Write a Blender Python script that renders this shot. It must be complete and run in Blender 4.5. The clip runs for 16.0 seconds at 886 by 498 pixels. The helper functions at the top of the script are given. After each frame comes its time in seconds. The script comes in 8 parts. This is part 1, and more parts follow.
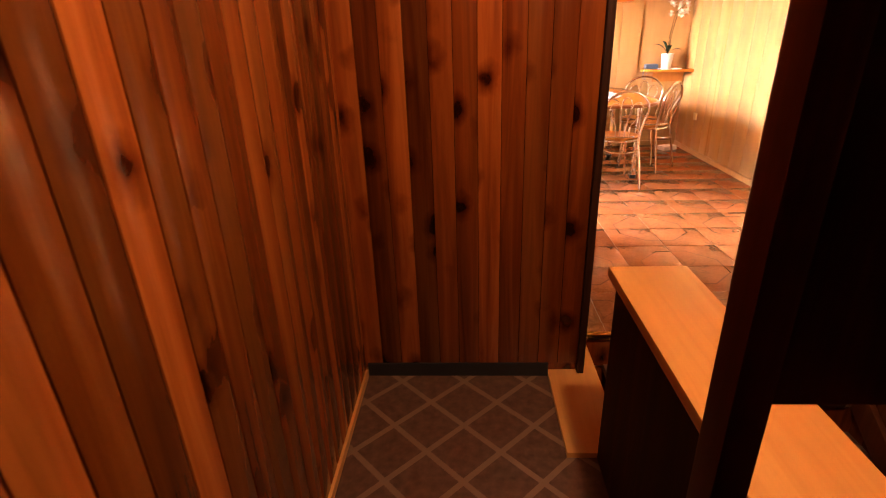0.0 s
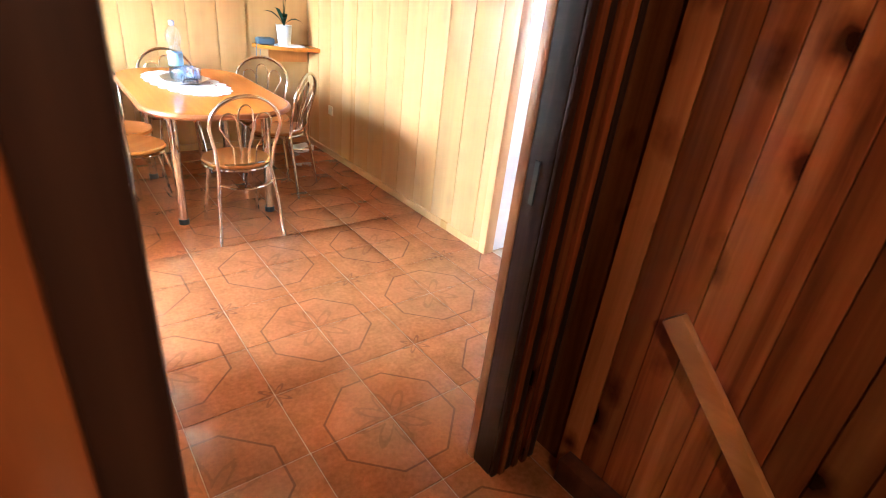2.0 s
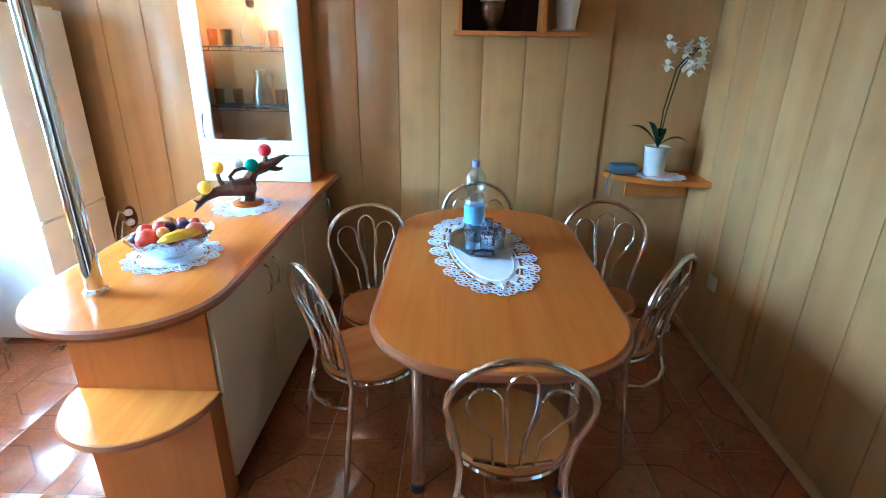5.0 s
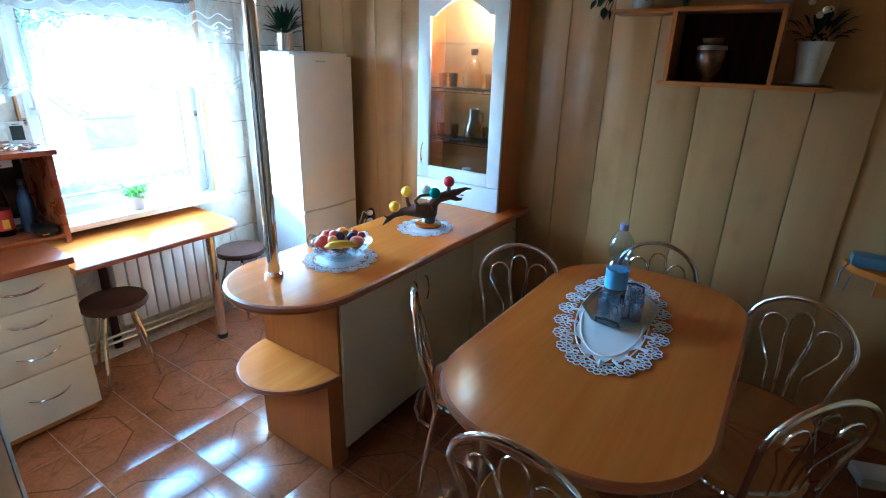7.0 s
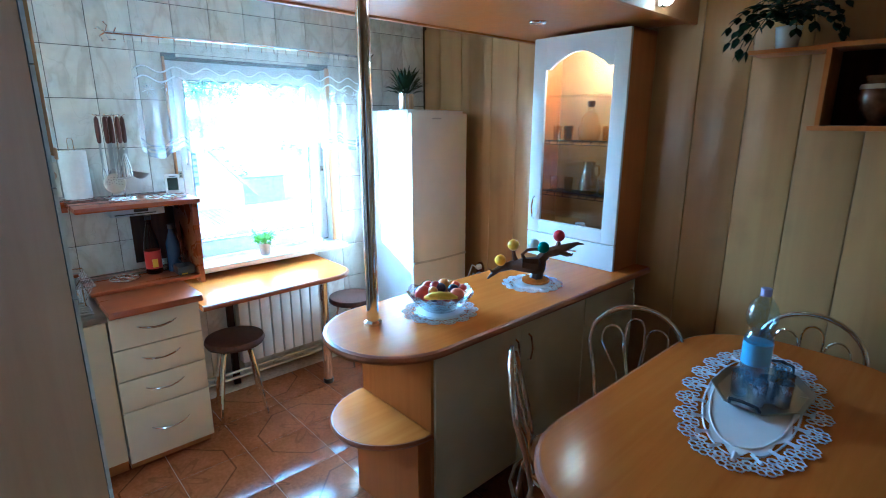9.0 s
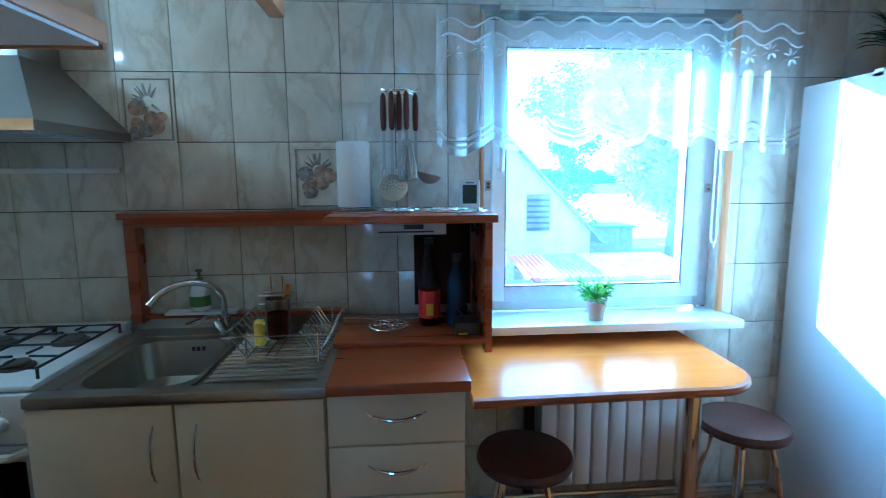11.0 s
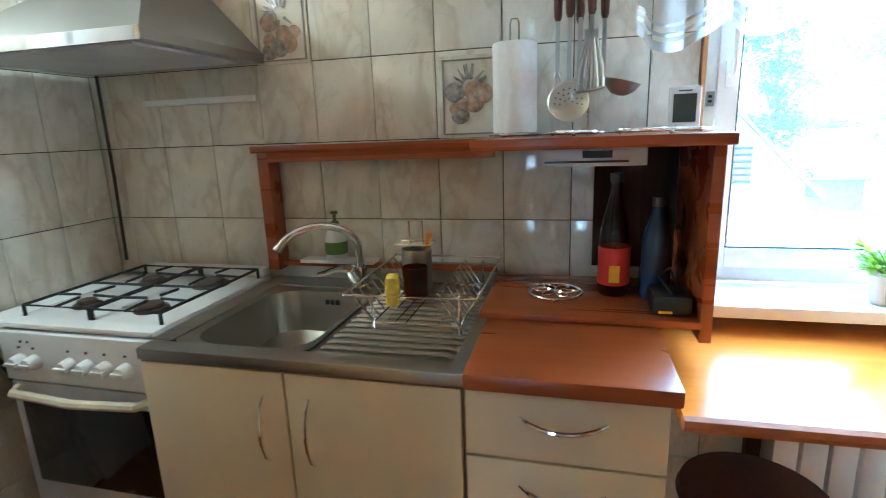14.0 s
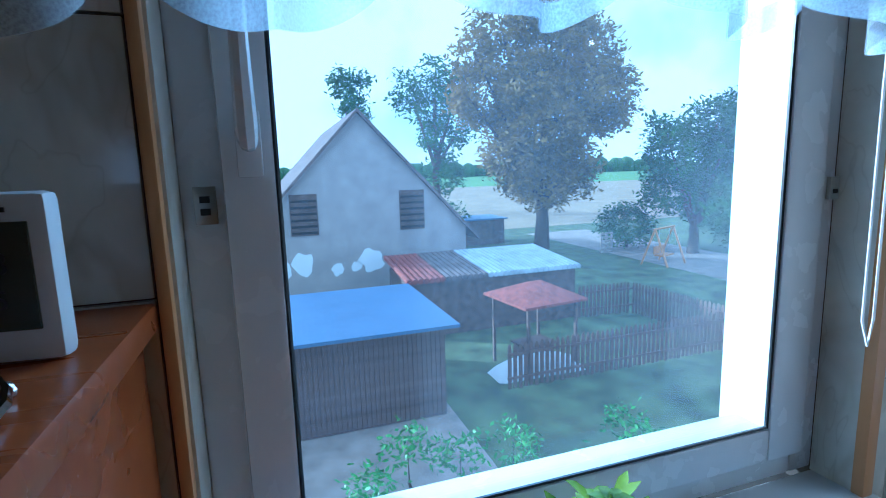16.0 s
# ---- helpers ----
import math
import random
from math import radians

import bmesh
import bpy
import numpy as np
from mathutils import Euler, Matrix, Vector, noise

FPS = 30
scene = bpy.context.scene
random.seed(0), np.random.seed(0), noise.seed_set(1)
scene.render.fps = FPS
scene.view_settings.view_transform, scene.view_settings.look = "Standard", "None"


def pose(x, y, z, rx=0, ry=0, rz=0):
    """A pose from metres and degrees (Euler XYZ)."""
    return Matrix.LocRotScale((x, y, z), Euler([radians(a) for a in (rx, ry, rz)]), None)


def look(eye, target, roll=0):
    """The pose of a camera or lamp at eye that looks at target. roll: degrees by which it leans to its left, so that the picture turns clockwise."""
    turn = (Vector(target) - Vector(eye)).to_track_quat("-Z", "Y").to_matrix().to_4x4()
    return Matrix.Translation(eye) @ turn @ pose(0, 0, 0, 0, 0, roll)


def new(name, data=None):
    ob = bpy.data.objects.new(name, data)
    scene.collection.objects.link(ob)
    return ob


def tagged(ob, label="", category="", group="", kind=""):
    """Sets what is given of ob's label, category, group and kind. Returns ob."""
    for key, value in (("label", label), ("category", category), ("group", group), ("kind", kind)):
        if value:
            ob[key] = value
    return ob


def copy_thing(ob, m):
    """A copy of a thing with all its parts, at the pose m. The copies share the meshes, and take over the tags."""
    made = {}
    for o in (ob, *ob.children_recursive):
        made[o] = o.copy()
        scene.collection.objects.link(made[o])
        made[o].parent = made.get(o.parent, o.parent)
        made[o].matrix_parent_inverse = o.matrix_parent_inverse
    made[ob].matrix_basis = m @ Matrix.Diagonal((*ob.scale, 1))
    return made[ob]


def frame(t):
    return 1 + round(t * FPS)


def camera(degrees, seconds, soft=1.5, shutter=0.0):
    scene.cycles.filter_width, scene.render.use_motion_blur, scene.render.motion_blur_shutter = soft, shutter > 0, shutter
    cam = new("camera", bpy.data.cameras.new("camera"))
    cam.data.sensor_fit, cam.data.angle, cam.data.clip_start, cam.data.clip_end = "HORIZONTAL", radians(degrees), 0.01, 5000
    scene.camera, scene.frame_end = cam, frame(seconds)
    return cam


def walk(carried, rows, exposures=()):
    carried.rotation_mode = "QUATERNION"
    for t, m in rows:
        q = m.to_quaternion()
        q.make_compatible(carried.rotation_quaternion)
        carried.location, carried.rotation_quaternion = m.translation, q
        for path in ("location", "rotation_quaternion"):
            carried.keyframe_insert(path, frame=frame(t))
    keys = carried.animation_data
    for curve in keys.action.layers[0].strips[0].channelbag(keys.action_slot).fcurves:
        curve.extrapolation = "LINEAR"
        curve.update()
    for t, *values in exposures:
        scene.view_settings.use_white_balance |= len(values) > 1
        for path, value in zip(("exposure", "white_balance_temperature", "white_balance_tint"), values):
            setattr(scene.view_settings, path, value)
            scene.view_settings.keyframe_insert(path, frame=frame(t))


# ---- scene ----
cam = camera(82.0, 16.0, soft=0.95, shutter=0.14)
PATH = [
    (0, (0.452, 1.334, 1.387), (0.348, 3.173, 0.607), -2.0),
    (0.5, (0.415, 1.734, 1.435), (0.649, 3.578, 0.696), -1.8),
    (1, (0.518, 2.266, 1.461), (1.110, 4.017, 0.699), -4.1),
    (1.5, (0.725, 2.679, 1.494), (1.628, 4.254, 0.656), -0.9),
    (2, (0.938, 3.076, 1.477), (2.083, 4.441, 0.589), 6.7),
    (2.5, (1.132, 3.493, 1.472), (2.140, 4.911, 0.486), 11.3),
    (3, (1.305, 3.647, 1.538), (2.030, 5.303, 0.683), 5.3),
    (3.5, (1.346, 3.976, 1.528), (1.892, 5.721, 0.718), 2.7),
    (4, (1.411, 4.165, 1.552), (1.828, 5.961, 0.778), 1.5),
    (4.2, (1.486, 4.318, 1.536), (1.799, 6.149, 0.795), 1.0),
    (6.3, (1.859, 5.243, 1.698), (1.230, 6.997, 0.972), 2.0),
    (7, (2.224, 5.013, 1.730), (1.179, 6.570, 1.035), 1.6),
    (7.5, (2.444, 4.977, 1.780), (1.291, 6.477, 1.133), 1.0),
    (8, (2.552, 5.035, 1.820), (1.316, 6.486, 1.213), 0.6),
    (8.2, (2.522, 5.032, 1.803), (1.255, 6.468, 1.227), 0.5),
    (10.3, (1.403, 5.516, 1.476), (-0.426, 6.275, 1.193), 0.6),
    (11, (0.972, 5.675, 1.413), (-1.001, 5.833, 1.128), -0.4),
    (11.5, (0.798, 5.634, 1.418), (-1.157, 5.372, 1.084), -0.0),
    (12, (0.774, 5.596, 1.421), (-1.062, 4.892, 1.059), -0.1),
    (12.5, (0.777, 5.575, 1.393), (-1.011, 4.789, 0.963), -0.1),
    (13, (0.760, 5.604, 1.328), (-1.015, 4.826, 0.834), -0.7),
    (13.5, (0.697, 5.619, 1.298), (-1.123, 4.952, 0.802), -1.7),
    (14, (0.521, 5.659, 1.309), (-1.366, 5.172, 0.861), -2.1),
    (14.5, (0.264, 5.732, 1.388), (-1.691, 5.620, 0.982), -1.7),
    (15, (-0.027, 5.894, 1.416), (-1.982, 6.077, 1.034), -1.4),
    (15.5, (-0.402, 6.044, 1.400), (-2.320, 6.497, 1.059), -1.5),
    (16, (-0.510, 6.092, 1.403), (-2.383, 6.719, 1.093), -1.7),
]
EXPOSURES = [
    (0.0, 7.35, 7600, 46), (0.8, 7.4, 6000, 33), (1.5, 7.25, 5100, 12), (2.3, 7.2, 4950, 7), (3.0, 6.45, 4550, 2), (3.5, 5.8, 4150, -3), (4.2, 5.6, 3950, -6), (6.3, 4.55, 3800, -9), (7.2, 4.2, 3750, -9), (8.2, 4.05, 3700, -9),
    (10.3, 4.0, 3500, -11), (11.5, 2.5, 3300, -12), (12.5, 3.65, 3900, -12), (13.5, 4.0, 4300, -10), (14.0, 4.0, 4350, -8), (14.5, 3.5, 4300, -6), (15.0, 2.0, 4000, -5), (15.5, 1.3, 3750, -4), (16.0, 0.60, 3850, -2),
]
walk(cam, [(t, look(eye, target, roll)) for t, eye, target, roll in PATH], EXPOSURES)

# ---- light ----
SUN_WAY = Vector((0.64, 1.0, -0.32)).normalized()
world = bpy.data.worlds.new("sky")
scene.world = world
world.use_nodes = True
wn = world.node_tree
sky = wn.nodes.new("ShaderNodeTexSky")
sky.sky_type, sky.sun_disc = "NISHITA", False
sky.sun_elevation = math.asin(-SUN_WAY.z)
sky.sun_rotation = math.atan2(-SUN_WAY.x, -SUN_WAY.y)
sky.air_density, sky.dust_density = 1.0, 1.0
wn.nodes["Background"].inputs["Strength"].default_value = 0.15
# thin bright cloud over the blue
cloud, veil, over = (wn.nodes.new(k) for k in ("ShaderNodeTexNoise", "ShaderNodeMapRange", "ShaderNodeMixRGB"))
cloud.inputs["Scale"].default_value, cloud.inputs["Detail"].default_value = 3.0, 6
wn.links.new(wn.nodes.new("ShaderNodeTexCoord").outputs["Generated"], cloud.inputs["Vector"])
veil.inputs["From Min"].default_value, veil.inputs["From Max"].default_value = 0.30, 0.50
wn.links.new(cloud.outputs["Fac"], veil.inputs["Value"])
wn.links.new(veil.outputs[0], over.inputs[0])
wn.links.new(sky.outputs[0], over.inputs[1])
over.inputs[2].default_value = (7.0, 7.0, 7.0, 1)
wn.links.new(over.outputs[0], wn.nodes["Background"].inputs[0])
sun = new("sun", bpy.data.lights.new("sun", "SUN"))
sun.data.energy, sun.data.angle, sun.data.color = 5.0, radians(0.6), (1.0, 0.9, 0.76)
sun.matrix_world = look((0, 0, 0), SUN_WAY)


def area_lamp(name, eye, target, sx, sy, power, colour, spread=180.0):
    d = bpy.data.lights.new(name, "AREA")
    d.shape, d.size, d.size_y, d.energy, d.color = "RECTANGLE", sx, sy, power, colour
    ob = new(name, d)
    d.spread = radians(spread)
    ob.matrix_world = look(eye, target)
    return ob


def bulb(name, x, y, z, power, colour=(1.0, 0.72, 0.42), radius=0.03):
    d = bpy.data.lights.new(name, "POINT")
    d.energy, d.color, d.shadow_soft_size = power, colour, radius
    ob = new(name, d)
    ob.location = (x, y, z)
    return ob


area_lamp("kitchen_window_light", (-1.27, 6.50, 1.45), (0.5, 6.50, -0.05), 0.85, 1.0, 2.6, (0.66, 0.85, 1.0), 112.0)
# added fill for the living room, in front of an unseen window
area_lamp("living_room_window_light", (6.96, 4.4, 1.5), (3.2, 4.7, 0.7), 0.95, 0.95, 0.6, (1.0, 0.97, 0.92))
# warm fill added to light the hall boards; no fixture belongs to it
bulb("hall_bulb", 1.0, 2.02, 2.22, 0.50, (1.0, 0.72, 0.40), 0.06)
bulb("soffit_bulb", 0.67, 6.51, 2.13, 0.07)
bulb("hutch_bulb", 0.62, 7.74, 2.03, 0.85, (1.0, 0.78, 0.5), 0.02)
bulb("dining_bulb", 1.10, 7.48, 2.20, 0.02, (1.0, 0.82, 0.58))
bulb("cooker_wall_bulb", -0.34, 4.10, 1.90, 1.25, (1.0, 0.88, 0.70), 0.03)

# ---- materials ----


class Mat:
    """A node material, with short ways to add nodes."""

    def __init__(self, name, rough=0.5, metal=0.0, colour=(0.5, 0.5, 0.5), spec=0.5):
        self.m = bpy.data.materials.new(name)
        self.m.use_nodes = True
        self.t = self.m.node_tree
        self.b = self.t.nodes["Principled BSDF"]
        self.b.inputs["Roughness"].default_value = rough
        self.b.inputs["Metallic"].default_value = metal
        self.b.inputs["Specular IOR Level"].default_value = spec
        self.b.inputs["Base Color"].default_value = (*colour, 1)

    def node(self, kind, operation="", blend_type=""):
        n = self.t.nodes.new(kind)
        if operation:
            n.operation = operation
        if blend_type:
            n.blend_type = blend_type
        return n

    def link(self, a, b):
        self.t.links.new(a, b)

    def coords(self, sx=1, sy=1, sz=1, what="Object", shift=False):
        tc = self.node("ShaderNodeTexCoord")
        mp = self.node("ShaderNodeMapping")
        mp.inputs["Scale"].default_value = (sx, sy, sz)
        self.link(tc.outputs[what], mp.inputs["Vector"])
        if shift:
            info = self.node("ShaderNodeObjectInfo")
            cb = self.node("ShaderNodeCombineXYZ")
            mu = self.node("ShaderNodeMath", operation="MULTIPLY")
            mu.inputs[1].default_value = 37.0
            self.link(info.outputs["Random"], mu.inputs[0])
            for i in range(3):
                self.link(mu.outputs[0], cb.inputs[i])
            self.link(cb.outputs[0], mp.inputs["Location"])
        return mp.outputs[0]

    def position(self, sx=1, sy=1, sz=1):
        g = self.node("ShaderNodeNewGeometry")
        mp = self.node("ShaderNodeMapping")
        mp.inputs["Scale"].default_value = (sx, sy, sz)
        self.link(g.outputs["Position"], mp.inputs["Vector"])
        return mp.outputs[0]

    def noise(self, vec, scale=5, detail=4, rough=0.5, warp=0.0):
        n = self.node("ShaderNodeTexNoise")
        n.inputs["Scale"].default_value, n.inputs["Detail"].default_value = scale, detail
        n.inputs["Roughness"].default_value, n.inputs["Distortion"].default_value = rough, warp
        self.link(vec, n.inputs["Vector"])
        return n.outputs["Fac"]

    def ramp(self, fac, stops):
        r = self.node("ShaderNodeValToRGB")
        e = r.color_ramp.elements
        while len(e) < len(stops):
            e.new(0.5)
        for el, (p, c) in zip(e, stops):
            el.position, el.color = p, (*c, 1) if len(c) == 3 else c
        self.link(fac, r.inputs[0])
        return r.outputs[0]

    def mix(self, fac, a, b, mode="MIX"):
        n = self.node("ShaderNodeMixRGB", blend_type=mode)
        for s, v in ((n.inputs[0], fac), (n.inputs[1], a), (n.inputs[2], b)):
            if isinstance(v, (int, float)):
                s.default_value = v
            elif isinstance(v, tuple):
                s.default_value = (*v, 1)
            else:
                self.link(v, s)
        return n.outputs[0]

    def math(self, op, a, b=0.0):
        n = self.node("ShaderNodeMath", operation=op)
        for s, v in zip(n.inputs, (a, b)):
            if isinstance(v, (int, float)):
                s.default_value = v
            else:
                self.link(v, s)
        return n.outputs[0]

    def colour(self, c):
        self.link(c, self.b.inputs["Base Color"])
        return self

    def rough(self, fac, lo, hi):
        mr = self.node("ShaderNodeMapRange")
        mr.inputs["To Min"].default_value, mr.inputs["To Max"].default_value = lo, hi
        self.link(fac, mr.inputs["Value"])
        self.link(mr.outputs[0], self.b.inputs["Roughness"])
        return self

    def bump(self, height, strength=0.2, dist=0.002):
        n = self.node("ShaderNodeBump")
        n.inputs["Strength"].default_value, n.inputs["Distance"].default_value = strength, dist
        self.link(height, n.inputs["Height"])
        self.link(n.outputs[0], self.b.inputs["Normal"])
        return self

    def random(self):
        return self.node("ShaderNodeObjectInfo").outputs["Random"]


def plain(name, colour, rough=0.5, metal=0.0, vary=0.12, scale=9.0, spec=0.5):
    m = Mat(name, rough, metal, colour, spec)
    v = m.noise(m.coords(), scale, 5)
    lo, hi = tuple(c * (1 - vary) for c in colour), tuple(min(1, c * (1 + vary)) for c in colour)
    m.colour(m.ramp(v, [(0.3, lo), (0.7, hi)]))
    if metal < 0.5:
        m.rough(m.noise(m.coords(), scale * 2, 3), max(0.02, rough - 0.06), min(1, rough + 0.08))
    return m.m


def wood(name, dark, mid, light, rough=0.35, along="z", grain=26.0, knots=0.0, board=0.0, shine=0.5):
    """Grain that runs along an axis; board: how far single boards differ."""
    m = Mat(name, rough, spec=shine)
    s = {"x": (0.05, 1, 1), "y": (1, 0.05, 1), "z": (1, 1, 0.05)}[along]
    v = m.coords(*s, shift=True)
    fine = m.noise(v, grain, 6, 0.6, 0.6)
    wide = m.noise(v, grain * 0.28, 3, 0.5, 0.9)
    c = m.mix(0.5, m.ramp(fine, [(0.3, dark), (0.52, mid), (0.75, light)]), m.ramp(wide, [(0.3, dark), (0.5, mid), (0.7, light)]))
    if board:
        r = m.ramp(m.random(), [(0.0, (1 - board,) * 3), (0.5, (1 - board * 0.55, 1 - board * 0.62, 1 - board * 0.66)), (1.0, (1, 1, 1))])
        c = m.mix(1.0, c, r, "MULTIPLY")
    if knots:
        vo = m.node("ShaderNodeTexVoronoi")
        vo.inputs["Scale"].default_value = 1.0
        k = {"x": (5, 7, 7), "y": (7, 5, 7), "z": (7, 7, 5.5)}[along]
        kv = m.coords(*k, shift=True)
        wob = m.node("ShaderNodeTexNoise")
        wob.inputs["Scale"].default_value, wob.inputs["Detail"].default_value = 2.2, 3
        m.link(kv, wob.inputs["Vector"])
        m.link(m.mix(0.38, kv, wob.outputs["Color"], "ADD"), vo.inputs["Vector"])
        some = m.math("GREATER_THAN", m.noise(vo.outputs["Position"], 0.9, 0), 0.45)
        ring = m.ramp(vo.outputs["Distance"], [(0.0, (0.05, 0.03, 0.02)), (0.15, (0.12, 0.07, 0.055)), (0.22, (0.46, 0.34, 0.29)), (0.42, (1, 1, 1))])
        c = m.mix(m.math("MULTIPLY", some, knots), c, ring, "MULTIPLY")
    m.colour(c)
    m.rough(wide, rough - 0.06, rough + 0.12)
    m.bump(fine, 0.12, 0.001)
    return m.m


PINE = wood("varnished_pine", (0.075, 0.013, 0.004), (0.32, 0.072, 0.013), (0.58, 0.175, 0.036), 0.17, "z", 24, 1.0, 0.74)
PINE_GOLD = wood("golden_varnished_pine", (0.11, 0.022, 0.006), (0.38, 0.098, 0.018), (0.62, 0.21, 0.046), 0.17, "z", 24, 1.0, 0.74)
RAIL_PINE = wood("rail_pine", (0.26, 0.085, 0.018), (0.38, 0.14, 0.032), (0.46, 0.19, 0.05), 0.3, "y", 22)
PINE_CAP = wood("pine_cap", (0.52, 0.22, 0.05), (0.66, 0.32, 0.085), (0.74, 0.40, 0.12), 0.3, "y", 22)
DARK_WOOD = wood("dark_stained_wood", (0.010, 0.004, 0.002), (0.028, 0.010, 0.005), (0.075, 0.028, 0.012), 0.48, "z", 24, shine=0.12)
BROWN_STAIN = wood("brown_stained_wood", (0.035, 0.010, 0.004), (0.085, 0.024, 0.009), (0.15, 0.046, 0.016), 0.36, "z", 24, shine=0.25)
PANEL = wood("pale_oak_panel", (0.42, 0.220, 0.068), (0.53, 0.300, 0.100), (0.61, 0.375, 0.142), 0.27, "z", 9, 0.12, 0.16, shine=0.5)
PANEL_TRIM = wood("oak_trim", (0.50, 0.24, 0.08), (0.58, 0.30, 0.11), (0.64, 0.36, 0.15), 0.4, "z", 20)
DOOR_WOOD = wood("honey_brown_door", (0.24, 0.095, 0.028), (0.33, 0.145, 0.045), (0.41, 0.19, 0.065), 0.35, "z", 20)
BEECH = wood("orange_beech_laminate", (0.43, 0.128, 0.013), (0.50, 0.160, 0.017), (0.56, 0.195, 0.025), 0.16, "y", 34, shine=0.12)
BEECH_UP = wood("orange_beech_panel", (0.41, 0.132, 0.017), (0.48, 0.165, 0.023), (0.54, 0.20, 0.034), 0.30, "z", 34, shine=0.4)
BEECH_EDGE = plain("beech_edge_band", (0.34, 0.105, 0.024), 0.35)
HANDLE_WOOD = plain("dark_handle_wood", (0.085, 0.026, 0.016), 0.35)
REDWOOD = wood("red_brown_laminate", (0.22, 0.048, 0.010), (0.28, 0.066, 0.013), (0.34, 0.09, 0.02), 0.25, "y", 36)
SEAT = wood("chair_seat_veneer", (0.36, 0.12, 0.020), (0.45, 0.165, 0.030), (0.52, 0.21, 0.042), 0.18, "y", 22)
CREAM = plain("cream_front", (0.75, 0.64, 0.42), 0.38, vary=0.03)
WHITE = plain("white_paint", (0.80, 0.80, 0.79), 0.4, vary=0.03)
WHITE_GLOSS = plain("white_enamel", (0.82, 0.82, 0.81), 0.16, vary=0.02)
UPVC = plain("white_plastic_frame", (0.82, 0.83, 0.84), 0.25, vary=0.02)
CEIL = plain("ceiling_white", (0.80, 0.79, 0.76), 0.85, vary=0.03, scale=3)
CHROME = plain("chrome", (0.78, 0.79, 0.80), 0.07, 1.0, vary=0.02)


def brushed(name, colour, rough, along):
    """Steel with fine brush marks along an axis."""
    m = Mat(name, rough, 1.0, colour)
    k = {"x": (0.02, 1, 1), "y": (1, 0.02, 1), "z": (1, 1, 0.02)}[along]
    marks = m.noise(m.coords(*k), 260, 3, 0.6)
    stain = m.noise(m.coords(), 7, 4)
    lo, hi = tuple(q * 0.94 for q in colour), tuple(min(1, q * 1.05) for q in colour)
    m.colour(m.mix(0.5, m.ramp(marks, [(0.3, lo), (0.7, hi)]), m.ramp(stain, [(0.3, lo), (0.7, hi)])))
    m.rough(marks, rough - 0.03, rough + 0.04)
    return m.m


STEEL = brushed("brushed_steel", (0.47, 0.45, 0.40), 0.30, "y")
HOOD_STEEL = brushed("hood_steel", (0.34, 0.33, 0.315), 0.34, "y")
TRAY_STEEL = plain("dull_tray_steel", (0.22, 0.22, 0.225), 0.34, 0.9, vary=0.15)
BOX_WOOD = wood("worn_orange_wood", (0.26, 0.10, 0.022), (0.38, 0.165, 0.04), (0.47, 0.22, 0.06), 0.4, "y", 18)
BRASS = plain("brass", (0.72, 0.50, 0.20), 0.22, 1.0)
BLACK = plain("black_plastic", (0.018, 0.018, 0.019), 0.35)
IRON = plain("cast_iron", (0.02, 0.02, 0.02), 0.55)
BURNER = plain("burner_cap", (0.10, 0.075, 0.06), 0.45, 0.4)
OVEN_GLASS = plain("oven_glass", (0.006, 0.005, 0.005), 0.05)
GREY_ENAMEL = plain("grey_enamel", (0.52, 0.53, 0.55), 0.3)
LEATHER = plain("brown_leatherette", (0.075, 0.028, 0.018), 0.42, vary=0.25, scale=60)
IVORY = plain("ivory_plastic", (0.74, 0.68, 0.50), 0.35)
PAPER = plain("white_paper", (0.82, 0.81, 0.78), 0.9, vary=0.04, scale=60)
LCD = plain("lcd_glass", (0.055, 0.065, 0.05), 0.2)
GROUT = plain("grout", (0.055, 0.045, 0.036), 0.9, vary=0.2, scale=40)
FLOOR_GROUT = plain("floor_grout", (0.42, 0.28, 0.17), 0.9, vary=0.2, scale=40)
# near-black for painted-in shade, and for the house window slats
DARK_FILL = plain("near_black_fill", (0.02, 0.016, 0.012), 0.8)
TERRACOTTA_GLAZE = plain("glazed_brown_pottery", (0.10, 0.045, 0.02), 0.2, vary=0.5, scale=18)
SOFA_CLOTH = plain("beige_upholstery", (0.40, 0.29, 0.17), 0.9, vary=0.16, scale=70)
CURTAIN_CLOTH = plain("lace_thread", (0.85, 0.86, 0.88), 0.9, vary=0.03)
YELLOW, RED, GREEN = (plain(n, c, 0.3) for n, c in (("yellow_ball", (0.82, 0.50, 0.01)), ("red_ball", (0.55, 0.02, 0.03)), ("green_ball", (0.0, 0.19, 0.14))))
DRIFTWOOD = wood("driftwood", (0.035, 0.014, 0.006), (0.10, 0.038, 0.014), (0.19, 0.08, 0.03), 0.3, "y", 20)
LEAF = plain("leaf", (0.09, 0.24, 0.03), 0.45, vary=0.5, scale=14)


def thin_leaf(name, colour):
    """A leaf that lets light through."""
    m = Mat(name, 0.45)
    out = m.t.nodes["Material Output"]
    n = m.noise(m.coords(), 30, 4)
    c = m.ramp(n, [(0.3, tuple(q * 0.6 for q in colour)), (0.7, tuple(q * 1.3 for q in colour))])
    m.colour(c)
    tl, mx = m.node("ShaderNodeBsdfTranslucent"), m.node("ShaderNodeMixShader")
    m.link(c, tl.inputs[0])
    mx.inputs[0].default_value = 0.5
    m.link(m.b.outputs[0], mx.inputs[1])
    m.link(tl.outputs[0], mx.inputs[2])
    m.link(mx.outputs[0], out.inputs[0])
    return m.m


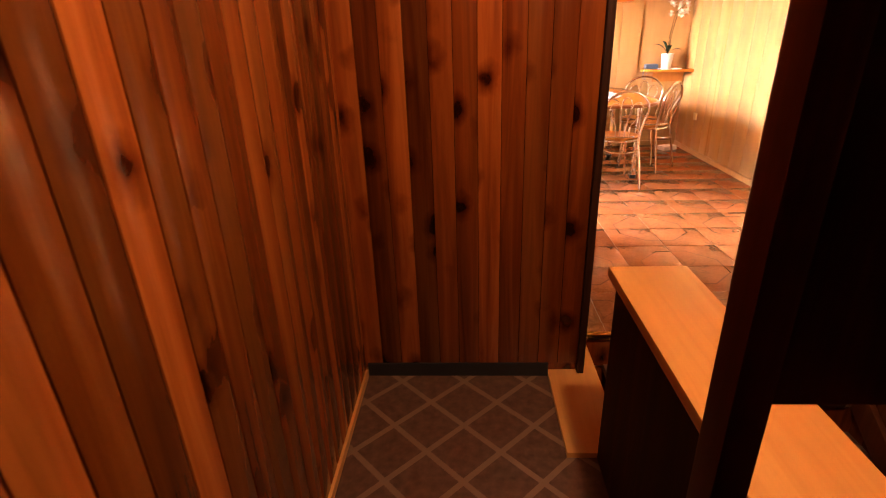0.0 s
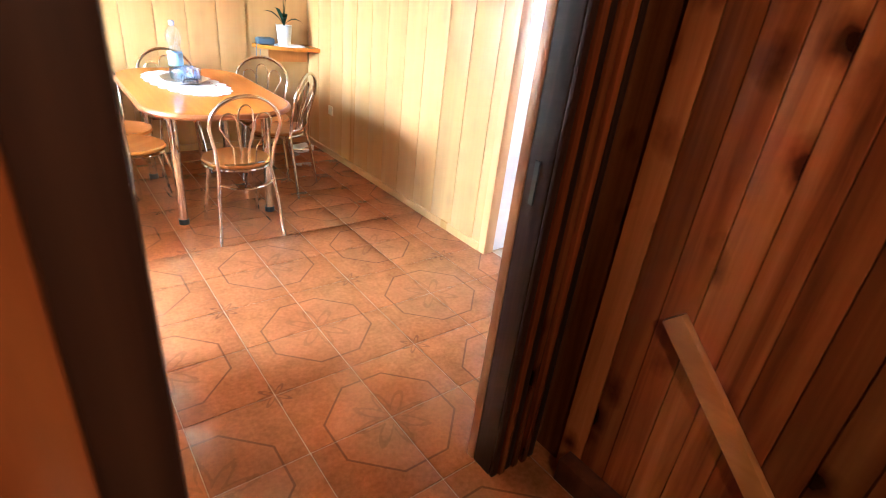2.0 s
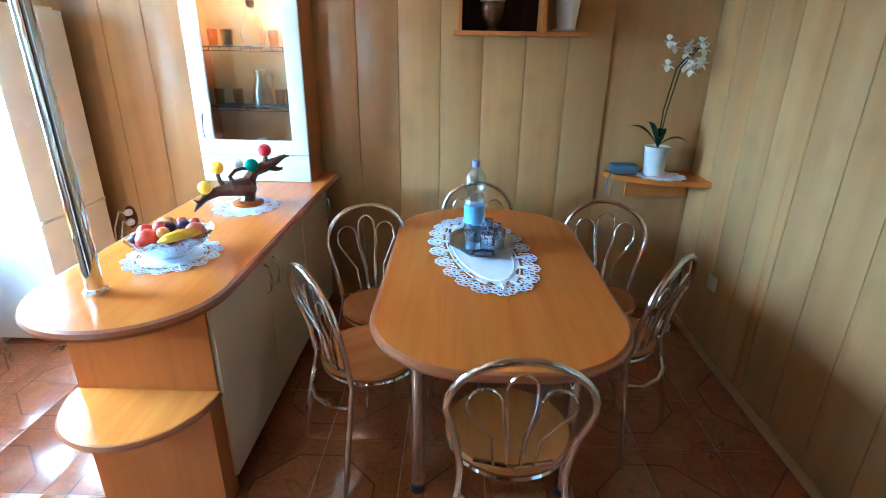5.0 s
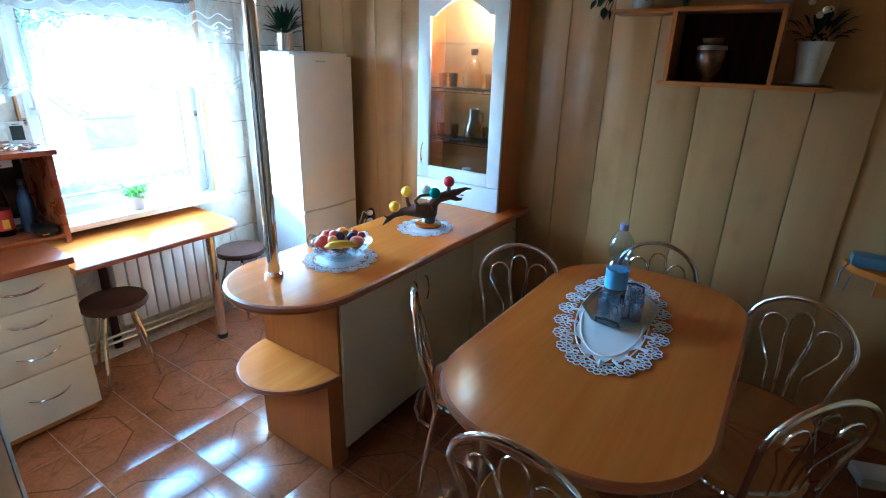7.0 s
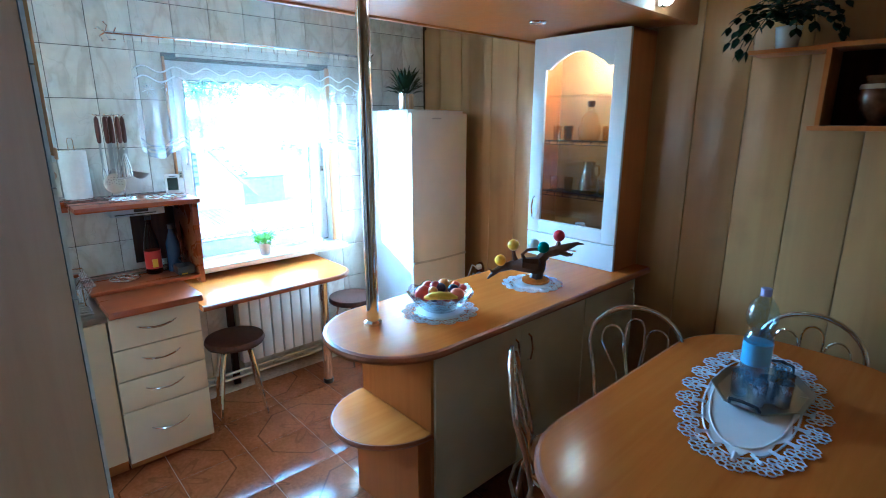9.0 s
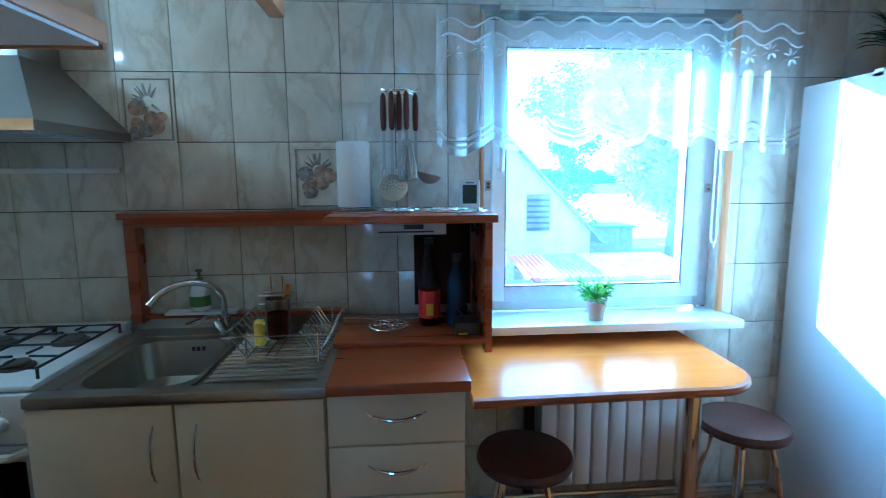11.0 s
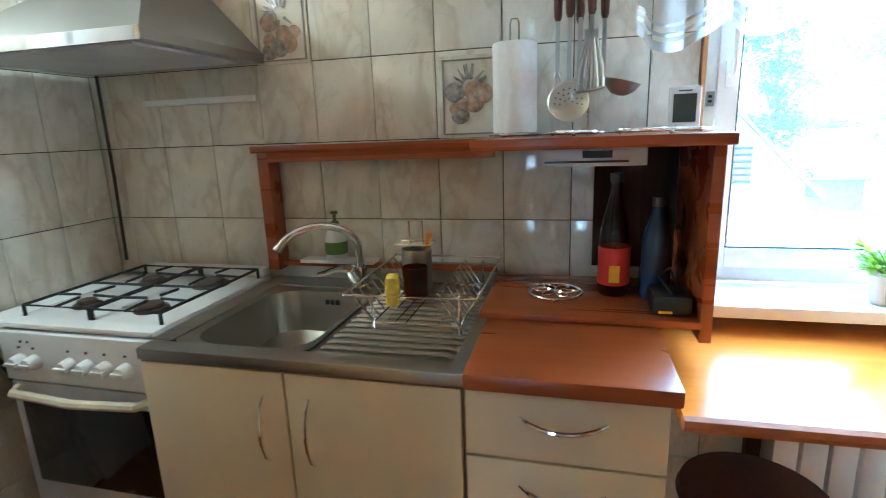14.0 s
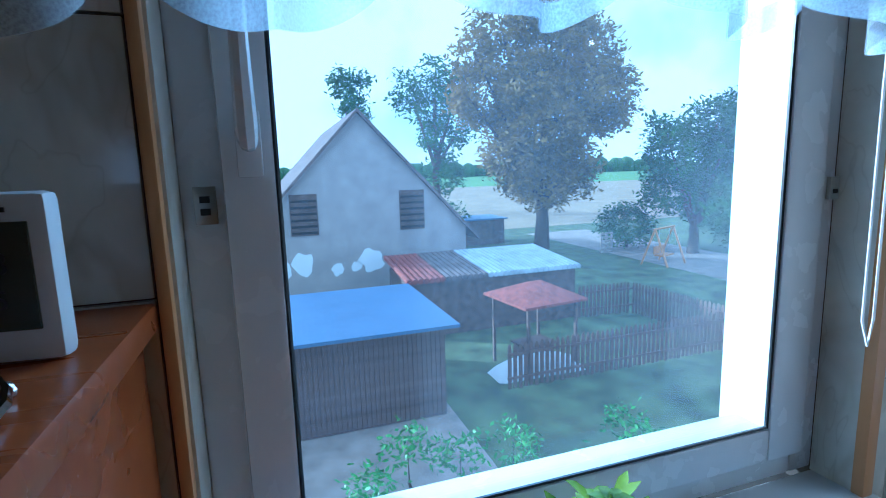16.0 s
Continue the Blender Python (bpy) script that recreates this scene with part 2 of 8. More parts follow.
HERB = thin_leaf("herb_leaf", (0.27, 0.37, 0.035))
DARK_LEAF = plain("dark_leaf", (0.012, 0.032, 0.012), 0.6, vary=0.5, scale=14, spec=0.15)
POT = plain("white_pot", (0.74, 0.72, 0.66), 0.3)
PETAL = plain("pale_petal", (0.80, 0.76, 0.62), 0.6)


def glass(name, tint=(1, 1, 1), rough=0.0, sheen=0.04):
    """Thin clear glass: mostly see-through, with a gloss that grows at low angles."""
    m = Mat(name)
    out = m.t.nodes["Material Output"]
    tr, gl, fr, mx = (m.node(k) for k in ("ShaderNodeBsdfTransparent", "ShaderNodeBsdfGlossy", "ShaderNodeLayerWeight", "ShaderNodeMixShader"))
    tr.inputs[0].default_value = (*tint, 1)
    gl.inputs["Roughness"].default_value = rough
    fr.inputs[0].default_value = 0.5
    gloss = m.math("ADD", sheen, m.math("MULTIPLY", m.math("POWER", fr.outputs["Facing"], 3.0), 0.7))
    m.link(gloss, mx.inputs[0])
    m.link(tr.outputs[0], mx.inputs[1])
    m.link(gl.outputs[0], mx.inputs[2])
    m.link(mx.outputs[0], out.inputs[0])
    return m.m


def dusty_pane():
    """Window glass with a thin bluish film mixed in, which lays haze over the view."""
    m = Mat("window_glass")
    out = m.t.nodes["Material Output"]
    tr, gl, fr, mx, dust, mx2 = (m.node(k) for k in ("ShaderNodeBsdfTransparent", "ShaderNodeBsdfGlossy", "ShaderNodeLayerWeight", "ShaderNodeMixShader", "ShaderNodeBsdfTranslucent", "ShaderNodeMixShader"))
    tr.inputs[0].default_value = (0.94, 0.975, 1.0, 1)
    gl.inputs["Roughness"].default_value = 0.0
    fr.inputs[0].default_value = 0.5
    m.link(m.math("ADD", 0.02, m.math("MULTIPLY", m.math("POWER", fr.outputs["Facing"], 4.0), 0.5)), mx.inputs[0])
    m.link(tr.outputs[0], mx.inputs[1])
    m.link(gl.outputs[0], mx.inputs[2])
    # bluish translucent part that washes out what lies behind
    dust.inputs[0].default_value = (0.70, 0.82, 1.0, 1)
    film = m.noise(m.coords(), 3, 5)
    m.link(m.ramp(film, [(0.25, (0.010,) * 3), (0.75, (0.038,) * 3)]), mx2.inputs[0])
    m.link(mx.outputs[0], mx2.inputs[1])
    m.link(dust.outputs[0], mx2.inputs[2])
    m.link(mx2.outputs[0], out.inputs[0])
    return m.m


PANE = dusty_pane()
CLEAR = glass("clear_glass", (0.955, 0.97, 0.98), 0.02)
AMBER = glass("amber_glass", (0.96, 0.84, 0.50), 0.03, 0.10)
BLUE_PET = glass("blue_bottle_plastic", (0.84, 0.93, 0.99), 0.05, 0.13)
CUT_GLASS = glass("cut_glass", (0.88, 0.93, 0.97), 0.12, 0.26)
TUMBLER = glass("tumbler_glass", (0.82, 0.91, 1.0), 0.06, 0.32)


def sheer():
    m = Mat("sheer_voile")
    out = m.t.nodes["Material Output"]
    tr, tl, mx = (m.node(k) for k in ("ShaderNodeBsdfTransparent", "ShaderNodeBsdfTranslucent", "ShaderNodeMixShader"))
    tl.inputs[0].default_value = (0.86, 0.89, 0.93, 1)
    thread = m.noise(m.coords(1, 1, 0.25), 240, 2)
    fac = m.ramp(thread, [(0.3, (0.21,) * 3), (0.7, (0.25,) * 3)])
    m.link(fac, mx.inputs[0])
    m.link(tr.outputs[0], mx.inputs[1])
    m.link(tl.outputs[0], mx.inputs[2])
    m.link(mx.outputs[0], out.inputs[0])
    return m.m


SHEER = sheer()


def hem_cloth():
    """The doubled, embroidered part of the voile."""
    m = Mat("embroidered_voile")
    out = m.t.nodes["Material Output"]
    tr, tl, mx = (m.node(k) for k in ("ShaderNodeBsdfTransparent", "ShaderNodeBsdfTranslucent", "ShaderNodeMixShader"))
    tl.inputs[0].default_value = (0.80, 0.83, 0.88, 1)
    m.link(m.ramp(m.noise(m.coords(), 420, 2), [(0.3, (0.30,) * 3), (0.7, (0.48,) * 3)]), mx.inputs[0])
    m.link(tr.outputs[0], mx.inputs[1])
    m.link(tl.outputs[0], mx.inputs[2])
    m.link(mx.outputs[0], out.inputs[0])
    return m.m


HEM_CLOTH = hem_cloth()


def obscured_glass():
    m = Mat("patterned_glass", 0.12, colour=(0.30, 0.21, 0.13))
    n = m.noise(m.coords(1, 1, 0.45), 70, 2, 0.4, 1.0)
    m.colour(m.ramp(n, [(0.3, (0.10, 0.065, 0.038)), (0.7, (0.34, 0.25, 0.16))]))
    m.bump(n, 0.9, 0.006)
    return m.m


RIPPLE_GLASS = obscured_glass()


def wall_tile():
    """Glazed pale tile with soft grey and brown marble veins that run aslant."""
    m = Mat("marbled_wall_tile", 0.12)
    v = m.coords(1, 1, 1, shift=True)
    vein = m.noise(m.coords(1.6, 1.6, 0.8, shift=True), 4.5, 3, 0.5, 0.5)
    cloud = m.noise(v, 9, 4, 0.6)
    line = m.ramp(vein, [(0.42, (1, 1, 1)), (0.48, (0.84, 0.81, 0.77)), (0.51, (0.90, 0.88, 0.86)), (0.57, (1, 1, 1))])
    thin = m.ramp(m.noise(m.coords(1.4, 1.4, 0.7, shift=True), 6, 3, 0.5, 0.8), [(0.49, (1, 1, 1)), (0.5, (0.82, 0.80, 0.77)), (0.51, (1, 1, 1))])
    c = m.mix(1.0, m.ramp(cloud, [(0.3, (0.64, 0.61, 0.52)), (0.7, (0.77, 0.74, 0.64))]), line, "MULTIPLY")
    m.colour(m.mix(0.6, c, thin, "MULTIPLY"))
    m.rough(cloud, 0.08, 0.16)
    return m.m


def floor_tile(name, tone=1.0):
    """Glazed terracotta with an octagon round every other joint crossing and a flower on the ones between."""
    m = Mat(name, 0.2)
    sep = m.node("ShaderNodeSeparateXYZ")
    m.link(m.node("ShaderNodeNewGeometry").outputs["Position"], sep.inputs[0])
    u = m.math("PINGPONG", m.math("SUBTRACT", sep.outputs[0], 1.788 - 3.33), 0.333)
    v = m.math("PINGPONG", m.math("SUBTRACT", sep.outputs[1], 5.610 - 3.33), 0.333)
    octa = m.math("MAXIMUM", m.math("MAXIMUM", u, v), m.math("MULTIPLY", m.math("ADD", u, v), 0.72))
    line = m.math("LESS_THAN", m.math("ABSOLUTE", m.math("SUBTRACT", octa, 0.238)), 0.0042)
    inside = m.math("LESS_THAN", octa, 0.238)
    blot = m.noise(m.position(), 9, 5, 0.6)
    fine = m.noise(m.position(), 55, 4, 0.6)
    base = m.ramp(blot, [(0.3, tuple(tone * c for c in (0.22, 0.066, 0.018))), (0.7, tuple(tone * c for c in (0.37, 0.125, 0.038)))])
    base = m.mix(0.35, base, m.ramp(fine, [(0.35, tuple(tone * c for c in (0.19, 0.056, 0.015))), (0.65, tuple(tone * c for c in (0.42, 0.155, 0.05)))]))
    base = m.mix(m.math("MULTIPLY", inside, 0.22), base, tuple(tone * c for c in (0.36, 0.135, 0.05)))
    # flower: petals round the crossing, as a product of waves
    pu, pv = m.math("SUBTRACT", 0.333, u), m.math("SUBTRACT", 0.333, v)
    r = m.math("SQRT", m.math("ADD", m.math("MULTIPLY", pu, pu), m.math("MULTIPLY", pv, pv)))
    lobes = m.math("COSINE", m.math("MULTIPLY", m.math("ARCTAN2", pu, pv), 8.0))
    flower = m.math("LESS_THAN", m.math("ABSOLUTE", m.math("SUBTRACT", r, m.math("ADD", 0.040, m.math("MULTIPLY", lobes, 0.022)))), 0.010)
    r2 = m.math("SQRT", m.math("ADD", m.math("MULTIPLY", u, u), m.math("MULTIPLY", v, v)))
    turn2 = m.math("COSINE", m.math("MULTIPLY", m.math("ARCTAN2", u, v), 8.0))
    curl = m.math("MULTIPLY", m.noise(m.position(), 30, 3, 0.6, 1.2), 0.06)
    spray = m.math("LESS_THAN", m.math("ABSOLUTE", m.math("SUBTRACT", m.math("ADD", r2, curl), m.math("ADD", 0.125, m.math("MULTIPLY", turn2, 0.045)))), 0.016)
    ink = m.math("MINIMUM", m.math("ADD", m.math("MULTIPLY", line, 0.68), m.math("ADD", m.math("MULTIPLY", flower, 0.55), m.math("MULTIPLY", spray, 0.30))), 1.0)
    m.colour(m.mix(ink, base, tuple(tone * c for c in (0.10, 0.035, 0.014))))
    m.rough(blot, 0.13, 0.30)
    m.bump(fine, 0.06, 0.001)
    return m.m


WALL_TILE = wall_tile()
FLOOR_TILE = floor_tile("glazed_floor_tile", 0.90)


def hall_tile():
    m = Mat("brown_hall_tile", 0.35)
    sep = m.node("ShaderNodeSeparateXYZ")
    m.link(m.position(), sep.inputs[0])
    a, b = m.math("ADD", sep.outputs[0], sep.outputs[1]), m.math("SUBTRACT", sep.outputs[0], sep.outputs[1])
    band = m.math("LESS_THAN", m.math("MINIMUM", m.math("PINGPONG", a, 0.14), m.math("PINGPONG", b, 0.14)), 0.016)
    n = m.noise(m.position(), 30, 4)
    m.colour(m.mix(m.math("MULTIPLY", band, 0.6), m.ramp(n, [(0.3, (0.07, 0.034, 0.020)), (0.7, (0.14, 0.072, 0.042))]), (0.28, 0.19, 0.125)))
    return m.m


HALL_TILE = hall_tile()


def parquet():
    return wood("oak_parquet", (0.28, 0.135, 0.055), (0.36, 0.18, 0.075), (0.42, 0.22, 0.10), 0.25, "y", 18)


PARQUET = parquet()

# ---- mesh helpers ----


def box(bm, x0, y0, z0, x1, y1, z1, bevel=0.0):
    made = bmesh.ops.create_cube(bm, size=1.0, matrix=Matrix.LocRotScale(((x0 + x1) / 2, (y0 + y1) / 2, (z0 + z1) / 2), None, (abs(x1 - x0), abs(y1 - y0), abs(z1 - z0))))
    if bevel:
        edges = {e for v in made["verts"] for e in v.link_edges}
        bmesh.ops.bevel(bm, geom=list(edges), offset=bevel, segments=2, affect="EDGES", profile=0.6)
    return bm


def boxed(*args, bevel=0.0):
    return box(bmesh.new(), *args, bevel=bevel)


def prism(bm, outline, z0, z1):
    """An upright prism over an outline of (x, y)."""
    low = [bm.verts.new((x, y, z0)) for x, y in outline]
    high = [bm.verts.new((x, y, z1)) for x, y in outline]
    bm.faces.new(low[::-1])
    bm.faces.new(high)
    n = len(outline)
    for i in range(n):
        bm.faces.new((low[i], low[(i + 1) % n], high[(i + 1) % n], high[i]))
    return bm


def ring_frame(point, ahead):
    side = ahead.cross(Vector((0, 0, 1)))
    if side.length < 0.05:
        side = ahead.cross(Vector((1, 0, 0)))
    side.normalize()
    return side, side.cross(ahead).normalized()


def tube(bm, points, radius, sides=8, closed=False):
    """A round rod along points; radius may be a list."""
    pts = [Vector(p) for p in points]
    n = len(pts)
    rings = []
    side = None
    for i, p in enumerate(pts):
        a = pts[(i - 1) % n] if (closed or i) else pts[0]
        b = pts[(i + 1) % n] if (closed or i < n - 1) else pts[-1]
        ahead = (b - a).normalized()
        if side is None:
            side, up = ring_frame(p, ahead)
        else:
            side = (side - ahead * side.dot(ahead)).normalized()
            up = side.cross(ahead).normalized()
        r = radius[i] if isinstance(radius, (list, tuple)) else radius
        rings.append([bm.verts.new(p + r * (math.cos(k * math.tau / sides) * side + math.sin(k * math.tau / sides) * up)) for k in range(sides)])
    for i in range(n if closed else n - 1):
        a, b = rings[i], rings[(i + 1) % n]
        for k in range(sides):
            bm.faces.new((a[k], a[(k + 1) % sides], b[(k + 1) % sides], b[k]))
    if not closed:
        bm.faces.new(rings[0][::-1])
        bm.faces.new(rings[-1])
    return bm


def lathe(bm, profile, at=(0, 0, 0), sides=24):
    """Turns (radius, z) round an upright axis."""
    o = Vector(at)
    rings = []
    for r, z in profile:
        rings.append([bm.verts.new(o + Vector((max(r, 0.0004) * math.cos(k * math.tau / sides), max(r, 0.0004) * math.sin(k * math.tau / sides), z))) for k in range(sides)])
    for a, b in zip(rings, rings[1:]):
        for k in range(sides):
            bm.faces.new((a[k], a[(k + 1) % sides], b[(k + 1) % sides], b[k]))
    bm.faces.new(rings[0][::-1])
    bm.faces.new(rings[-1])
    return bm


def ball(bm, at, r, sides=14, squash=1.0):
    prof = [(r * math.sin(math.pi * i / 10), -r * squash * math.cos(math.pi * i / 10)) for i in range(11)]
    return lathe(bm, prof, at, sides)


def leaf_blade(bm, root, tip, width, droop=0.0, steps=4):
    """A leaf with a folded midrib between two points."""
    a, b = Vector(root), Vector(tip)
    along = b - a
    side = along.cross(Vector((0, 0, 1)))
    side = side.normalized() if side.length > 1e-4 else Vector((1, 0, 0))
    rows = []
    for i in range(steps + 1):
        s = i / steps
        w = width * math.sin(math.pi * min(0.97, 0.06 + 0.94 * s)) / 2
        p = a + along * s + Vector((0, 0, droop * 4 * s * (1 - s)))
        rows.append([bm.verts.new(p - side * w + Vector((0, 0, w * 0.3))), bm.verts.new(p), bm.verts.new(p + side * w + Vector((0, 0, w * 0.3)))])
    for r, q in zip(rows, rows[1:]):
        bm.faces.new((r[0], r[1], q[1], q[0]))
        bm.faces.new((r[1], r[2], q[2], q[1]))
    return bm


def smooth_by_angle(me, degrees=38):
    for p in me.polygons:
        p.use_smooth = True
    me.set_sharp_from_angle(angle=radians(degrees))


def mesh_of(name, bm, material):
    me = bpy.data.meshes.new(name)
    bmesh.ops.recalc_face_normals(bm, faces=bm.faces)
    bm.to_mesh(me)
    bm.free()
    smooth_by_angle(me)
    me.materials.append(material)
    return me


def part(name, bm, material, parent, label=""):
    ob = new(name, mesh_of(name, bm, material))
    ob.parent = parent
    if label:
        ob["label"] = label
    return ob


def thing(name, label, category, at=(0, 0, 0), turn=0.0, group="", kind=""):
    ob = new(name)
    ob.matrix_basis = pose(*at, 0, 0, turn)
    return tagged(ob, label, category, group, kind)


def solid(name, bm, material, label, category, group="", kind=""):
    return tagged(new(name, mesh_of(name, bm, material)), label, category, group, kind)


def structure(name, bm, material, label, category):
    return solid(name, bm, material, label, category, kind="structure")


def piece(name, me, parent, m):
    ob = new(name, me)
    ob.parent = parent
    ob.matrix_basis = m
    return ob


def arc(cx, cy, r, a0, a1, n=12, ry=None):
    return [(cx + r * math.cos(radians(a0 + (a1 - a0) * i / n)), cy + (ry or r) * math.sin(radians(a0 + (a1 - a0) * i / n))) for i in range(n + 1)]


def rounded_outline(x0, y0, x1, y1, r, n=10):
    out = []
    for cx, cy, a in ((x1 - r, y0 + r, -90), (x1 - r, y1 - r, 0), (x0 + r, y1 - r, 90), (x0 + r, y0 + r, 180)):
        out += arc(cx, cy, r, a, a + 90, n)
    return out

# ---- structure ----
CEIL_Z = 2.42
WX, BY, RX = -1.04, 7.90, 3.05  # window wall, back wall and right wall, room faces
LY = 3.97  # stove wall, room face

structure("floor", boxed(-1.3, 3.52, -0.20, 3.2, 8.1, -0.0018), FLOOR_GROUT, "brown glazed ceramic tile floor with octagon pattern", "floor")
structure("floor_living_room", boxed(3.2, 2.6, -0.20, 7.2, 8.1, -0.004), PARQUET, "pale oak plank floor in the living room", "floor")
structure("ceiling", boxed(-1.4, 3.5, CEIL_Z, 0.83, 8.2, CEIL_Z + 0.2), CEIL, "plain white painted kitchen ceiling", "ceiling")
# out of view; wood colour chosen to weaken and warm the bounce
structure("ceiling_dining", boxed(0.83, 3.5, CEIL_Z, 3.2, 8.2, CEIL_Z + 0.2), PANEL_TRIM, "unseen dining corner ceiling, wood-coloured to cut bounced light", "ceiling")
structure("ceiling_living_room", boxed(3.2, 2.5, CEIL_Z, 7.2, 8.2, CEIL_Z + 0.2), CEIL, "plain white living room ceiling", "ceiling")
structure("ceiling_hall", boxed(-0.4, -1.2, 2.42, 2.5, 3.5, 2.6), PINE, "dark varnished wood ceiling of the stair hall", "ceiling")

# window wall with the opening y 6.02-7.00, z 0.80-2.02
bm = bmesh.new()
for y0, z0, y1, z1 in ((3.7, -0.2, 5.985, 2.42), (7.0, -0.2, 8.1, 2.42), (5.985, -0.2, 7.0, 0.80), (5.985, 2.02, 7.0, 2.42)):
    box(bm, -1.31, y0, z0, WX - 0.008, y1, z1)
structure("wall_window", bm, GROUT, "kitchen outer wall clad in marbled tiles", "wall")
structure("wall_stove", boxed(-1.04, 3.72, -0.2, -0.12, LY - 0.008, 2.42), GROUT, "kitchen wall beside the cooker clad in marbled tiles", "wall")
structure("wall_back", boxed(-1.04, BY + 0.012, -0.2, 3.3, 8.15, 2.42), PANEL, "back wall lined with pale oak panels", "wall")
structure("wall_right", boxed(RX + 0.012, 5.22, -0.2, 3.20, BY + 0.012, 2.42), PANEL, "dividing wall lined with pale oak panels", "wall")
structure("wall_right_near", boxed(RX, 3.99, -0.2, 3.20, 4.25, 2.42), PANEL, "dividing wall beside the living room doorway", "wall")
structure("wall_right_lintel", boxed(RX, 4.25, 2.08, 3.20, 5.22, 2.42), PANEL, "lintel above the living room doorway", "wall")
structure("wall_partition", boxed(0.70, 3.96, -0.2, 0.83, 5.24, 2.42), PANEL_TRIM, "wood-clad partition between kitchen and entrance", "wall")
structure("wall_door_left", boxed(-0.12, 3.55, -0.2, 0.95, 3.96, 2.42), PANEL, "wall beside the kitchen door", "wall")
structure("wall_door_right", boxed(2.10, 3.90, -0.2, 3.05, 3.99, 2.42), PANEL, "wall beside the kitchen door", "wall")
structure("wall_door_lintel", boxed(0.92, 3.80, 2.08, 2.10, 3.99, 2.42), PANEL, "lintel above the kitchen door", "wall")
# living room shell
bm = bmesh.new()
for a in ((7.0, 2.6, -0.2, 7.2, 3.9, 2.42), (7.0, 4.9, -0.2, 7.2, 8.1, 2.42), (7.0, 3.9, -0.2, 7.2, 4.9, 1.0), (7.0, 3.9, 2.0, 7.2, 4.9, 2.42), (3.2, 2.5, -0.2, 7.2, 2.6, 2.42), (3.3, 8.0, -0.2, 7.2, 8.15, 2.42)):
    box(bm, *a)
structure("wall_living_room", bm, WHITE, "plain pale living room walls", "wall")
# unseen wall added to keep sky and sun out of the living room
structure("wall_living_room_side", boxed(3.05, 2.5, -0.2, 3.20, 3.99, 2.42), WHITE, "plain pale living room wall by the doorway, unseen, added to stop sky light", "wall")
# stair hall shell
structure("wall_hall_left", boxed(-0.30, -1.2, -2.6, -0.045, 3.55, 2.42), PINE, "hall wall lined with varnished pine boards", "wall")
structure("wall_hall_panel", boxed(-0.045, 3.285, -2.6, 0.926, 3.55, 2.42), PINE, "hall wall lined with varnished pine boards", "wall")
structure("wall_hall_right", boxed(2.195, -1.2, -2.6, 2.40, 3.899, 2.42), PINE, "stair wall lined with varnished pine boards", "wall")
structure("wall_hall_back", boxed(-0.30, -1.3, -2.6, 2.40, -1.2, 2.42), PINE, "hall end wall lined with varnished pine", "wall")
structure("floor_hall", boxed(-0.045, -1.2, -0.25, 0.80, 3.395, -0.064), HALL_TILE, "brown patterned tile landing", "floor")
structure("floor_hall_margin", boxed(0.80, -1.2, -0.25, 0.912, 2.78, -0.068), HALL_TILE, "brown tile margin beside the parapet", "floor")
# this wall and the corner block are added to stop sky light leaking in
structure("wall_stairwell_end", boxed(0.965, 3.53, -2.7, 2.4, 3.60, -0.20), PINE, "boarded end wall added below the stairs to shut out the sky", "wall")
structure("wall_stairwell_corner", boxed(0.80, 3.40, -2.6, 0.99, 3.60, -0.255), PINE, "boarded block added below the landing edge to shut out sky light", "wall")
structure("floor_edge_strip", boxed(0.80, 2.78, -0.25, 1.02, 3.519, -0.045, bevel=0.004), PINE_CAP, "varnished pine threshold board beside the landing", "floor")
structure("floor_edge_strip_left", boxed(-0.045, -1.2, -0.25, -0.02, 3.39, -0.03), PINE_CAP, "narrow varnished pine edge strip", "trim")
structure("kickboard", boxed(-0.02, 3.262, -0.064, 0.80, 3.285, 0.0), BLACK, "black kick strip at the foot of the boards", "trim")
# unseen floor; the stairwell's shade is put into its near-black colour
structure("stair_void_floor", boxed(-0.3, -1.3, -2.7, 2.4, 3.6, -2.6), DARK_FILL, "unseen stairwell floor, near-black to hold the shade down there", "floor")


def stair_step(i):
    t = thing("stair_step", "brown tiled stair step with a worn metal nosing", "stair step", (0, 3.51 - 0.27 * i, -0.18 * i), group="stair steps")
    part("tread", boxed(1.12, 0.0, -0.04, 2.19, 0.29, -0.004 if i else -0.01), HALL_TILE, t)
    part("riser", boxed(1.0 if i == 0 else 1.12, 0.004, -0.19, 2.19, 0.03, -0.04), PINE, t)
    part("nosing", boxed(1.0 if i == 0 else 1.12, -0.012, -0.03, 2.12, 0.02, 0.002, bevel=0.003), DARK_WOOD if i else BRASS, t)


for i in range(8):
    stair_step(i)

bal = thing("stair_parapet", "low boarded stair parapet with a broad pine cap", "balustrade")
part("cap", boxed(0.885, 0.9, 0.665, 1.125, 2.80, 0.70, bevel=0.006), PINE_CAP, bal, "worn orange pine cap board")
part("side_board", boxed(0.91, 0.9, -2.4, 0.935, 2.76, 0.665), DARK_WOOD, bal, "dark stained board side")
part("stair_side_board", boxed(1.075, 0.9, -2.4, 1.10, 2.76, 0.665), DARK_WOOD, bal)
part("end_post", boxed(0.91, 2.74, -0.3, 1.10, 2.78, 0.665), DARK_WOOD, bal)

newel = thing("newel_post", "dark brown wooden post and board beside the landing", "post")
part("post", boxed(0.765, 1.84, -0.064, 0.815, 1.90, 2.42, bevel=0.008), BROWN_STAIN, newel)
part("upper_board", boxed(0.815, 1.855, 0.95, 1.16, 1.885, 2.42, bevel=0.004), BROWN_STAIN, newel, "dark stained upper board")

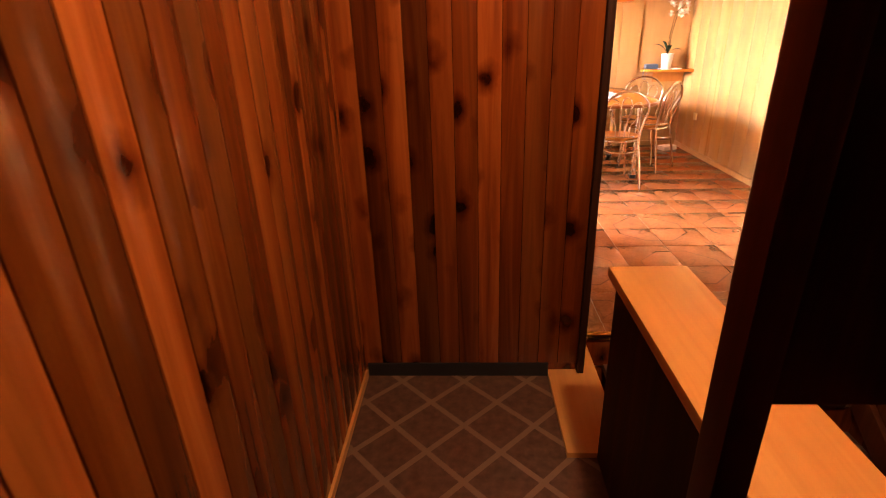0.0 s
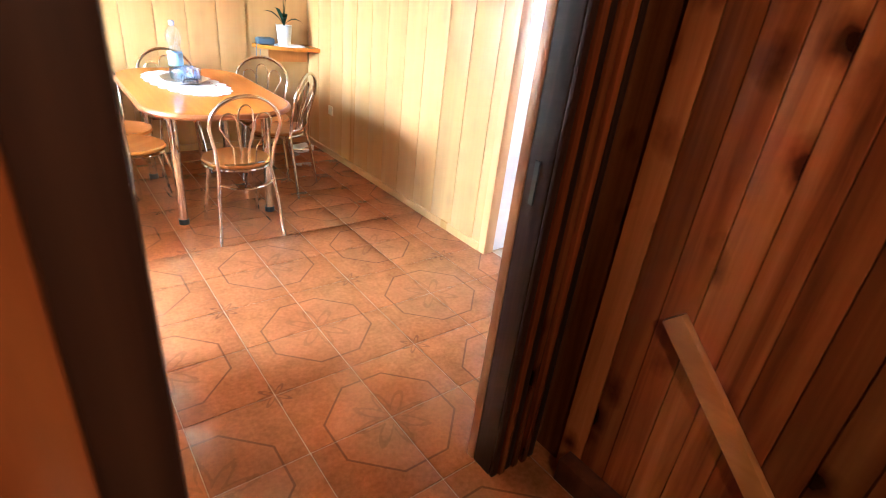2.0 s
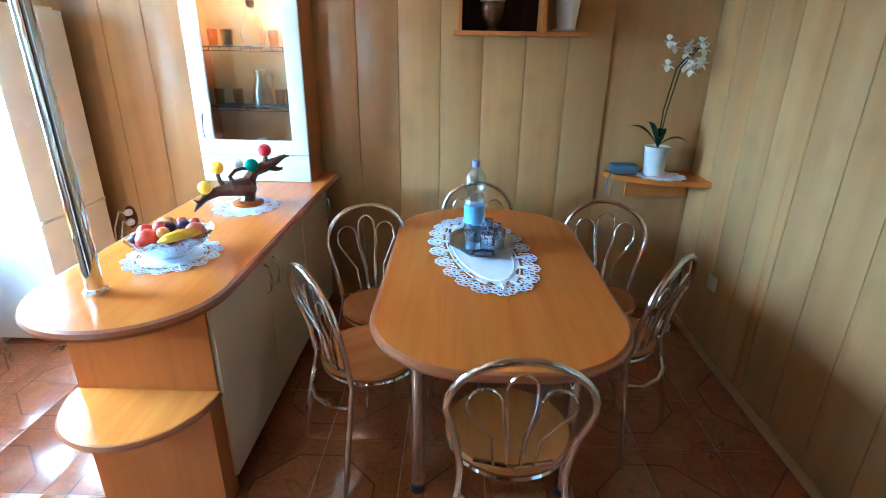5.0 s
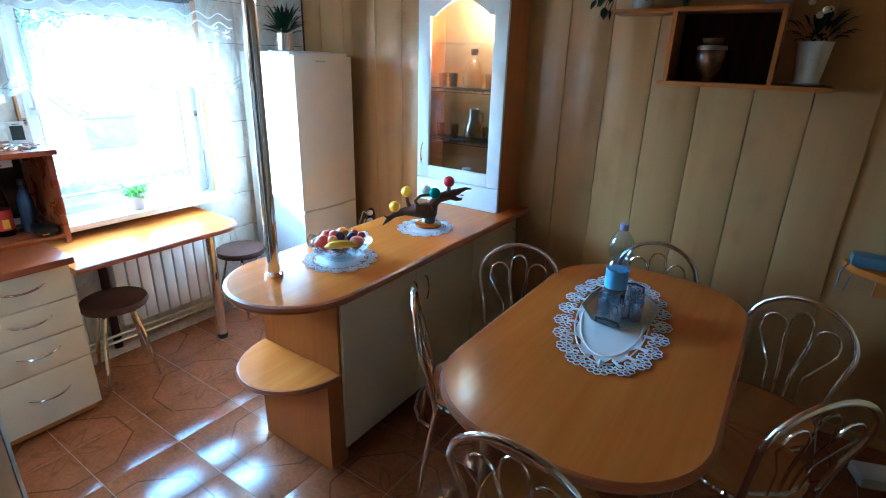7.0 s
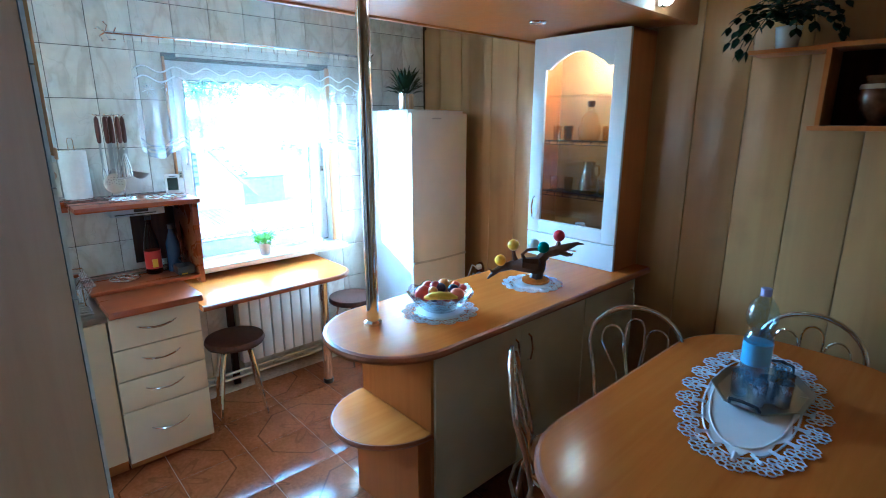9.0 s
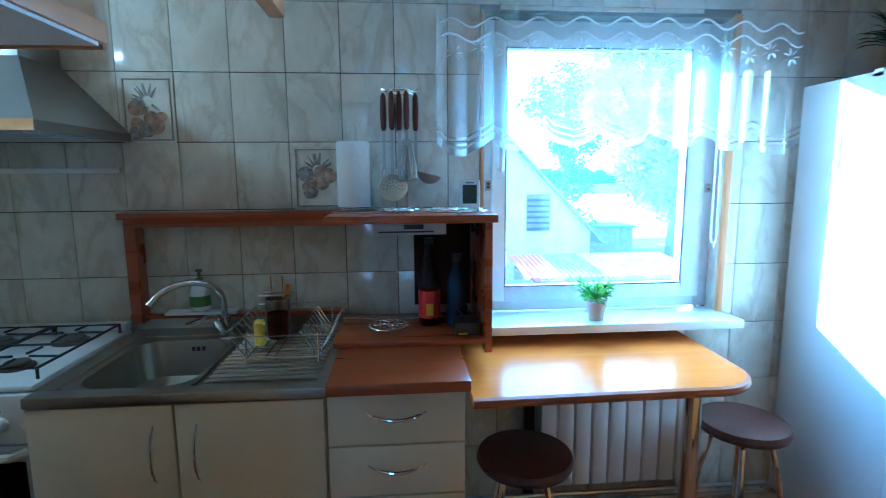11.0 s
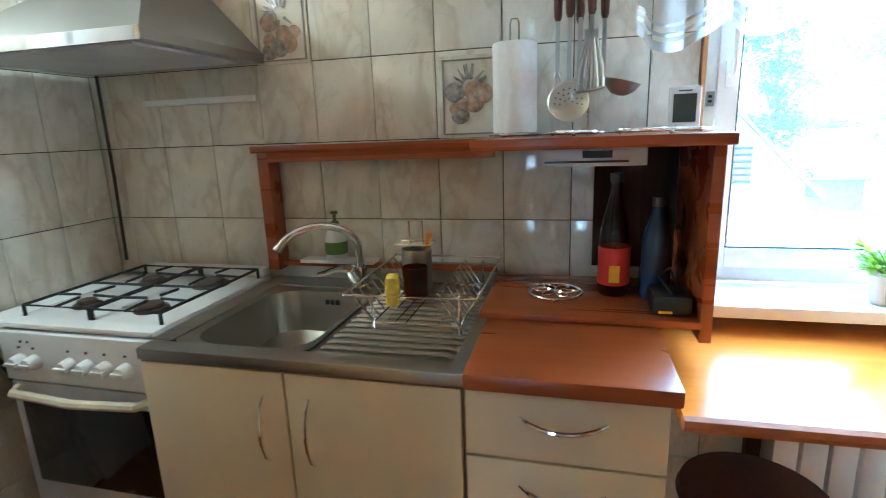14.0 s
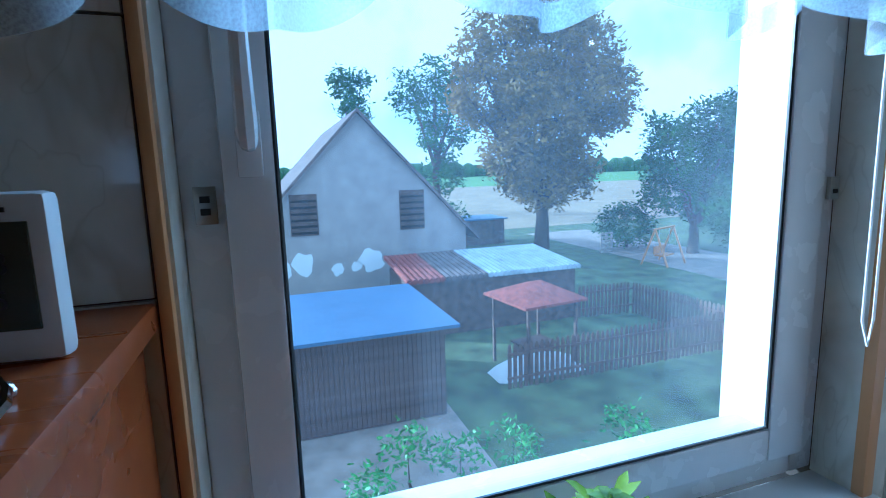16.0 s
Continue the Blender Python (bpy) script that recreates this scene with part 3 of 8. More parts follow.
# sloping rail board and stepped skirting on the stair wall
slope = thing("stair_rail_board", "sloping plain pine board fixed along the stair wall", "handrail")
bm = bmesh.new()
box(bm, 2.150, -2.6, -0.032, 2.178, 0.0, 0.032, bevel=0.005)
bmesh.ops.rotate(bm, verts=bm.verts, cent=(2.16, 0, 0), matrix=Matrix.Rotation(radians(44), 3, "X"))
bmesh.ops.translate(bm, verts=bm.verts, vec=(0, 3.56, 0.78))
part("board", bm, RAIL_PINE, slope)
sk = thing("stair_skirting", "dark brown wooden skirting along the stairs", "skirting")
part("landing_skirting", boxed(2.120, 3.50, 0.0, 2.182, 3.74, 0.10, bevel=0.004), BROWN_STAIN, sk)
bm = bmesh.new()
box(bm, 2.155, -2.6, -0.10, 2.182, 0.0, 0.02, bevel=0.004)
bmesh.ops.rotate(bm, verts=bm.verts, cent=(2.16, 0, 0), matrix=Matrix.Rotation(radians(34), 3, "X"))
bmesh.ops.translate(bm, verts=bm.verts, vec=(0, 3.52, 0.08))
part("sloping_skirting", bm, BROWN_STAIN, sk)

# kitchen door frame
fr = thing("door_frame", "dark brown moulded wooden door frame", "door frame", kind="structure")
part("right_jamb", boxed(1.93, 3.873, 0.0, 2.10, 3.955, 2.08, bevel=0.006), DARK_WOOD, fr)
part("inner_edge", boxed(1.927, 3.9555, 0.0, 2.10, 3.988, 2.08, bevel=0.004), DOOR_WOOD, fr, "honey-brown inner edge")
for i, (a, b) in enumerate(((1.932, 3.858), (1.962, 3.850), (1.995, 3.856), (2.026, 3.850), (2.068, 3.846), (2.108, 3.852))):
    part("moulding", boxed(a, b, 0.0, a + 0.026, 3.872, 2.10, bevel=0.005), (DARK_WOOD, PINE, DARK_WOOD, PINE, PINE, DARK_WOOD)[i], fr)
part("left_jamb", boxed(0.93, 3.551, 0.0, 0.985, 3.96, 2.08, bevel=0.006), DARK_WOOD, fr)
part("corner_post", boxed(0.927, 3.250, -0.044, 0.957, 3.55, 2.42, bevel=0.005), DARK_WOOD, fr, "black-brown corner trim")
part("head", boxed(0.985, 3.86, 2.04, 1.93, 3.98, 2.10), DARK_WOOD, fr)
part("strike_plate", boxed(1.925, 3.91, 1.00, 1.931, 3.926, 1.12), BLACK, fr, "dull dark strike plate")

# open kitchen door, hinged at the left jamb
door = thing("door_1", "open brown wooden door with patterned glass and brass handle", "door", (0.995, 3.97, 0.0), 90.5, kind="structure")
W = 0.88
for name, a in (("hinge_stile", (0, -0.02, 0.01, 0.12, 0.02, 2.03)), ("lock_stile", (W - 0.12, -0.02, 0.01, W, 0.02, 2.03)), ("top_rail", (0.12, -0.02, 1.91, W - 0.12, 0.02, 2.03)), ("mid_rail", (0.12, -0.02, 0.70, W - 0.12, 0.02, 0.82)), ("bottom_rail", (0.12, -0.02, 0.01, W - 0.12, 0.02, 0.16))):
    part(name, boxed(*a, bevel=0.005), DOOR_WOOD, door)
part("glass_pane", boxed(0.12, -0.004, 0.82, W - 0.12, 0.004, 1.91), RIPPLE_GLASS, door, "rippled obscured glass")
pn = part("lower_panel", boxed(0.12, -0.008, 0.16, W - 0.12, 0.008, 0.70), DOOR_WOOD, door)
bm = bmesh.new()
tube(bm, [(0.20, -0.016, 0.24), (W - 0.20, -0.016, 0.24), (W - 0.20, -0.016, 0.62), (0.20, -0.016, 0.62)], 0.012, 6, True)
part("panel_moulding", bm, DARK_WOOD, pn)
for s in (-1, 1):
    bm = boxed(W - 0.085, s * 0.020, 0.96, W - 0.045, s * 0.026, 1.21, bevel=0.002)
    plate = part("handle_plate", bm, BRASS, door, "long brass handle plate")
    bm = tube(bmesh.new(), [(W - 0.065, s * 0.024, 1.12), (W - 0.065, s * 0.065, 1.12), (W - 0.08, s * 0.072, 1.12), (W - 0.125, s * 0.070, 1.125), (W - 0.175, s * 0.062, 1.118)], [0.010, 0.010, 0.010, 0.011, 0.008], 8)
    part("lever", bm, BRASS, plate, "brass lever handle")
    part("keyhole", boxed(W - 0.069, s * 0.0262, 1.01, W - 0.061, s * 0.0272, 1.035), BLACK, plate)

# living room doorway
lf = thing("living_room_doorway", "pale wood and white lining of an open doorway", "door frame", kind="structure")
part("corner_trim", boxed(3.035, 5.165, 0.0, 3.115, 5.225, 2.10, bevel=0.006), PANEL_TRIM, lf, "orange-brown wooden corner trim")
part("white_lining", boxed(3.115, 5.185, 0.0, 3.285, 5.222, 2.10, bevel=0.004), WHITE, lf, "white painted lining")
part("far_lining", boxed(3.04, 4.22, 0.0, 3.21, 4.25, 2.08, bevel=0.004), PANEL_TRIM, lf)
part("threshold", boxed(3.255, 4.25, 0.0, 3.30, 5.185, 0.006, bevel=0.002), CHROME, lf, "bright aluminium threshold strip")
# out of view; added as an opening for the living room fill
lw = thing("window_2", "unseen white-framed living room window added to let in daylight", "window", kind="structure")
for a in ((7.02, 3.9, 1.0, 7.09, 4.9, 1.06), (7.02, 3.9, 1.94, 7.09, 4.9, 2.0), (7.02, 3.9, 1.06, 7.09, 3.96, 1.94), (7.02, 4.84, 1.06, 7.09, 4.9, 1.94), (7.02, 4.37, 1.06, 7.09, 4.43, 1.94)):
    part("window_frame", boxed(*a), UPVC, lw)
for y0, y1 in ((3.96, 4.37), (4.43, 4.84)):
    pane_ob = part("pane", boxed(7.05, y0, 1.06, 7.056, y1, 1.94), PANE, lw)
    pane_ob.visible_shadow = False

# white door beside the cooker
wd = thing("door_2", "plain white door with a white casing", "door", kind="structure")
part("door_leaf", boxed(-0.08, 3.9605, 0.0, 0.698, 3.972, 2.04), WHITE, wd)
part("casing", boxed(-0.17, 3.90, 0.0, -0.08, 3.985, 2.10, bevel=0.006), WHITE, wd)
part("casing_top", boxed(-0.17, 3.90, 2.04, 0.7, 3.985, 2.42), WHITE, wd)

# baseboards of the dining corner
bb = thing("baseboard", "narrow pale wooden baseboard", "baseboard", kind="structure")
part("right_board", boxed(RX - 0.016, 5.23, 0.0, RX - 0.001, BY - 0.02, 0.055, bevel=0.003), PANEL, bb)
part("back_board", boxed(0.86, BY - 0.018, 0.0, RX - 0.02, BY - 0.002, 0.055, bevel=0.003), PANEL, bb)
part("ceiling_moulding", boxed(0.95, BY - 0.022, 2.37, RX, BY - 0.002, 2.42, bevel=0.006), PANEL_TRIM, bb)

# ---- window ----
win = thing("window_1", "white plastic window with one large pane", "window", kind="structure")
for nm, a in (("frame_left", (-1.19, 6.00, 0.84, -1.12, 6.055, 2.02)), ("frame_right", (-1.19, 6.945, 0.84, -1.12, 7.0, 2.02)), ("frame_bottom", (-1.19, 6.055, 0.84, -1.12, 6.945, 0.90)), ("frame_top", (-1.19, 6.055, 1.96, -1.12, 6.945, 2.02)),
              ("sash_left", (-1.175, 6.045, 0.885, -1.105, 6.10, 1.975)), ("sash_right", (-1.175, 6.873, 0.885, -1.105, 6.955, 1.975)), ("sash_bottom", (-1.175, 6.10, 0.885, -1.105, 6.873, 0.945)), ("sash_top", (-1.175, 6.10, 1.915, -1.105, 6.873, 1.975))):
    part(nm, boxed(*a, bevel=0.006), UPVC, win)
gasket = bmesh.new()
tube(gasket, [(-1.112, 6.102, 0.947), (-1.112, 6.871, 0.947), (-1.112, 6.871, 1.913), (-1.112, 6.102, 1.913)], 0.004, 6, True)
part("gasket", gasket, BLACK, win, "thin dark rubber gasket")
pane_ob = part("pane", boxed(-1.143, 6.095, 0.94, -1.137, 6.878, 1.92), PANE, win)
pane_ob.visible_shadow = False
hd = part("window_handle", boxed(-1.105, 6.062, 1.40, -1.095, 6.088, 1.47, bevel=0.003), UPVC, win, "white plastic window handle")
part("lever", tube(bmesh.new(), [(-1.10, 6.075, 1.435), (-1.065, 6.075, 1.437), (-1.058, 6.075, 1.45), (-1.058, 6.075, 1.58)], [0.009, 0.010, 0.011, 0.008], 8), UPVC, hd)
lk = part("lock_plate", boxed(-1.106, 6.016, 1.352, -1.098, 6.038, 1.392, bevel=0.001), STEEL, win, "small steel latch keep")
part("lock_slot", boxed(-1.0985, 6.022, 1.362, -1.0965, 6.032, 1.369), BLACK, lk)
part("lock_slot", boxed(-1.0985, 6.022, 1.375, -1.0965, 6.032, 1.382), BLACK, lk)
lk = part("lock_plate", boxed(-1.106, 6.958, 1.335, -1.098, 6.978, 1.372, bevel=0.001), STEEL, win, "small steel latch keep")
part("lock_slot", boxed(-1.0985, 6.963, 1.345, -1.0965, 6.973, 1.352), BLACK, lk)
structure("window_sill", boxed(-1.12, 5.99, 0.80, -0.895, 7.03, 0.835, bevel=0.006), WHITE_GLOSS, "white glossy window sill", "window sill")
rv = thing("window_reveal", "tiled and wood-edged window reveal", "window reveal", kind="structure")
for face in ((-1.31, 6.985, 0.80, -1.192, 6.9985, 2.02), (-1.31, 5.9865, 0.80, -1.192, 6.0, 2.02), (-1.31, 6.0, 2.005, -1.192, 6.985, 2.0185)):
    part("outer_lining", boxed(*face), WHITE, rv, "white rendered outer reveal")
part("left_edge", boxed(-1.048, 5.986, 0.835, -1.030, 5.998, 2.03, bevel=0.003), PANEL_TRIM, rv, "thin pale wooden corner bead")
part("left_face", boxed(-1.12, 5.986, 0.835, -1.048, 6.001, 2.02), WALL_TILE, rv)
part("right_edge", boxed(-1.048, 6.995, 0.835, -1.028, 7.02, 2.03, bevel=0.003), PANEL_TRIM, rv)
part("right_face", boxed(-1.12, 6.999, 0.835, -1.048, 7.015, 2.02), WALL_TILE, rv)

# soffit over the bar
sf = thing("soffit", "orange-brown wooden soffit with recessed spots over the bar", "soffit", kind="structure")
part("underside", boxed(0.10, 6.02, 2.16, 1.02, BY, 2.19), BEECH_UP, sf)
part("fascia", boxed(1.02, 6.02, 2.15, 1.045, BY, 2.42), PANEL_TRIM, sf, "moulded wooden fascia")
part("kitchen_fascia", boxed(0.075, 6.02, 2.15, 0.10, BY, 2.42), BEECH_UP, sf)
part("end_fascia", boxed(0.075, 5.995, 2.15, 1.045, 6.02, 2.42), BEECH_UP, sf)


def spot(x, y, z, lit):
    t = thing("recessed_spot", "round chrome recessed ceiling spot" + (", lit" if lit else ", switched off"), "spotlight", (x, y, z), group="recessed spots")
    part("ring", tube(bmesh.new(), [(0.038 * math.cos(a * math.tau / 20), 0.038 * math.sin(a * math.tau / 20), -0.003) for a in range(20)], 0.006, 6, True), CHROME, t)
    part("lens", lathe(bmesh.new(), [(0.032, -0.001), (0.032, 0.0)], sides=20), LAMP_ON if lit else STEEL, t)


def lamp_on(name, colour, strength):
    m = Mat(name)
    m.b.inputs["Emission Color"].default_value = (*colour, 1)
    m.b.inputs["Emission Strength"].default_value = strength
    return m.m


LAMP_ON = lamp_on("lit_lamp", (1.0, 0.85, 0.6), 2.2)
spot(0.67, 6.51, 2.159, True)
spot(0.52, 7.30, 2.159, False)
db = thing("ceiling_spot", "small lit round lamp on the soffit fascia", "spot lamp", (1.046, 7.48, 2.20))
part("base", boxed(0.0, -0.03, -0.03, 0.012, 0.03, 0.03, bevel=0.004), CHROME, db)
part("globe", ball(bmesh.new(), (0.035, 0, 0), 0.026), LAMP_ON, db, "glowing round bulb")

# ---- dining things ----
TX0, TX1, TY0, TY1 = 1.385, 2.225, 6.06, 7.60
table = thing("dining_table", "orange beech laminate dining table with rounded ends", "table")
bm = prism(bmesh.new(), rounded_outline(TX0, TY0, TX1, TY1, 0.33), 0.715, 0.75)
part("tabletop", bm, BEECH, table)
bm = bmesh.new()
tube(bm, [(x, y, 0.7325) for x, y in rounded_outline(TX0 + 0.002, TY0 + 0.002, TX1 - 0.002, TY1 - 0.002, 0.33)], 0.0178, 8, True)
part("edge_band", bm, BEECH_EDGE, table, "rounded red-brown edge band")
for x, y in ((1.53, 6.36), (2.08, 6.36), (1.53, 7.28), (2.08, 7.28)):
    leg = part("leg", lathe(bmesh.new(), [(0.028, 0.03), (0.028, 0.70), (0.045, 0.702), (0.045, 0.715)], (x, y, 0), 18), CHROME, table, "thick chrome tube leg")
    part("foot", lathe(bmesh.new(), [(0.031, 0.0), (0.031, 0.035)], (x, y, 0), 18), BLACK, leg, "black plastic foot")


def chair(at, turn, label):
    """A chrome cafe chair that faces +y before its turn."""
    c = thing("dining_chair", label, "chair", at, turn, "chairs round the dining table")
    seat = lathe(bmesh.new(), [(0.17, 0.440), (0.190, 0.446), (0.198, 0.458), (0.190, 0.468), (0.15, 0.463), (0.05, 0.458)], (0, 0, 0), 32)
    part("seat", seat, SEAT, c, "round orange veneer seat")
    part("seat_ring", tube(bmesh.new(), [(0.186 * math.cos(a * math.tau / 32), 0.186 * math.sin(a * math.tau / 32), 0.432) for a in range(32)], 0.009, 6, True), CHROME, c)
    hoop = [(-0.19, -0.235, 0.0), (-0.172, -0.20, 0.25), (-0.150, -0.165, 0.44), (-0.168, -0.19, 0.58), (-0.195, -0.222, 0.70)]
    top = [(-0.195 * math.cos(a * math.pi / 14), -0.225 - 0.03 * math.sin(a * math.pi / 14), 0.71 + 0.165 * math.sin(a * math.pi / 14)) for a in range(15)]
    hoop = hoop + top + [(-x, y, z) for x, y, z in hoop[::-1]]
    part("back_frame", tube(bmesh.new(), hoop, 0.0115, 10), CHROME, c, "bent chrome hoop with the rear legs")
    for s in (-1, 1):
        part("front_leg", tube(bmesh.new(), [(s * 0.125, 0.12, 0.435), (s * 0.15, 0.16, 0.22), (s * 0.17, 0.185, 0.0)], 0.0105, 8), CHROME, c)
    part("stretcher", tube(bmesh.new(), [(-0.158, -0.178, 0.36), (-0.09, -0.225, 0.345), (0, -0.242, 0.34), (0.09, -0.225, 0.345), (0.158, -0.178, 0.36)], 0.008, 6), CHROME, c)
    part("rod_base", tube(bmesh.new(), [(-0.115, -0.155, 0.47), (0, -0.178, 0.468), (0.115, -0.155, 0.47)], 0.007, 6), CHROME, c)
    for x, w in ((-0.095, 0.046), (0.0, 0.040), (0.095, 0.046)):
        h = 0.79 - abs(x) * 0.45
        b = x * 0.42
        pts = [(b - 0.018, -0.172, 0.47), (b * 1.2 - 0.020, -0.188, 0.58), (x - w, -0.225, 0.70)]
        pts += [(x - w * math.cos(a * math.pi / 8), -0.236 - 0.006 * math.sin(a * math.pi / 8), h - 0.02 + 0.055 * math.sin(a * math.pi / 8)) for a in range(9)]
        pts += [(x + w, -0.225, 0.70), (b * 1.2 + 0.020, -0.188, 0.58), (b + 0.018, -0.172, 0.47)]
        part("back_loop", tube(bmesh.new(), pts, 0.0045, 6), CHROME, c)
    return c


CH = "chrome cafe chair with round orange seat, "
near = chair((1.83, 6.18, 0), 0, CH + "at the table end")
for x, y, a, what in ((1.33, 6.60, -52, "by the bar"), (1.33, 6.99, -152, "between bar and table"), (1.77, 7.44, 178, "by the back wall"), (2.33, 7.11, 160, "near the corner shelf"), (2.31, 6.79, 46, "by the side wall")):
    tagged(copy_thing(near, pose(x, y, 0, 0, 0, a)), CH + what)


def lace_doily(cx, cy, z, rx, ry, lobes, name="lace_doily", label="oval white crocheted lace doily on the dining table", turn=0):
    """A cloth middle with a ring of crocheted loops."""
    d = thing(name, label, "doily", (cx, cy, z), turn)
    part("cloth", prism(bmesh.new(), [(rx * 0.67 * math.cos(a * math.tau / 48) * (1 + 0.06 * math.cos(12 * a * math.tau / 48)), ry * 0.71 * math.sin(a * math.tau / 48) * (1 + 0.06 * math.cos(12 * a * math.tau / 48))) for a in range(48)], 0, 0.0015), CURTAIN_CLOTH, d)
    bm = bmesh.new()
    mean = (rx + ry) / 2
    thread = max(0.0018, mean * 0.0075)

    def ring_at(cx_, cy_, r, n=8):
        tube(bm, [(cx_ + r * math.cos(q * math.tau / n), cy_ + r * math.sin(q * math.tau / n), 0.002) for q in range(n)], thread, 4, True)

    for f in (0.60, 0.70):
        tube(bm, [(rx * f * math.cos(q * math.tau / 48), ry * (f + 0.04) * math.sin(q * math.tau / 48), 0.002) for q in range(48)], thread * 1.2, 4, True)
    for i in range(lobes):
        a = i * math.tau / lobes
        out = math.atan2(math.sin(a) / ry, math.cos(a) / rx)
        ox, oy = rx * 0.66 * math.cos(a), ry * 0.70 * math.sin(a)
        size = mean * 2.1 / lobes
        # a fan: rings round a middle one, and a scalloped rim
        fan = (ox + size * 1.15 * math.cos(out), oy + size * 1.15 * math.sin(out))
        ring_at(*fan, size * 0.42)
        for q in range(7):
            b = out + (q - 3) * 0.60
            ring_at(fan[0] + size * 1.02 * math.cos(b), fan[1] + size * 1.02 * math.sin(b), size * 0.33, 7)
            tube(bm, [(fan[0] + size * 0.4 * math.cos(b), fan[1] + size * 0.4 * math.sin(b), 0.002), (fan[0] + size * 0.72 * math.cos(b), fan[1] + size * 0.72 * math.sin(b), 0.002)], thread, 4)
        tube(bm, [(ox, oy, 0.002), (fan[0], fan[1], 0.002)], thread * 2.5, 4)
    part("lace_border", bm, CURTAIN_CLOTH, d, "openwork crocheted border")
    return d


lace_doily(1.765, 6.975, 0.7512, 0.200, 0.52, 20, turn=10)
tray = thing("serving_tray", "octagonal silver serving tray with handles", "tray", (1.77, 7.05, 0.755))
oc = [(0.155 * math.cos(radians(a)), 0.205 * math.sin(radians(a))) for a in range(22, 382, 45)]
part("dish", prism(bmesh.new(), [(x * 0.86, y * 0.88) for x, y in oc], 0, 0.004), STEEL, tray)
bm = bmesh.new()
lo = [bm.verts.new((x * 0.86, y * 0.88, 0.003)) for x, y in oc]
hi = [bm.verts.new((x, y, 0.018)) for x, y in oc]
h2 = [bm.verts.new((x * 1.01, y * 1.01, 0.016)) for x, y in oc]
l2 = [bm.verts.new((x * 0.86, y * 0.88, 0.0005)) for x, y in oc]
for r, q in ((lo, hi), (hi, h2), (h2, l2)):
    for i in range(8):
        bm.faces.new((r[i], r[(i + 1) % 8], q[(i + 1) % 8], q[i]))
part("rim", bm, STEEL, tray)
for s in (-1, 1):
    part("handle", tube(bmesh.new(), [(-0.045, s * 0.185, 0.018), (-0.04, s * 0.205, 0.04), (0.0, s * 0.212, 0.047), (0.04, s * 0.205, 0.04), (0.045, s * 0.185, 0.018)], 0.006, 6), BLACK, tray, "black handle")

bot = thing("water_bottle", "clear blue plastic water bottle with a paper label", "bottle", (1.735, 7.05, 0.760))
bot.scale = (1.08, 1.08, 1.14)
part("body", lathe(bmesh.new(), [(0.030, 0.0), (0.042, 0.008), (0.042, 0.05), (0.039, 0.06), (0.042, 0.07), (0.042, 0.165), (0.036, 0.178), (0.031, 0.190), (0.036, 0.203), (0.044, 0.22), (0.046, 0.24), (0.040, 0.272), (0.020, 0.298), (0.0145, 0.305)], sides=24), BLUE_PET, bot)
part("cap", lathe(bmesh.new(), [(0.0155, 0.303), (0.0160, 0.325), (0.014, 0.327)], sides=20), plain("lilac_cap", (0.48, 0.44, 0.70), 0.4), bot, "pale lilac screw cap")
part("paper_label", lathe(bmesh.new(), [(0.0428, 0.085), (0.0428, 0.155)], sides=24), plain("blue_label", (0.30, 0.52, 0.80), 0.4), bot, "pale blue wrap-around label")
part("water", lathe(bmesh.new(), [(0.028, 0.002), (0.0405, 0.010), (0.0405, 0.165)], sides=24), BLUE_PET, bot)


def tumbler(x, y):
    t = thing("drinking_glass", "clear straight drinking glass on the silver tray", "glass", (x, y, 0.760), group="glasses on the tray")
    part("bowl", lathe(bmesh.new(), [(0.022, 0.0), (0.025, 0.004), (0.029, 0.085), (0.027, 0.085), (0.023, 0.010), (0.001, 0.008)], sides=20), TUMBLER, t)


for x, y in ((1.80, 6.99), (1.72, 6.965), (1.83, 7.06), (1.785, 6.925), (1.845, 6.985), (1.80, 7.125)):
    tumbler(x, y)

# corner shelf
cs = thing("corner_shelf", "small quarter-round beech shelf in the corner", "shelf", (RX, BY, 0.885))
part("board", prism(bmesh.new(), [(0.0, 0.0)] + [(x, y) for x, y in arc(0, 0, 0.52, 180, 270, 14, 0.27)], 0, 0.03), BEECH, cs)
part("bracket", boxed(-0.38, -0.02, -0.12, -0.02, -0.001, 0.0), BEECH_UP, cs)
lace_doily(2.82, 7.765, 0.9165, 0.13, 0.11, 12, "small_doily", "small white lace doily on the corner shelf")


def pot_plant_pot(t, r, h, mat=POT):
    part("pot", lathe(bmesh.new(), [(r * 0.72, 0), (r * 0.78, 0.004), (r, h), (r * 1.04, h), (r * 0.9, h - 0.01), (0.001, h - 0.015)], sides=24), mat, t)


orc = thing("orchid", "white orchid in a pale pot on the corner shelf", "plant", (2.78, 7.78, 0.919))
pot_plant_pot(orc, 0.068, 0.165)
bm = bmesh.new()
for a, l, u in ((150, 0.17, 0.10), (-20, 0.16, 0.03), (60, 0.12, 0.08), (250, 0.14, 0.05), (200, 0.10, 0.14)):
    leaf_blade(bm, (0, 0, 0.16), (l * math.cos(radians(a)), l * math.sin(radians(a)), 0.16 + u), 0.05, 0.04, 5)
part("leaves", bm, DARK_LEAF, orc, "dark strap leaves")
for q, (dx, dy) in enumerate(((0.03, -0.02), (0.0, -0.06))):
    part("stem", tube(bmesh.new(), [(0, 0, 0.15), (dx * 0.6, 0, 0.36), (dx + 0.02, dy * 0.5, 0.58), (dx + 0.09, dy, 0.68)], 0.0035, 5), DARK_LEAF, orc)
rng = random.Random(5)
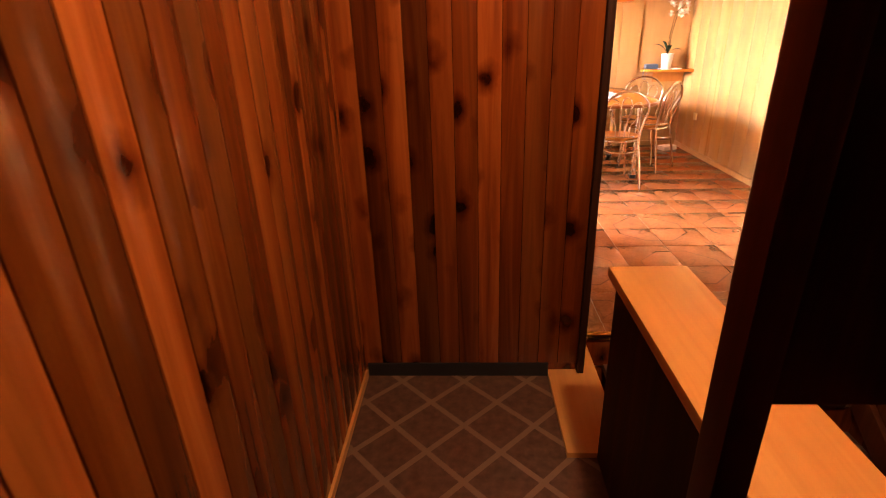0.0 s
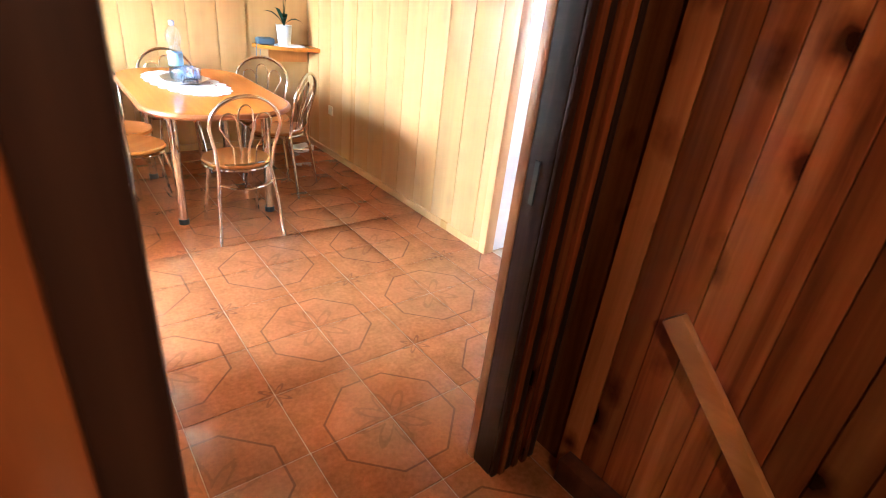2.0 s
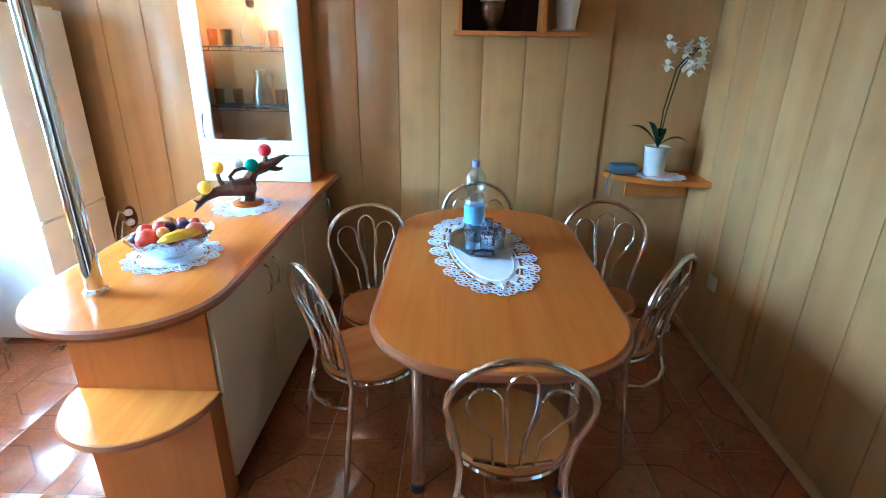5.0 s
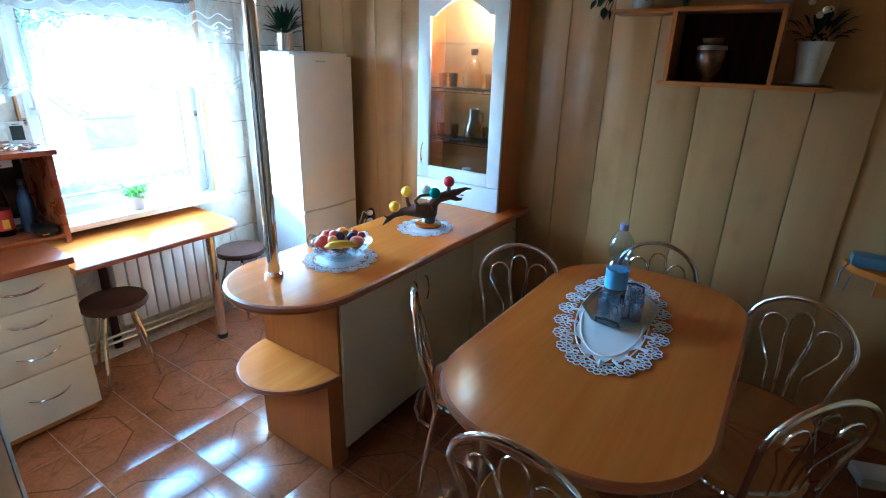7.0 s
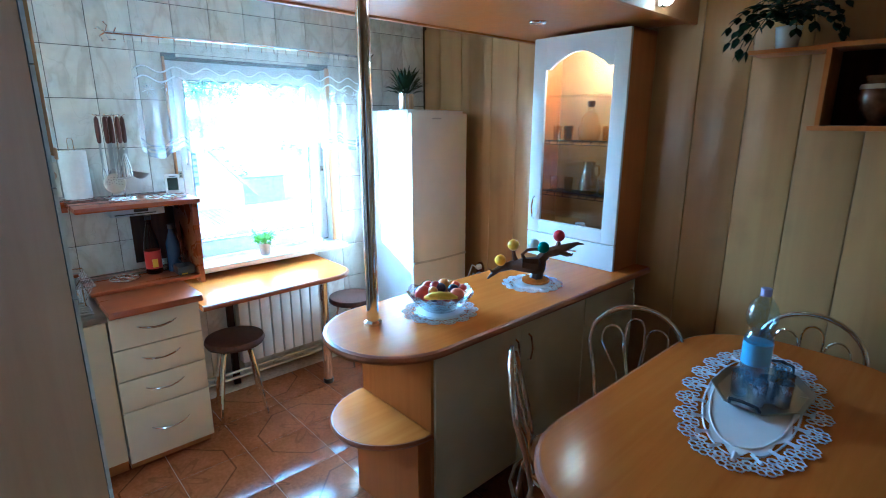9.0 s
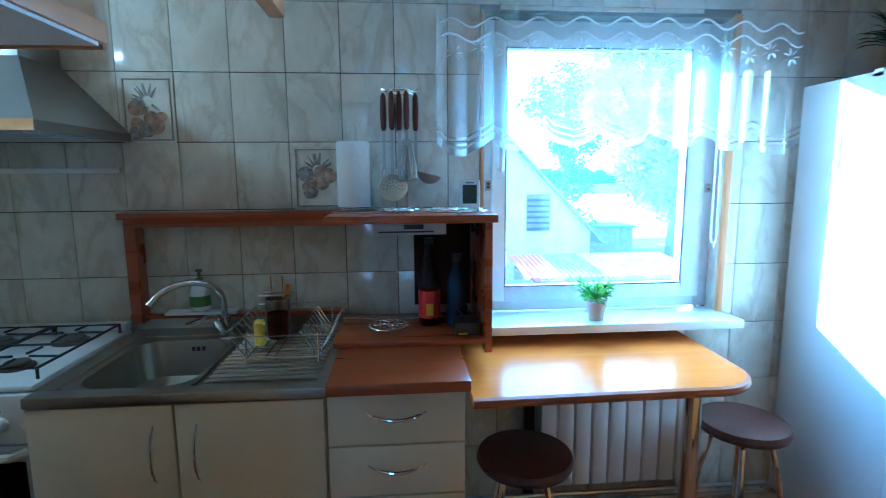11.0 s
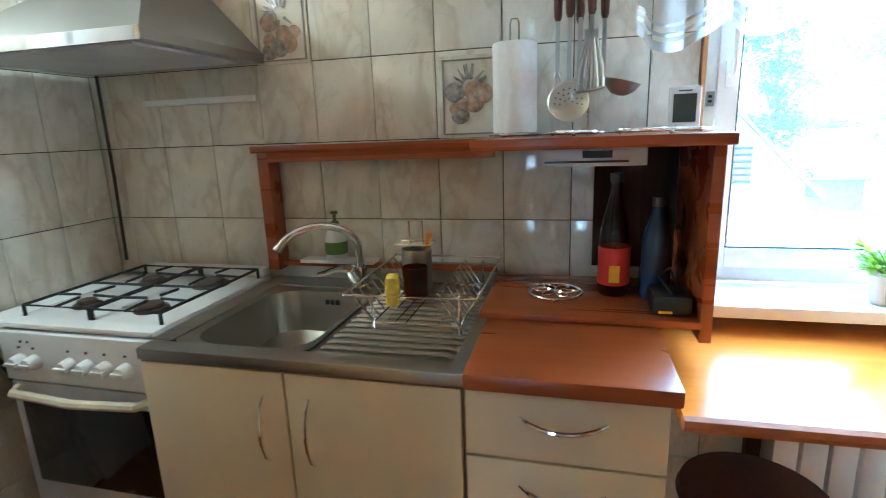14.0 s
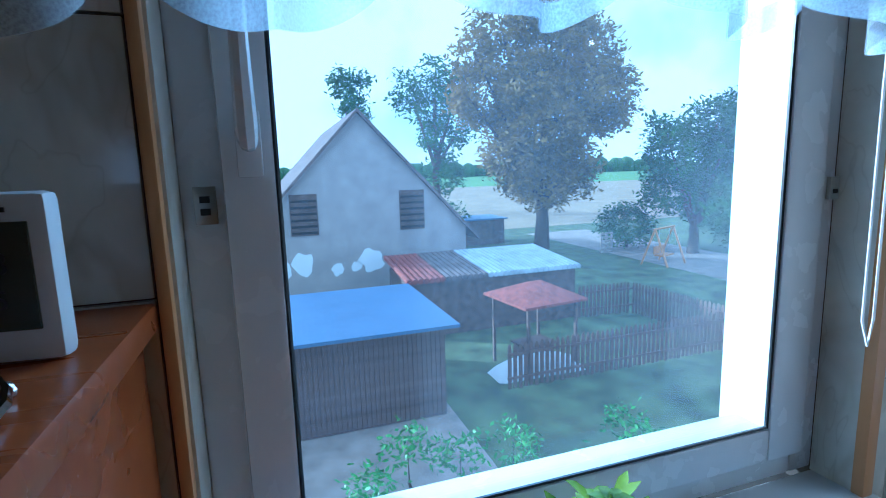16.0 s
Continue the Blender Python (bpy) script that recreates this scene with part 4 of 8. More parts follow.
for i in range(12):
    x, y, z = 0.05 + rng.uniform(-0.09, 0.11), rng.uniform(-0.08, 0.05), 0.65 + rng.uniform(-0.08, 0.07)
    bm = bmesh.new()
    for k in range(5):
        a = k * math.tau / 5 + i
        leaf_blade(bm, (x, y, z), (x + 0.036 * math.cos(a), y - 0.02, z + 0.036 * math.sin(a)), 0.034, 0, 3)
    part("flower", bm, PETAL, orc, "pale open flower")
ph = thing("cordless_phone", "blue-grey handset and bag on the corner shelf", "telephone", (2.62, 7.82, 0.919))
part("body", box(bmesh.new(), -0.075, -0.05, 0, 0.075, 0.05, 0.055, bevel=0.02), plain("slate_blue", (0.10, 0.15, 0.20), 0.4), ph)
part("cable", tube(bmesh.new(), [(-0.07, -0.02, 0.03), (-0.10, -0.06, -0.03), (-0.10, -0.06, -0.10), (-0.07, -0.05, -0.12), (-0.06, -0.05, -0.04)], 0.004, 6), plain("slate_cable", (0.16, 0.20, 0.26), 0.4), ph)
gb = thing("white_box", "small white cardboard box on the floor by the wall", "box", (2.86, 7.62, 0.0), 20)
part("carton", box(bmesh.new(), -0.09, -0.06, 0, 0.09, 0.06, 0.05, bevel=0.003), PAPER, gb)
wp = thing("wall_socket", "white wall socket low on the panelling", "socket", (RX - 0.012, 7.40, 0.42))
part("plate", box(bmesh.new(), 0, -0.04, -0.04, 0.012, 0.04, 0.04, bevel=0.004), IVORY, wp)

# wall shelf box with its plants and ornaments
ws = thing("wall_shelf", "brown wall shelf with a dark open compartment", "wall shelf")
FY = 7.70
part("bottom_board", boxed(1.62, FY, 1.645, 2.31, BY, 1.665, bevel=0.002), BEECH_UP, ws)
part("top_board", boxed(1.645, FY, 1.965, 2.09, BY, 1.985, bevel=0.002), BEECH_UP, ws)
part("side_board", boxed(1.645, FY, 1.665, 1.663, BY, 1.965), BEECH_UP, ws)
part("side_board", boxed(2.07, FY, 1.665, 2.088, BY, 1.965), BEECH_UP, ws)
part("back_board", boxed(1.663, BY - 0.012, 1.665, 2.07, BY - 0.002, 1.965), DARK_WOOD, ws)
part("fern_ledge", boxed(1.35, FY + 0.03, 1.965, 1.645, BY, 1.983, bevel=0.002), BEECH_UP, ws)
vs = thing("pottery_jar", "glazed brown pottery jar in the shelf compartment", "jar", (1.82, 7.80, 1.666))
part("body", lathe(bmesh.new(), [(0.025, 0.0), (0.028, 0.01), (0.022, 0.02), (0.055, 0.06), (0.068, 0.11), (0.062, 0.15), (0.045, 0.17), (0.052, 0.19), (0.046, 0.19), (0.001, 0.17)], sides=26), TERRACOTTA_GLAZE, vs)
part("glaze_band", lathe(bmesh.new(), [(0.0635, 0.138), (0.0645, 0.15), (0.060, 0.158)], sides=26), plain("cream_band", (0.42, 0.30, 0.18), 0.3), vs, "pale patterned band")
fern = thing("fern", "dark green fern in a white pot on the ledge", "plant", (1.475, 7.80, 1.984))
pot_plant_pot(fern, 0.05, 0.09)
rng = random.Random(7)
for i in range(16):
    a = i * math.tau / 16 + rng.uniform(-0.2, 0.2)
    l, up, down = rng.uniform(0.18, 0.28), rng.uniform(0.08, 0.16), rng.uniform(0.02, 0.22)
    bm = bmesh.new()
    spine = []
    for k in range(9):
        s = k / 8
        spine.append(Vector((l * s * math.cos(a), -abs(l * s * math.sin(a)) * 0.8 if math.sin(a) > 0 else l * s * math.sin(a), 0.09 + up * math.sin(s * 2.2) - down * s * s)))
    tube(bm, spine, 0.002, 4)
    for k in range(1, 9):
        for s in (-1, 1):
            side = Vector((-math.sin(a), math.cos(a), 0)) * s
            leaf_blade(bm, spine[k], spine[k] + side * 0.05 * (1.1 - k / 10) + (spine[k] - spine[k - 1]) * 0.6 - Vector((0, 0, 0.012)), 0.036, 0, 3)
    part("frond", bm, DARK_LEAF, fern)
fl = thing("flowering_plant", "dark leafy plant with small cream flowers in a white pot", "plant", (2.21, 7.80, 1.667))
part("saucer", lathe(bmesh.new(), [(0.05, 0.0), (0.072, 0.012), (0.068, 0.012), (0.001, 0.006)], sides=24), POT, fl)
part("pot", lathe(bmesh.new(), [(0.046, 0.006), (0.064, 0.17), (0.067, 0.175), (0.058, 0.17), (0.001, 0.16)], sides=24), POT, fl)
bm, bp = bmesh.new(), bmesh.new()
for i in range(46):
    a, r, z = rng.uniform(0, math.tau), rng.uniform(0.02, 0.15), rng.uniform(0.17, 0.30)
    p = Vector((r * math.cos(a), -abs(r * math.sin(a)) * 0.6, z))
    leaf_blade(bm, p * 0.5 + Vector((0, 0, 0.09)), p, 0.03, 0.01, 3)
for i in range(14):
    a, r, z = rng.uniform(0, math.tau), rng.uniform(0.05, 0.16), rng.uniform(0.26, 0.38)
    ball(bp, (r * math.cos(a), -abs(r * math.sin(a)) * 0.7, z), 0.014, 6)
part("leaves", bm, DARK_LEAF, fl)
part("blossoms", bp, plain("cream_blossom", (0.80, 0.72, 0.40), 0.6), fl, "small cream blossoms")
vase = thing("tall_vase", "slender curved grey-white ornament on the wall shelf", "vase", (2.04, 7.80, 1.985))
part("body", lathe(bmesh.new(), [(0.045, 0.0), (0.062, 0.03), (0.060, 0.08), (0.034, 0.17), (0.022, 0.24), (0.026, 0.30), (0.020, 0.33), (0.001, 0.335)], sides=24), plain("stone_grey", (0.46, 0.43, 0.37), 0.5), vase)

# ---- bar counter, its cabinet and the glass hutch ----
bar = thing("bar_counter_top", "orange beech bar worktop with a rounded end", "worktop")
ol = [(0.93, 7.895), (0.36, 7.895)] + arc(0.645, 6.30, 0.285, 180, 360, 22)
part("slab", prism(bmesh.new(), ol, 0.838, 0.872), BEECH, bar)
part("edge_band", tube(bmesh.new(), [(x, y, 0.855) for x, y in [(0.36, 7.88)] + arc(0.645, 6.30, 0.285, 180, 360, 22) + [(0.93, 7.88)]], 0.0175, 8), BEECH_EDGE, bar)
bc = thing("bar_cabinet", "bar cabinet with cream doors and orange end panel", "cabinet")
part("carcass", boxed(0.40, 6.335, 0.07, 0.835, 7.89, 0.838), BEECH_UP, bc)
part("plinth", boxed(0.43, 6.32, 0.0, 0.80, 7.89, 0.07), DARK_WOOD, bc)
part("end_panel", boxed(0.36, 6.305, 0.0, 0.845, 6.335, 0.838), BEECH_UP, bc)
for k in range(3):
    y0 = 6.32 + k * 0.523
    dr = part("door", boxed(0.838, y0, 0.075, 0.858, y0 + 0.518, 0.832, bevel=0.003), CREAM, bc, "cream cabinet door")
    yh = y0 + (0.48 if k in (0,) else 0.05 if k == 1 else 0.48)
    part("handle", tube(bmesh.new(), [(0.858, yh, 0.60), (0.876, yh, 0.61), (0.886, yh, 0.665), (0.876, yh, 0.72), (0.858, yh, 0.73)], 0.005, 6), CHROME, dr, "bowed chrome handle")
sh = thing("bar_end_shelf", "half-round open beech shelf at the bar end", "shelf")
part("shelf_board", prism(bmesh.new(), [(0.36, 6.303)] + arc(0.605, 6.303, 0.245, 180, 360, 20, 0.27), 0.445, 0.47), BEECH, sh)
part("edge_band", tube(bmesh.new(), [(x, y, 0.4575) for x, y in arc(0.605, 6.303, 0.244, 180, 360, 20, 0.269)], 0.013, 6), BEECH_EDGE, sh)
part("base_block", boxed(0.40, 6.235, 0.0, 0.845, 6.303, 0.445), BEECH_UP, sh)
pole = thing("chrome_pole", "tall chrome pole from bar top to soffit", "pole", (0.565, 6.235, 0.872))
part("tube", lathe(bmesh.new(), [(0.025, 0.0), (0.025, 1.288)], sides=24), CHROME, pole)
part("collar", lathe(bmesh.new(), [(0.036, 0.0), (0.036, 0.012), (0.026, 0.02)], sides=24), CHROME, pole)

hu = thing("glass_hutch", "white display hutch with an arched glass door, lit inside", "display cabinet")
HX0, HX1, HY, HZ0, HZ1 = 0.25, 0.845, 7.63, 0.874, 2.14
part("side_left", boxed(HX0, HY + 0.02, HZ0, HX0 + 0.018, BY - 0.004, HZ1), BEECH_UP, hu)
part("side_right", boxed(HX1 - 0.018, HY + 0.02, HZ0, HX1, BY - 0.004, HZ1), BEECH_UP, hu)
part("top", boxed(HX0, HY + 0.02, HZ1 - 0.018, HX1, BY - 0.004, HZ1), BEECH_UP, hu)
part("floor_board", boxed(HX0 + 0.018, HY + 0.02, 1.02, HX1 - 0.018, BY - 0.004, 1.038), BEECH_UP, hu)
part("back", boxed(HX0 + 0.018, BY - 0.012, 1.038, HX1 - 0.018, BY - 0.004, HZ1 - 0.018), PANEL, hu)
for z in (1.265, 1.565, 1.82):
    part("glass_shelf", boxed(HX0 + 0.02, HY + 0.03, z, HX1 - 0.02, BY - 0.014, z + 0.006), CLEAR, hu)
dw = part("drawer", boxed(HX0, HY, HZ0, HX1, HY + 0.02, 1.018, bevel=0.004), WHITE, hu, "white drawer front")
part("handle", tube(bmesh.new(), [(0.49, HY, 0.95), (0.50, HY - 0.014, 0.952), (0.60, HY - 0.014, 0.952), (0.61, HY, 0.95)], 0.0045, 6), CHROME, dw)
gd = part("glass_door", boxed(HX0, HY, 1.022, HX0 + 0.085, HY + 0.02, HZ1 - 0.002, bevel=0.004), WHITE, hu, "white framed glass door")
part("stile", boxed(HX1 - 0.085, HY, 1.022, HX1, HY + 0.02, HZ1 - 0.002, bevel=0.004), WHITE, gd)
part("bottom_rail", boxed(HX0 + 0.085, HY, 1.022, HX1 - 0.085, HY + 0.02, 1.10, bevel=0.004), WHITE, gd)
# arched top rail: shoulders and a curve, as a standing prism
x0, x1 = HX0 + 0.085, HX1 - 0.085
shape = [(x0, HZ1 - 0.002), (x0, 1.965), (x0 + 0.03, 1.965), (x0 + 0.05, 1.985)] + [(x0 + 0.05 + (x1 - x0 - 0.1) * k / 12, 1.985 + 0.065 * math.sin(math.pi * k / 12)) for k in range(1, 12)] + [(x1 - 0.05, 1.985), (x1 - 0.03, 1.965), (x1, 1.965), (x1, HZ1 - 0.002)]
bm = bmesh.new()
fa = [bm.verts.new((x, HY, z)) for x, z in shape]
fb = [bm.verts.new((x, HY + 0.02, z)) for x, z in shape]
bm.faces.new(fa)
bm.faces.new(fb[::-1])
for i in range(len(shape)):
    bm.faces.new((fa[i], fb[i], fb[(i + 1) % len(shape)], fa[(i + 1) % len(shape)]))
part("top_rail", bm, WHITE, gd, "arched white top rail")
part("pane", boxed(x0 - 0.005, HY + 0.008, 1.095, x1 + 0.005, HY + 0.012, 2.06), CLEAR, gd)
part("handle", tube(bmesh.new(), [(HX0 + 0.045, HY, 1.10), (HX0 + 0.045, HY - 0.018, 1.115), (HX0 + 0.045, HY - 0.026, 1.17), (HX0 + 0.045, HY - 0.018, 1.225), (HX0 + 0.045, HY, 1.24)], 0.005, 6), CHROME, gd, "bowed chrome handle")
hl = thing("hutch_lamp", "small lit bulb under the hutch top", "lamp", (0.62, 7.76, 2.10))
part("bulb", ball(bmesh.new(), (0, 0, 0), 0.02), LAMP_ON, hl)


def amber_glass(x, y, z, r, h, name="amber_tumbler", label="small amber glass tumbler on a hutch shelf"):
    t = thing(name, label, "glass", (x, y, z), group="glassware in the hutch")
    part("bowl", lathe(bmesh.new(), [(r * 0.7, 0), (r * 0.8, 0.004), (r, h), (r * 0.9, h), (r * 0.7, 0.008), (0.001, 0.007)], sides=16), AMBER, t)


for x, y, z in ((0.345, 7.76, 1.572), (0.435, 7.74, 1.572), (0.40, 7.80, 1.572), (0.665, 7.78, 1.572), (0.345, 7.75, 1.272), (0.445, 7.76, 1.272), (0.68, 7.75, 1.272), (0.72, 7.80, 1.272)):
    amber_glass(x, y, z, 0.028, 0.085)
t = thing("amber_decanter", "rounded amber glass decanter in the hutch", "decanter", (0.565, 7.76, 1.5725), group="glassware in the hutch")
part("body", lathe(bmesh.new(), [(0.040, 0.0), (0.055, 0.01), (0.066, 0.05), (0.060, 0.085), (0.045, 0.105), (0.050, 0.125), (0.034, 0.15), (0.018, 0.165), (0.020, 0.19), (0.001, 0.19)], sides=20), AMBER, t)
part("stopper", lathe(bmesh.new(), [(0.014, 0.188), (0.022, 0.198), (0.022, 0.222), (0.001, 0.224)], sides=14), plain("dark_amber", (0.10, 0.04, 0.01), 0.15), t, "dark amber stopper")
t = thing("amber_jug", "tall amber glass jug with a curved handle in the hutch", "jug", (0.585, 7.75, 1.2725), group="glassware in the hutch")
part("body", lathe(bmesh.new(), [(0.045, 0.0), (0.052, 0.006), (0.054, 0.06), (0.042, 0.10), (0.030, 0.135), (0.036, 0.185), (0.033, 0.185), (0.027, 0.135), (0.048, 0.06), (0.001, 0.01)], sides=22), AMBER, t)
part("handle", tube(bmesh.new(), [(0.032, 0.0, 0.16), (0.062, 0.0, 0.165), (0.066, 0.0, 0.12), (0.048, 0.0, 0.085)], 0.0055, 8), AMBER, t)
LACE_BLACK = plain("black_thread", (0.02, 0.018, 0.018), 0.8)
for z in (1.5712, 1.2712):
    t = thing("shelf_doily", "dark crocheted doily along the glass shelf", "doily", (0.55, 7.76, z))
    bm = bmesh.new()
    for k in range(9):
        cx = -0.22 + 0.055 * k
        tube(bm, [(cx + 0.032 * math.cos(q * math.tau / 10), -0.085 + 0.02 * math.sin(q * math.tau / 10), 0.001 - (0.02 if 5 < q < 10 else 0.0)) for q in range(10)], 0.0022, 4, True)
    box(bm, -0.24, -0.08, -0.0002, 0.24, 0.08, 0.0008)
    part("crochet", bm, LACE_BLACK, t)
t = thing("white_cup", "small white cup on the hutch floor", "cup", (0.555, 7.74, 1.039))
part("bowl", lathe(bmesh.new(), [(0.018, 0), (0.022, 0.004), (0.030, 0.055), (0.027, 0.055), (0.018, 0.01), (0.001, 0.008)], sides=18), WHITE_GLOSS, t)
part("handle", tube(bmesh.new(), [(0.028, 0, 0.045), (0.045, 0, 0.04), (0.045, 0, 0.02), (0.024, 0, 0.014)], 0.003, 6), WHITE_GLOSS, t)

# fruit bowl and the driftwood holder
lace_doily(0.64, 6.54, 0.8732, 0.16, 0.16, 14, "round_doily", "round white lace doily under the fruit bowl")
bowl = thing("fruit_bowl", "cut-glass bowl with a scalloped rim", "bowl", (0.64, 6.54, 0.877))
bm = bmesh.new()
n = 36
prof = [(0.05, 0.0), (0.075, 0.012), (0.115, 0.05), (0.145, 0.088), (0.138, 0.086), (0.108, 0.052), (0.07, 0.020), (0.0005, 0.014)]
rings = []
for j, (r, z) in enumerate(prof):
    lift = 0.010 if j in (3, 4) else 0.003 if j in (2, 5) else 0
    rings.append([bm.verts.new((r * (1 + 0.03 * (k % 2)) * math.cos(k * math.tau / n), r * (1 + 0.03 * (k % 2)) * math.sin(k * math.tau / n), z + lift * math.cos(9 * k * math.tau / n))) for k in range(n)])
for r, q in zip(rings, rings[1:]):
    for k in range(n):
        bm.faces.new((r[k], r[(k + 1) % n], q[(k + 1) % n], q[k]))
bm.faces.new(rings[0][::-1])
part("glass", bm, CUT_GLASS, bowl)
FR = {"tomato": (0.55, 0.05, 0.02), "plum": (0.03, 0.015, 0.05), "peach": (0.55, 0.14, 0.06), "nectarine": (0.42, 0.05, 0.04), "apricot": (0.70, 0.28, 0.04)}
FM = {k: plain(k + "_skin", c, 0.32, vary=0.35, scale=30) for k, c in FR.items()}
rng = random.Random(3)
for i, (k, x, y, z, r) in enumerate((("tomato", -0.045, -0.055, 0.075, 0.040), ("tomato", -0.08, 0.0, 0.085, 0.030), ("nectarine", 0.05, -0.04, 0.075, 0.032), ("peach", 0.085, 0.02, 0.085, 0.034), ("plum", 0.0, 0.0, 0.10, 0.026), ("plum", 0.03, 0.05, 0.09, 0.026), ("plum", 0.045, -0.075, 0.085, 0.020), ("apricot", -0.03, 0.05, 0.10, 0.028), ("nectarine", -0.02, -0.01, 0.105, 0.026), ("tomato", -0.06, 0.07, 0.095, 0.018), ("tomato", 0.0, 0.095, 0.095, 0.018), ("tomato", 0.05, 0.09, 0.095, 0.018), ("apricot", 0.01, -0.05, 0.10, 0.022), ("plum", -0.09, -0.05, 0.075, 0.02), ("peach", 0.0, 0.02, 0.06, 0.04))):
    f = thing(k, "ripe " + k + " heaped in the glass bowl", "fruit", (0.64 + x, 6.54 + y, 0.877 + z), group="fruit in the bowl")
    part("flesh", ball(bmesh.new(), (0, 0, 0), r, 14, 0.92), FM[k], f)
f = thing("banana", "yellow banana at the edge of the glass bowl", "fruit", (0.64, 6.54, 0.877))
part("flesh", tube(bmesh.new(), [(0.02, -0.105, 0.085), (0.05, -0.10, 0.098), (0.08, -0.075, 0.104), (0.105, -0.04, 0.10), (0.12, -0.01, 0.09)], [0.006, 0.016, 0.019, 0.016, 0.005], 8), YELLOW, f)
lace_doily(0.67, 7.15, 0.8732, 0.145, 0.15, 14, "round_doily", "round white lace doily under the driftwood")
dr = thing("driftwood_holder", "polished dark driftwood ornament on a round foot", "ornament", (0.665, 7.185, 0.877))
part("foot", lathe(bmesh.new(), [(0.07, 0.0), (0.072, 0.012), (0.06, 0.018)], sides=24), BEECH, dr)


def dw_at(u, z, w=0.0):
    return (u * 0.73 - w * 0.68, u * 0.68 + w * 0.73, z)


body = bmesh.new()
for pts, radii in (
        ([(-0.25, 0.012), (-0.225, 0.035), (-0.19, 0.058), (-0.13, 0.078), (-0.07, 0.090), (-0.01, 0.085), (0.03, 0.06)], [0.003, 0.012, 0.017, 0.024, 0.038, 0.046, 0.030]),
        ([(-0.245, 0.065), (-0.225, 0.050), (-0.19, 0.06)], [0.002, 0.009, 0.012]),
        ([(0.0, 0.012), (0.01, 0.05), (0.02, 0.10), (0.03, 0.14)], [0.036, 0.030, 0.034, 0.018]),
        ([(0.02, 0.11), (0.055, 0.145), (0.10, 0.165), (0.15, 0.190), (0.20, 0.205), (0.235, 0.198)], [0.028, 0.026, 0.028, 0.018, 0.009, 0.003]),
        ([(0.12, 0.165), (0.15, 0.150), (0.175, 0.148), (0.18, 0.158)], [0.020, 0.012, 0.007, 0.002]),
        ([(-0.06, 0.11), (-0.075, 0.145), (-0.05, 0.170), (-0.01, 0.172), (0.02, 0.165)], [0.014, 0.009, 0.008, 0.008, 0.010]),
        ([(-0.095, 0.09), (-0.115, 0.13), (-0.12, 0.162)], [0.018, 0.010, 0.009]),
        ([(0.105, 0.18), (0.108, 0.215)], [0.016, 0.009])):
    tube(body, [dw_at(u, z, 0.02 * math.sin(30 * u)) for u, z in pts], radii, 9)
part("wood", body, DRIFTWOOD, dr)
for m_, u, z, w in ((YELLOW, -0.185, 0.108, 0.0), (YELLOW, -0.12, 0.190, 0.0), (GREEN, 0.03, 0.185, -0.02), (RED, 0.108, 0.242, 0.0), (WHITE_GLOSS, -0.01, 0.182, 0.06)):
    part("ball", ball(bmesh.new(), dw_at(u, z, w), 0.030, 16), m_, dr, "glossy coloured ball")

# fridge
fg = thing("fridge_freezer", "tall white fridge-freezer with rounded doors", "fridge")
FX0, FX1, FY0, FY1 = -1.02, -0.51, 7.29, 7.80
part("cabinet", boxed(FX0, FY0, 0.03, FX1, FY1, 1.755, bevel=0.008), WHITE_GLOSS, fg)


def bowed_front(y0, y1, z0, z1, x, bow):
    out = [(x, y0), (x, y1)][::-1] + [(x + 0.035 + bow * math.sin(math.pi * k / 12), y0 + (y1 - y0) * k / 12) for k in range(13)]
    return prism(bmesh.new(), out, z0, z1)


part("upper_door", bowed_front(FY0, FY1, 0.72, 1.735, FX1 + 0.004, 0.025), WHITE_GLOSS, fg, "tall white upper door")
part("lower_door", bowed_front(FY0, FY1, 0.06, 0.705, FX1 + 0.004, 0.025), WHITE_GLOSS, fg, "white freezer door")
part("top_cap", bowed_front(FY0, FY1, 1.737, 1.762, FX1 - 0.2, 0.025), WHITE, fg)
bx = part("badge", boxed(FX1 + 0.062, 7.45, 1.695, FX1 + 0.066, 7.53, 1.705), GREY_ENAMEL, fg, "small grey badge bar")
part("seam", boxed(FX1 + 0.006, FY0 + 0.004, 0.705, FX1 + 0.05, FY1 - 0.004, 0.72), GREY_ENAMEL, fg)
pl = thing("fridge_plant", "dark bushy plant in a silver pot on the fridge", "plant", (-0.80, 7.50, 1.762))
part("pot", lathe(bmesh.new(), [(0.055, 0), (0.06, 0.005), (0.062, 0.11), (0.057, 0.11), (0.001, 0.09)], sides=24), CHROME, pl)
bm = bmesh.new()
rng = random.Random(12)
for i in range(90):
    a, e, l = rng.uniform(0, math.tau), rng.uniform(0.1, 1.4), rng.uniform(0.10, 0.22)
    d = Vector((math.cos(a) * math.cos(e), math.sin(a) * math.cos(e), math.sin(e)))
    leaf_blade(bm, Vector((0, 0, 0.10)) + d * l * 0.35, Vector((0, 0, 0.10)) + d * l, 0.024, 0.012, 3)
part("foliage", bm, DARK_LEAF, pl)

# ---- kitchen units along the window wall ----
KX = -0.40  # front of the units


def bow_handle(p, axis, length, out=0.028):
    """A bowed chrome pull along y or z on a front that faces +x."""
    x, y, z = p
    pts = []
    for k in range(9):
        s = k / 8
        o = out * math.sin(math.pi * s) ** 0.6
        d = (s - 0.5) * length
        pts.append((x + o, y + d, z - 0.012 * math.sin(math.pi * s)) if axis == "y" else (x + o, y, z + d))
    return tube(bmesh.new(), pts, [0.003] + [0.0048] * 7 + [0.003], 8)


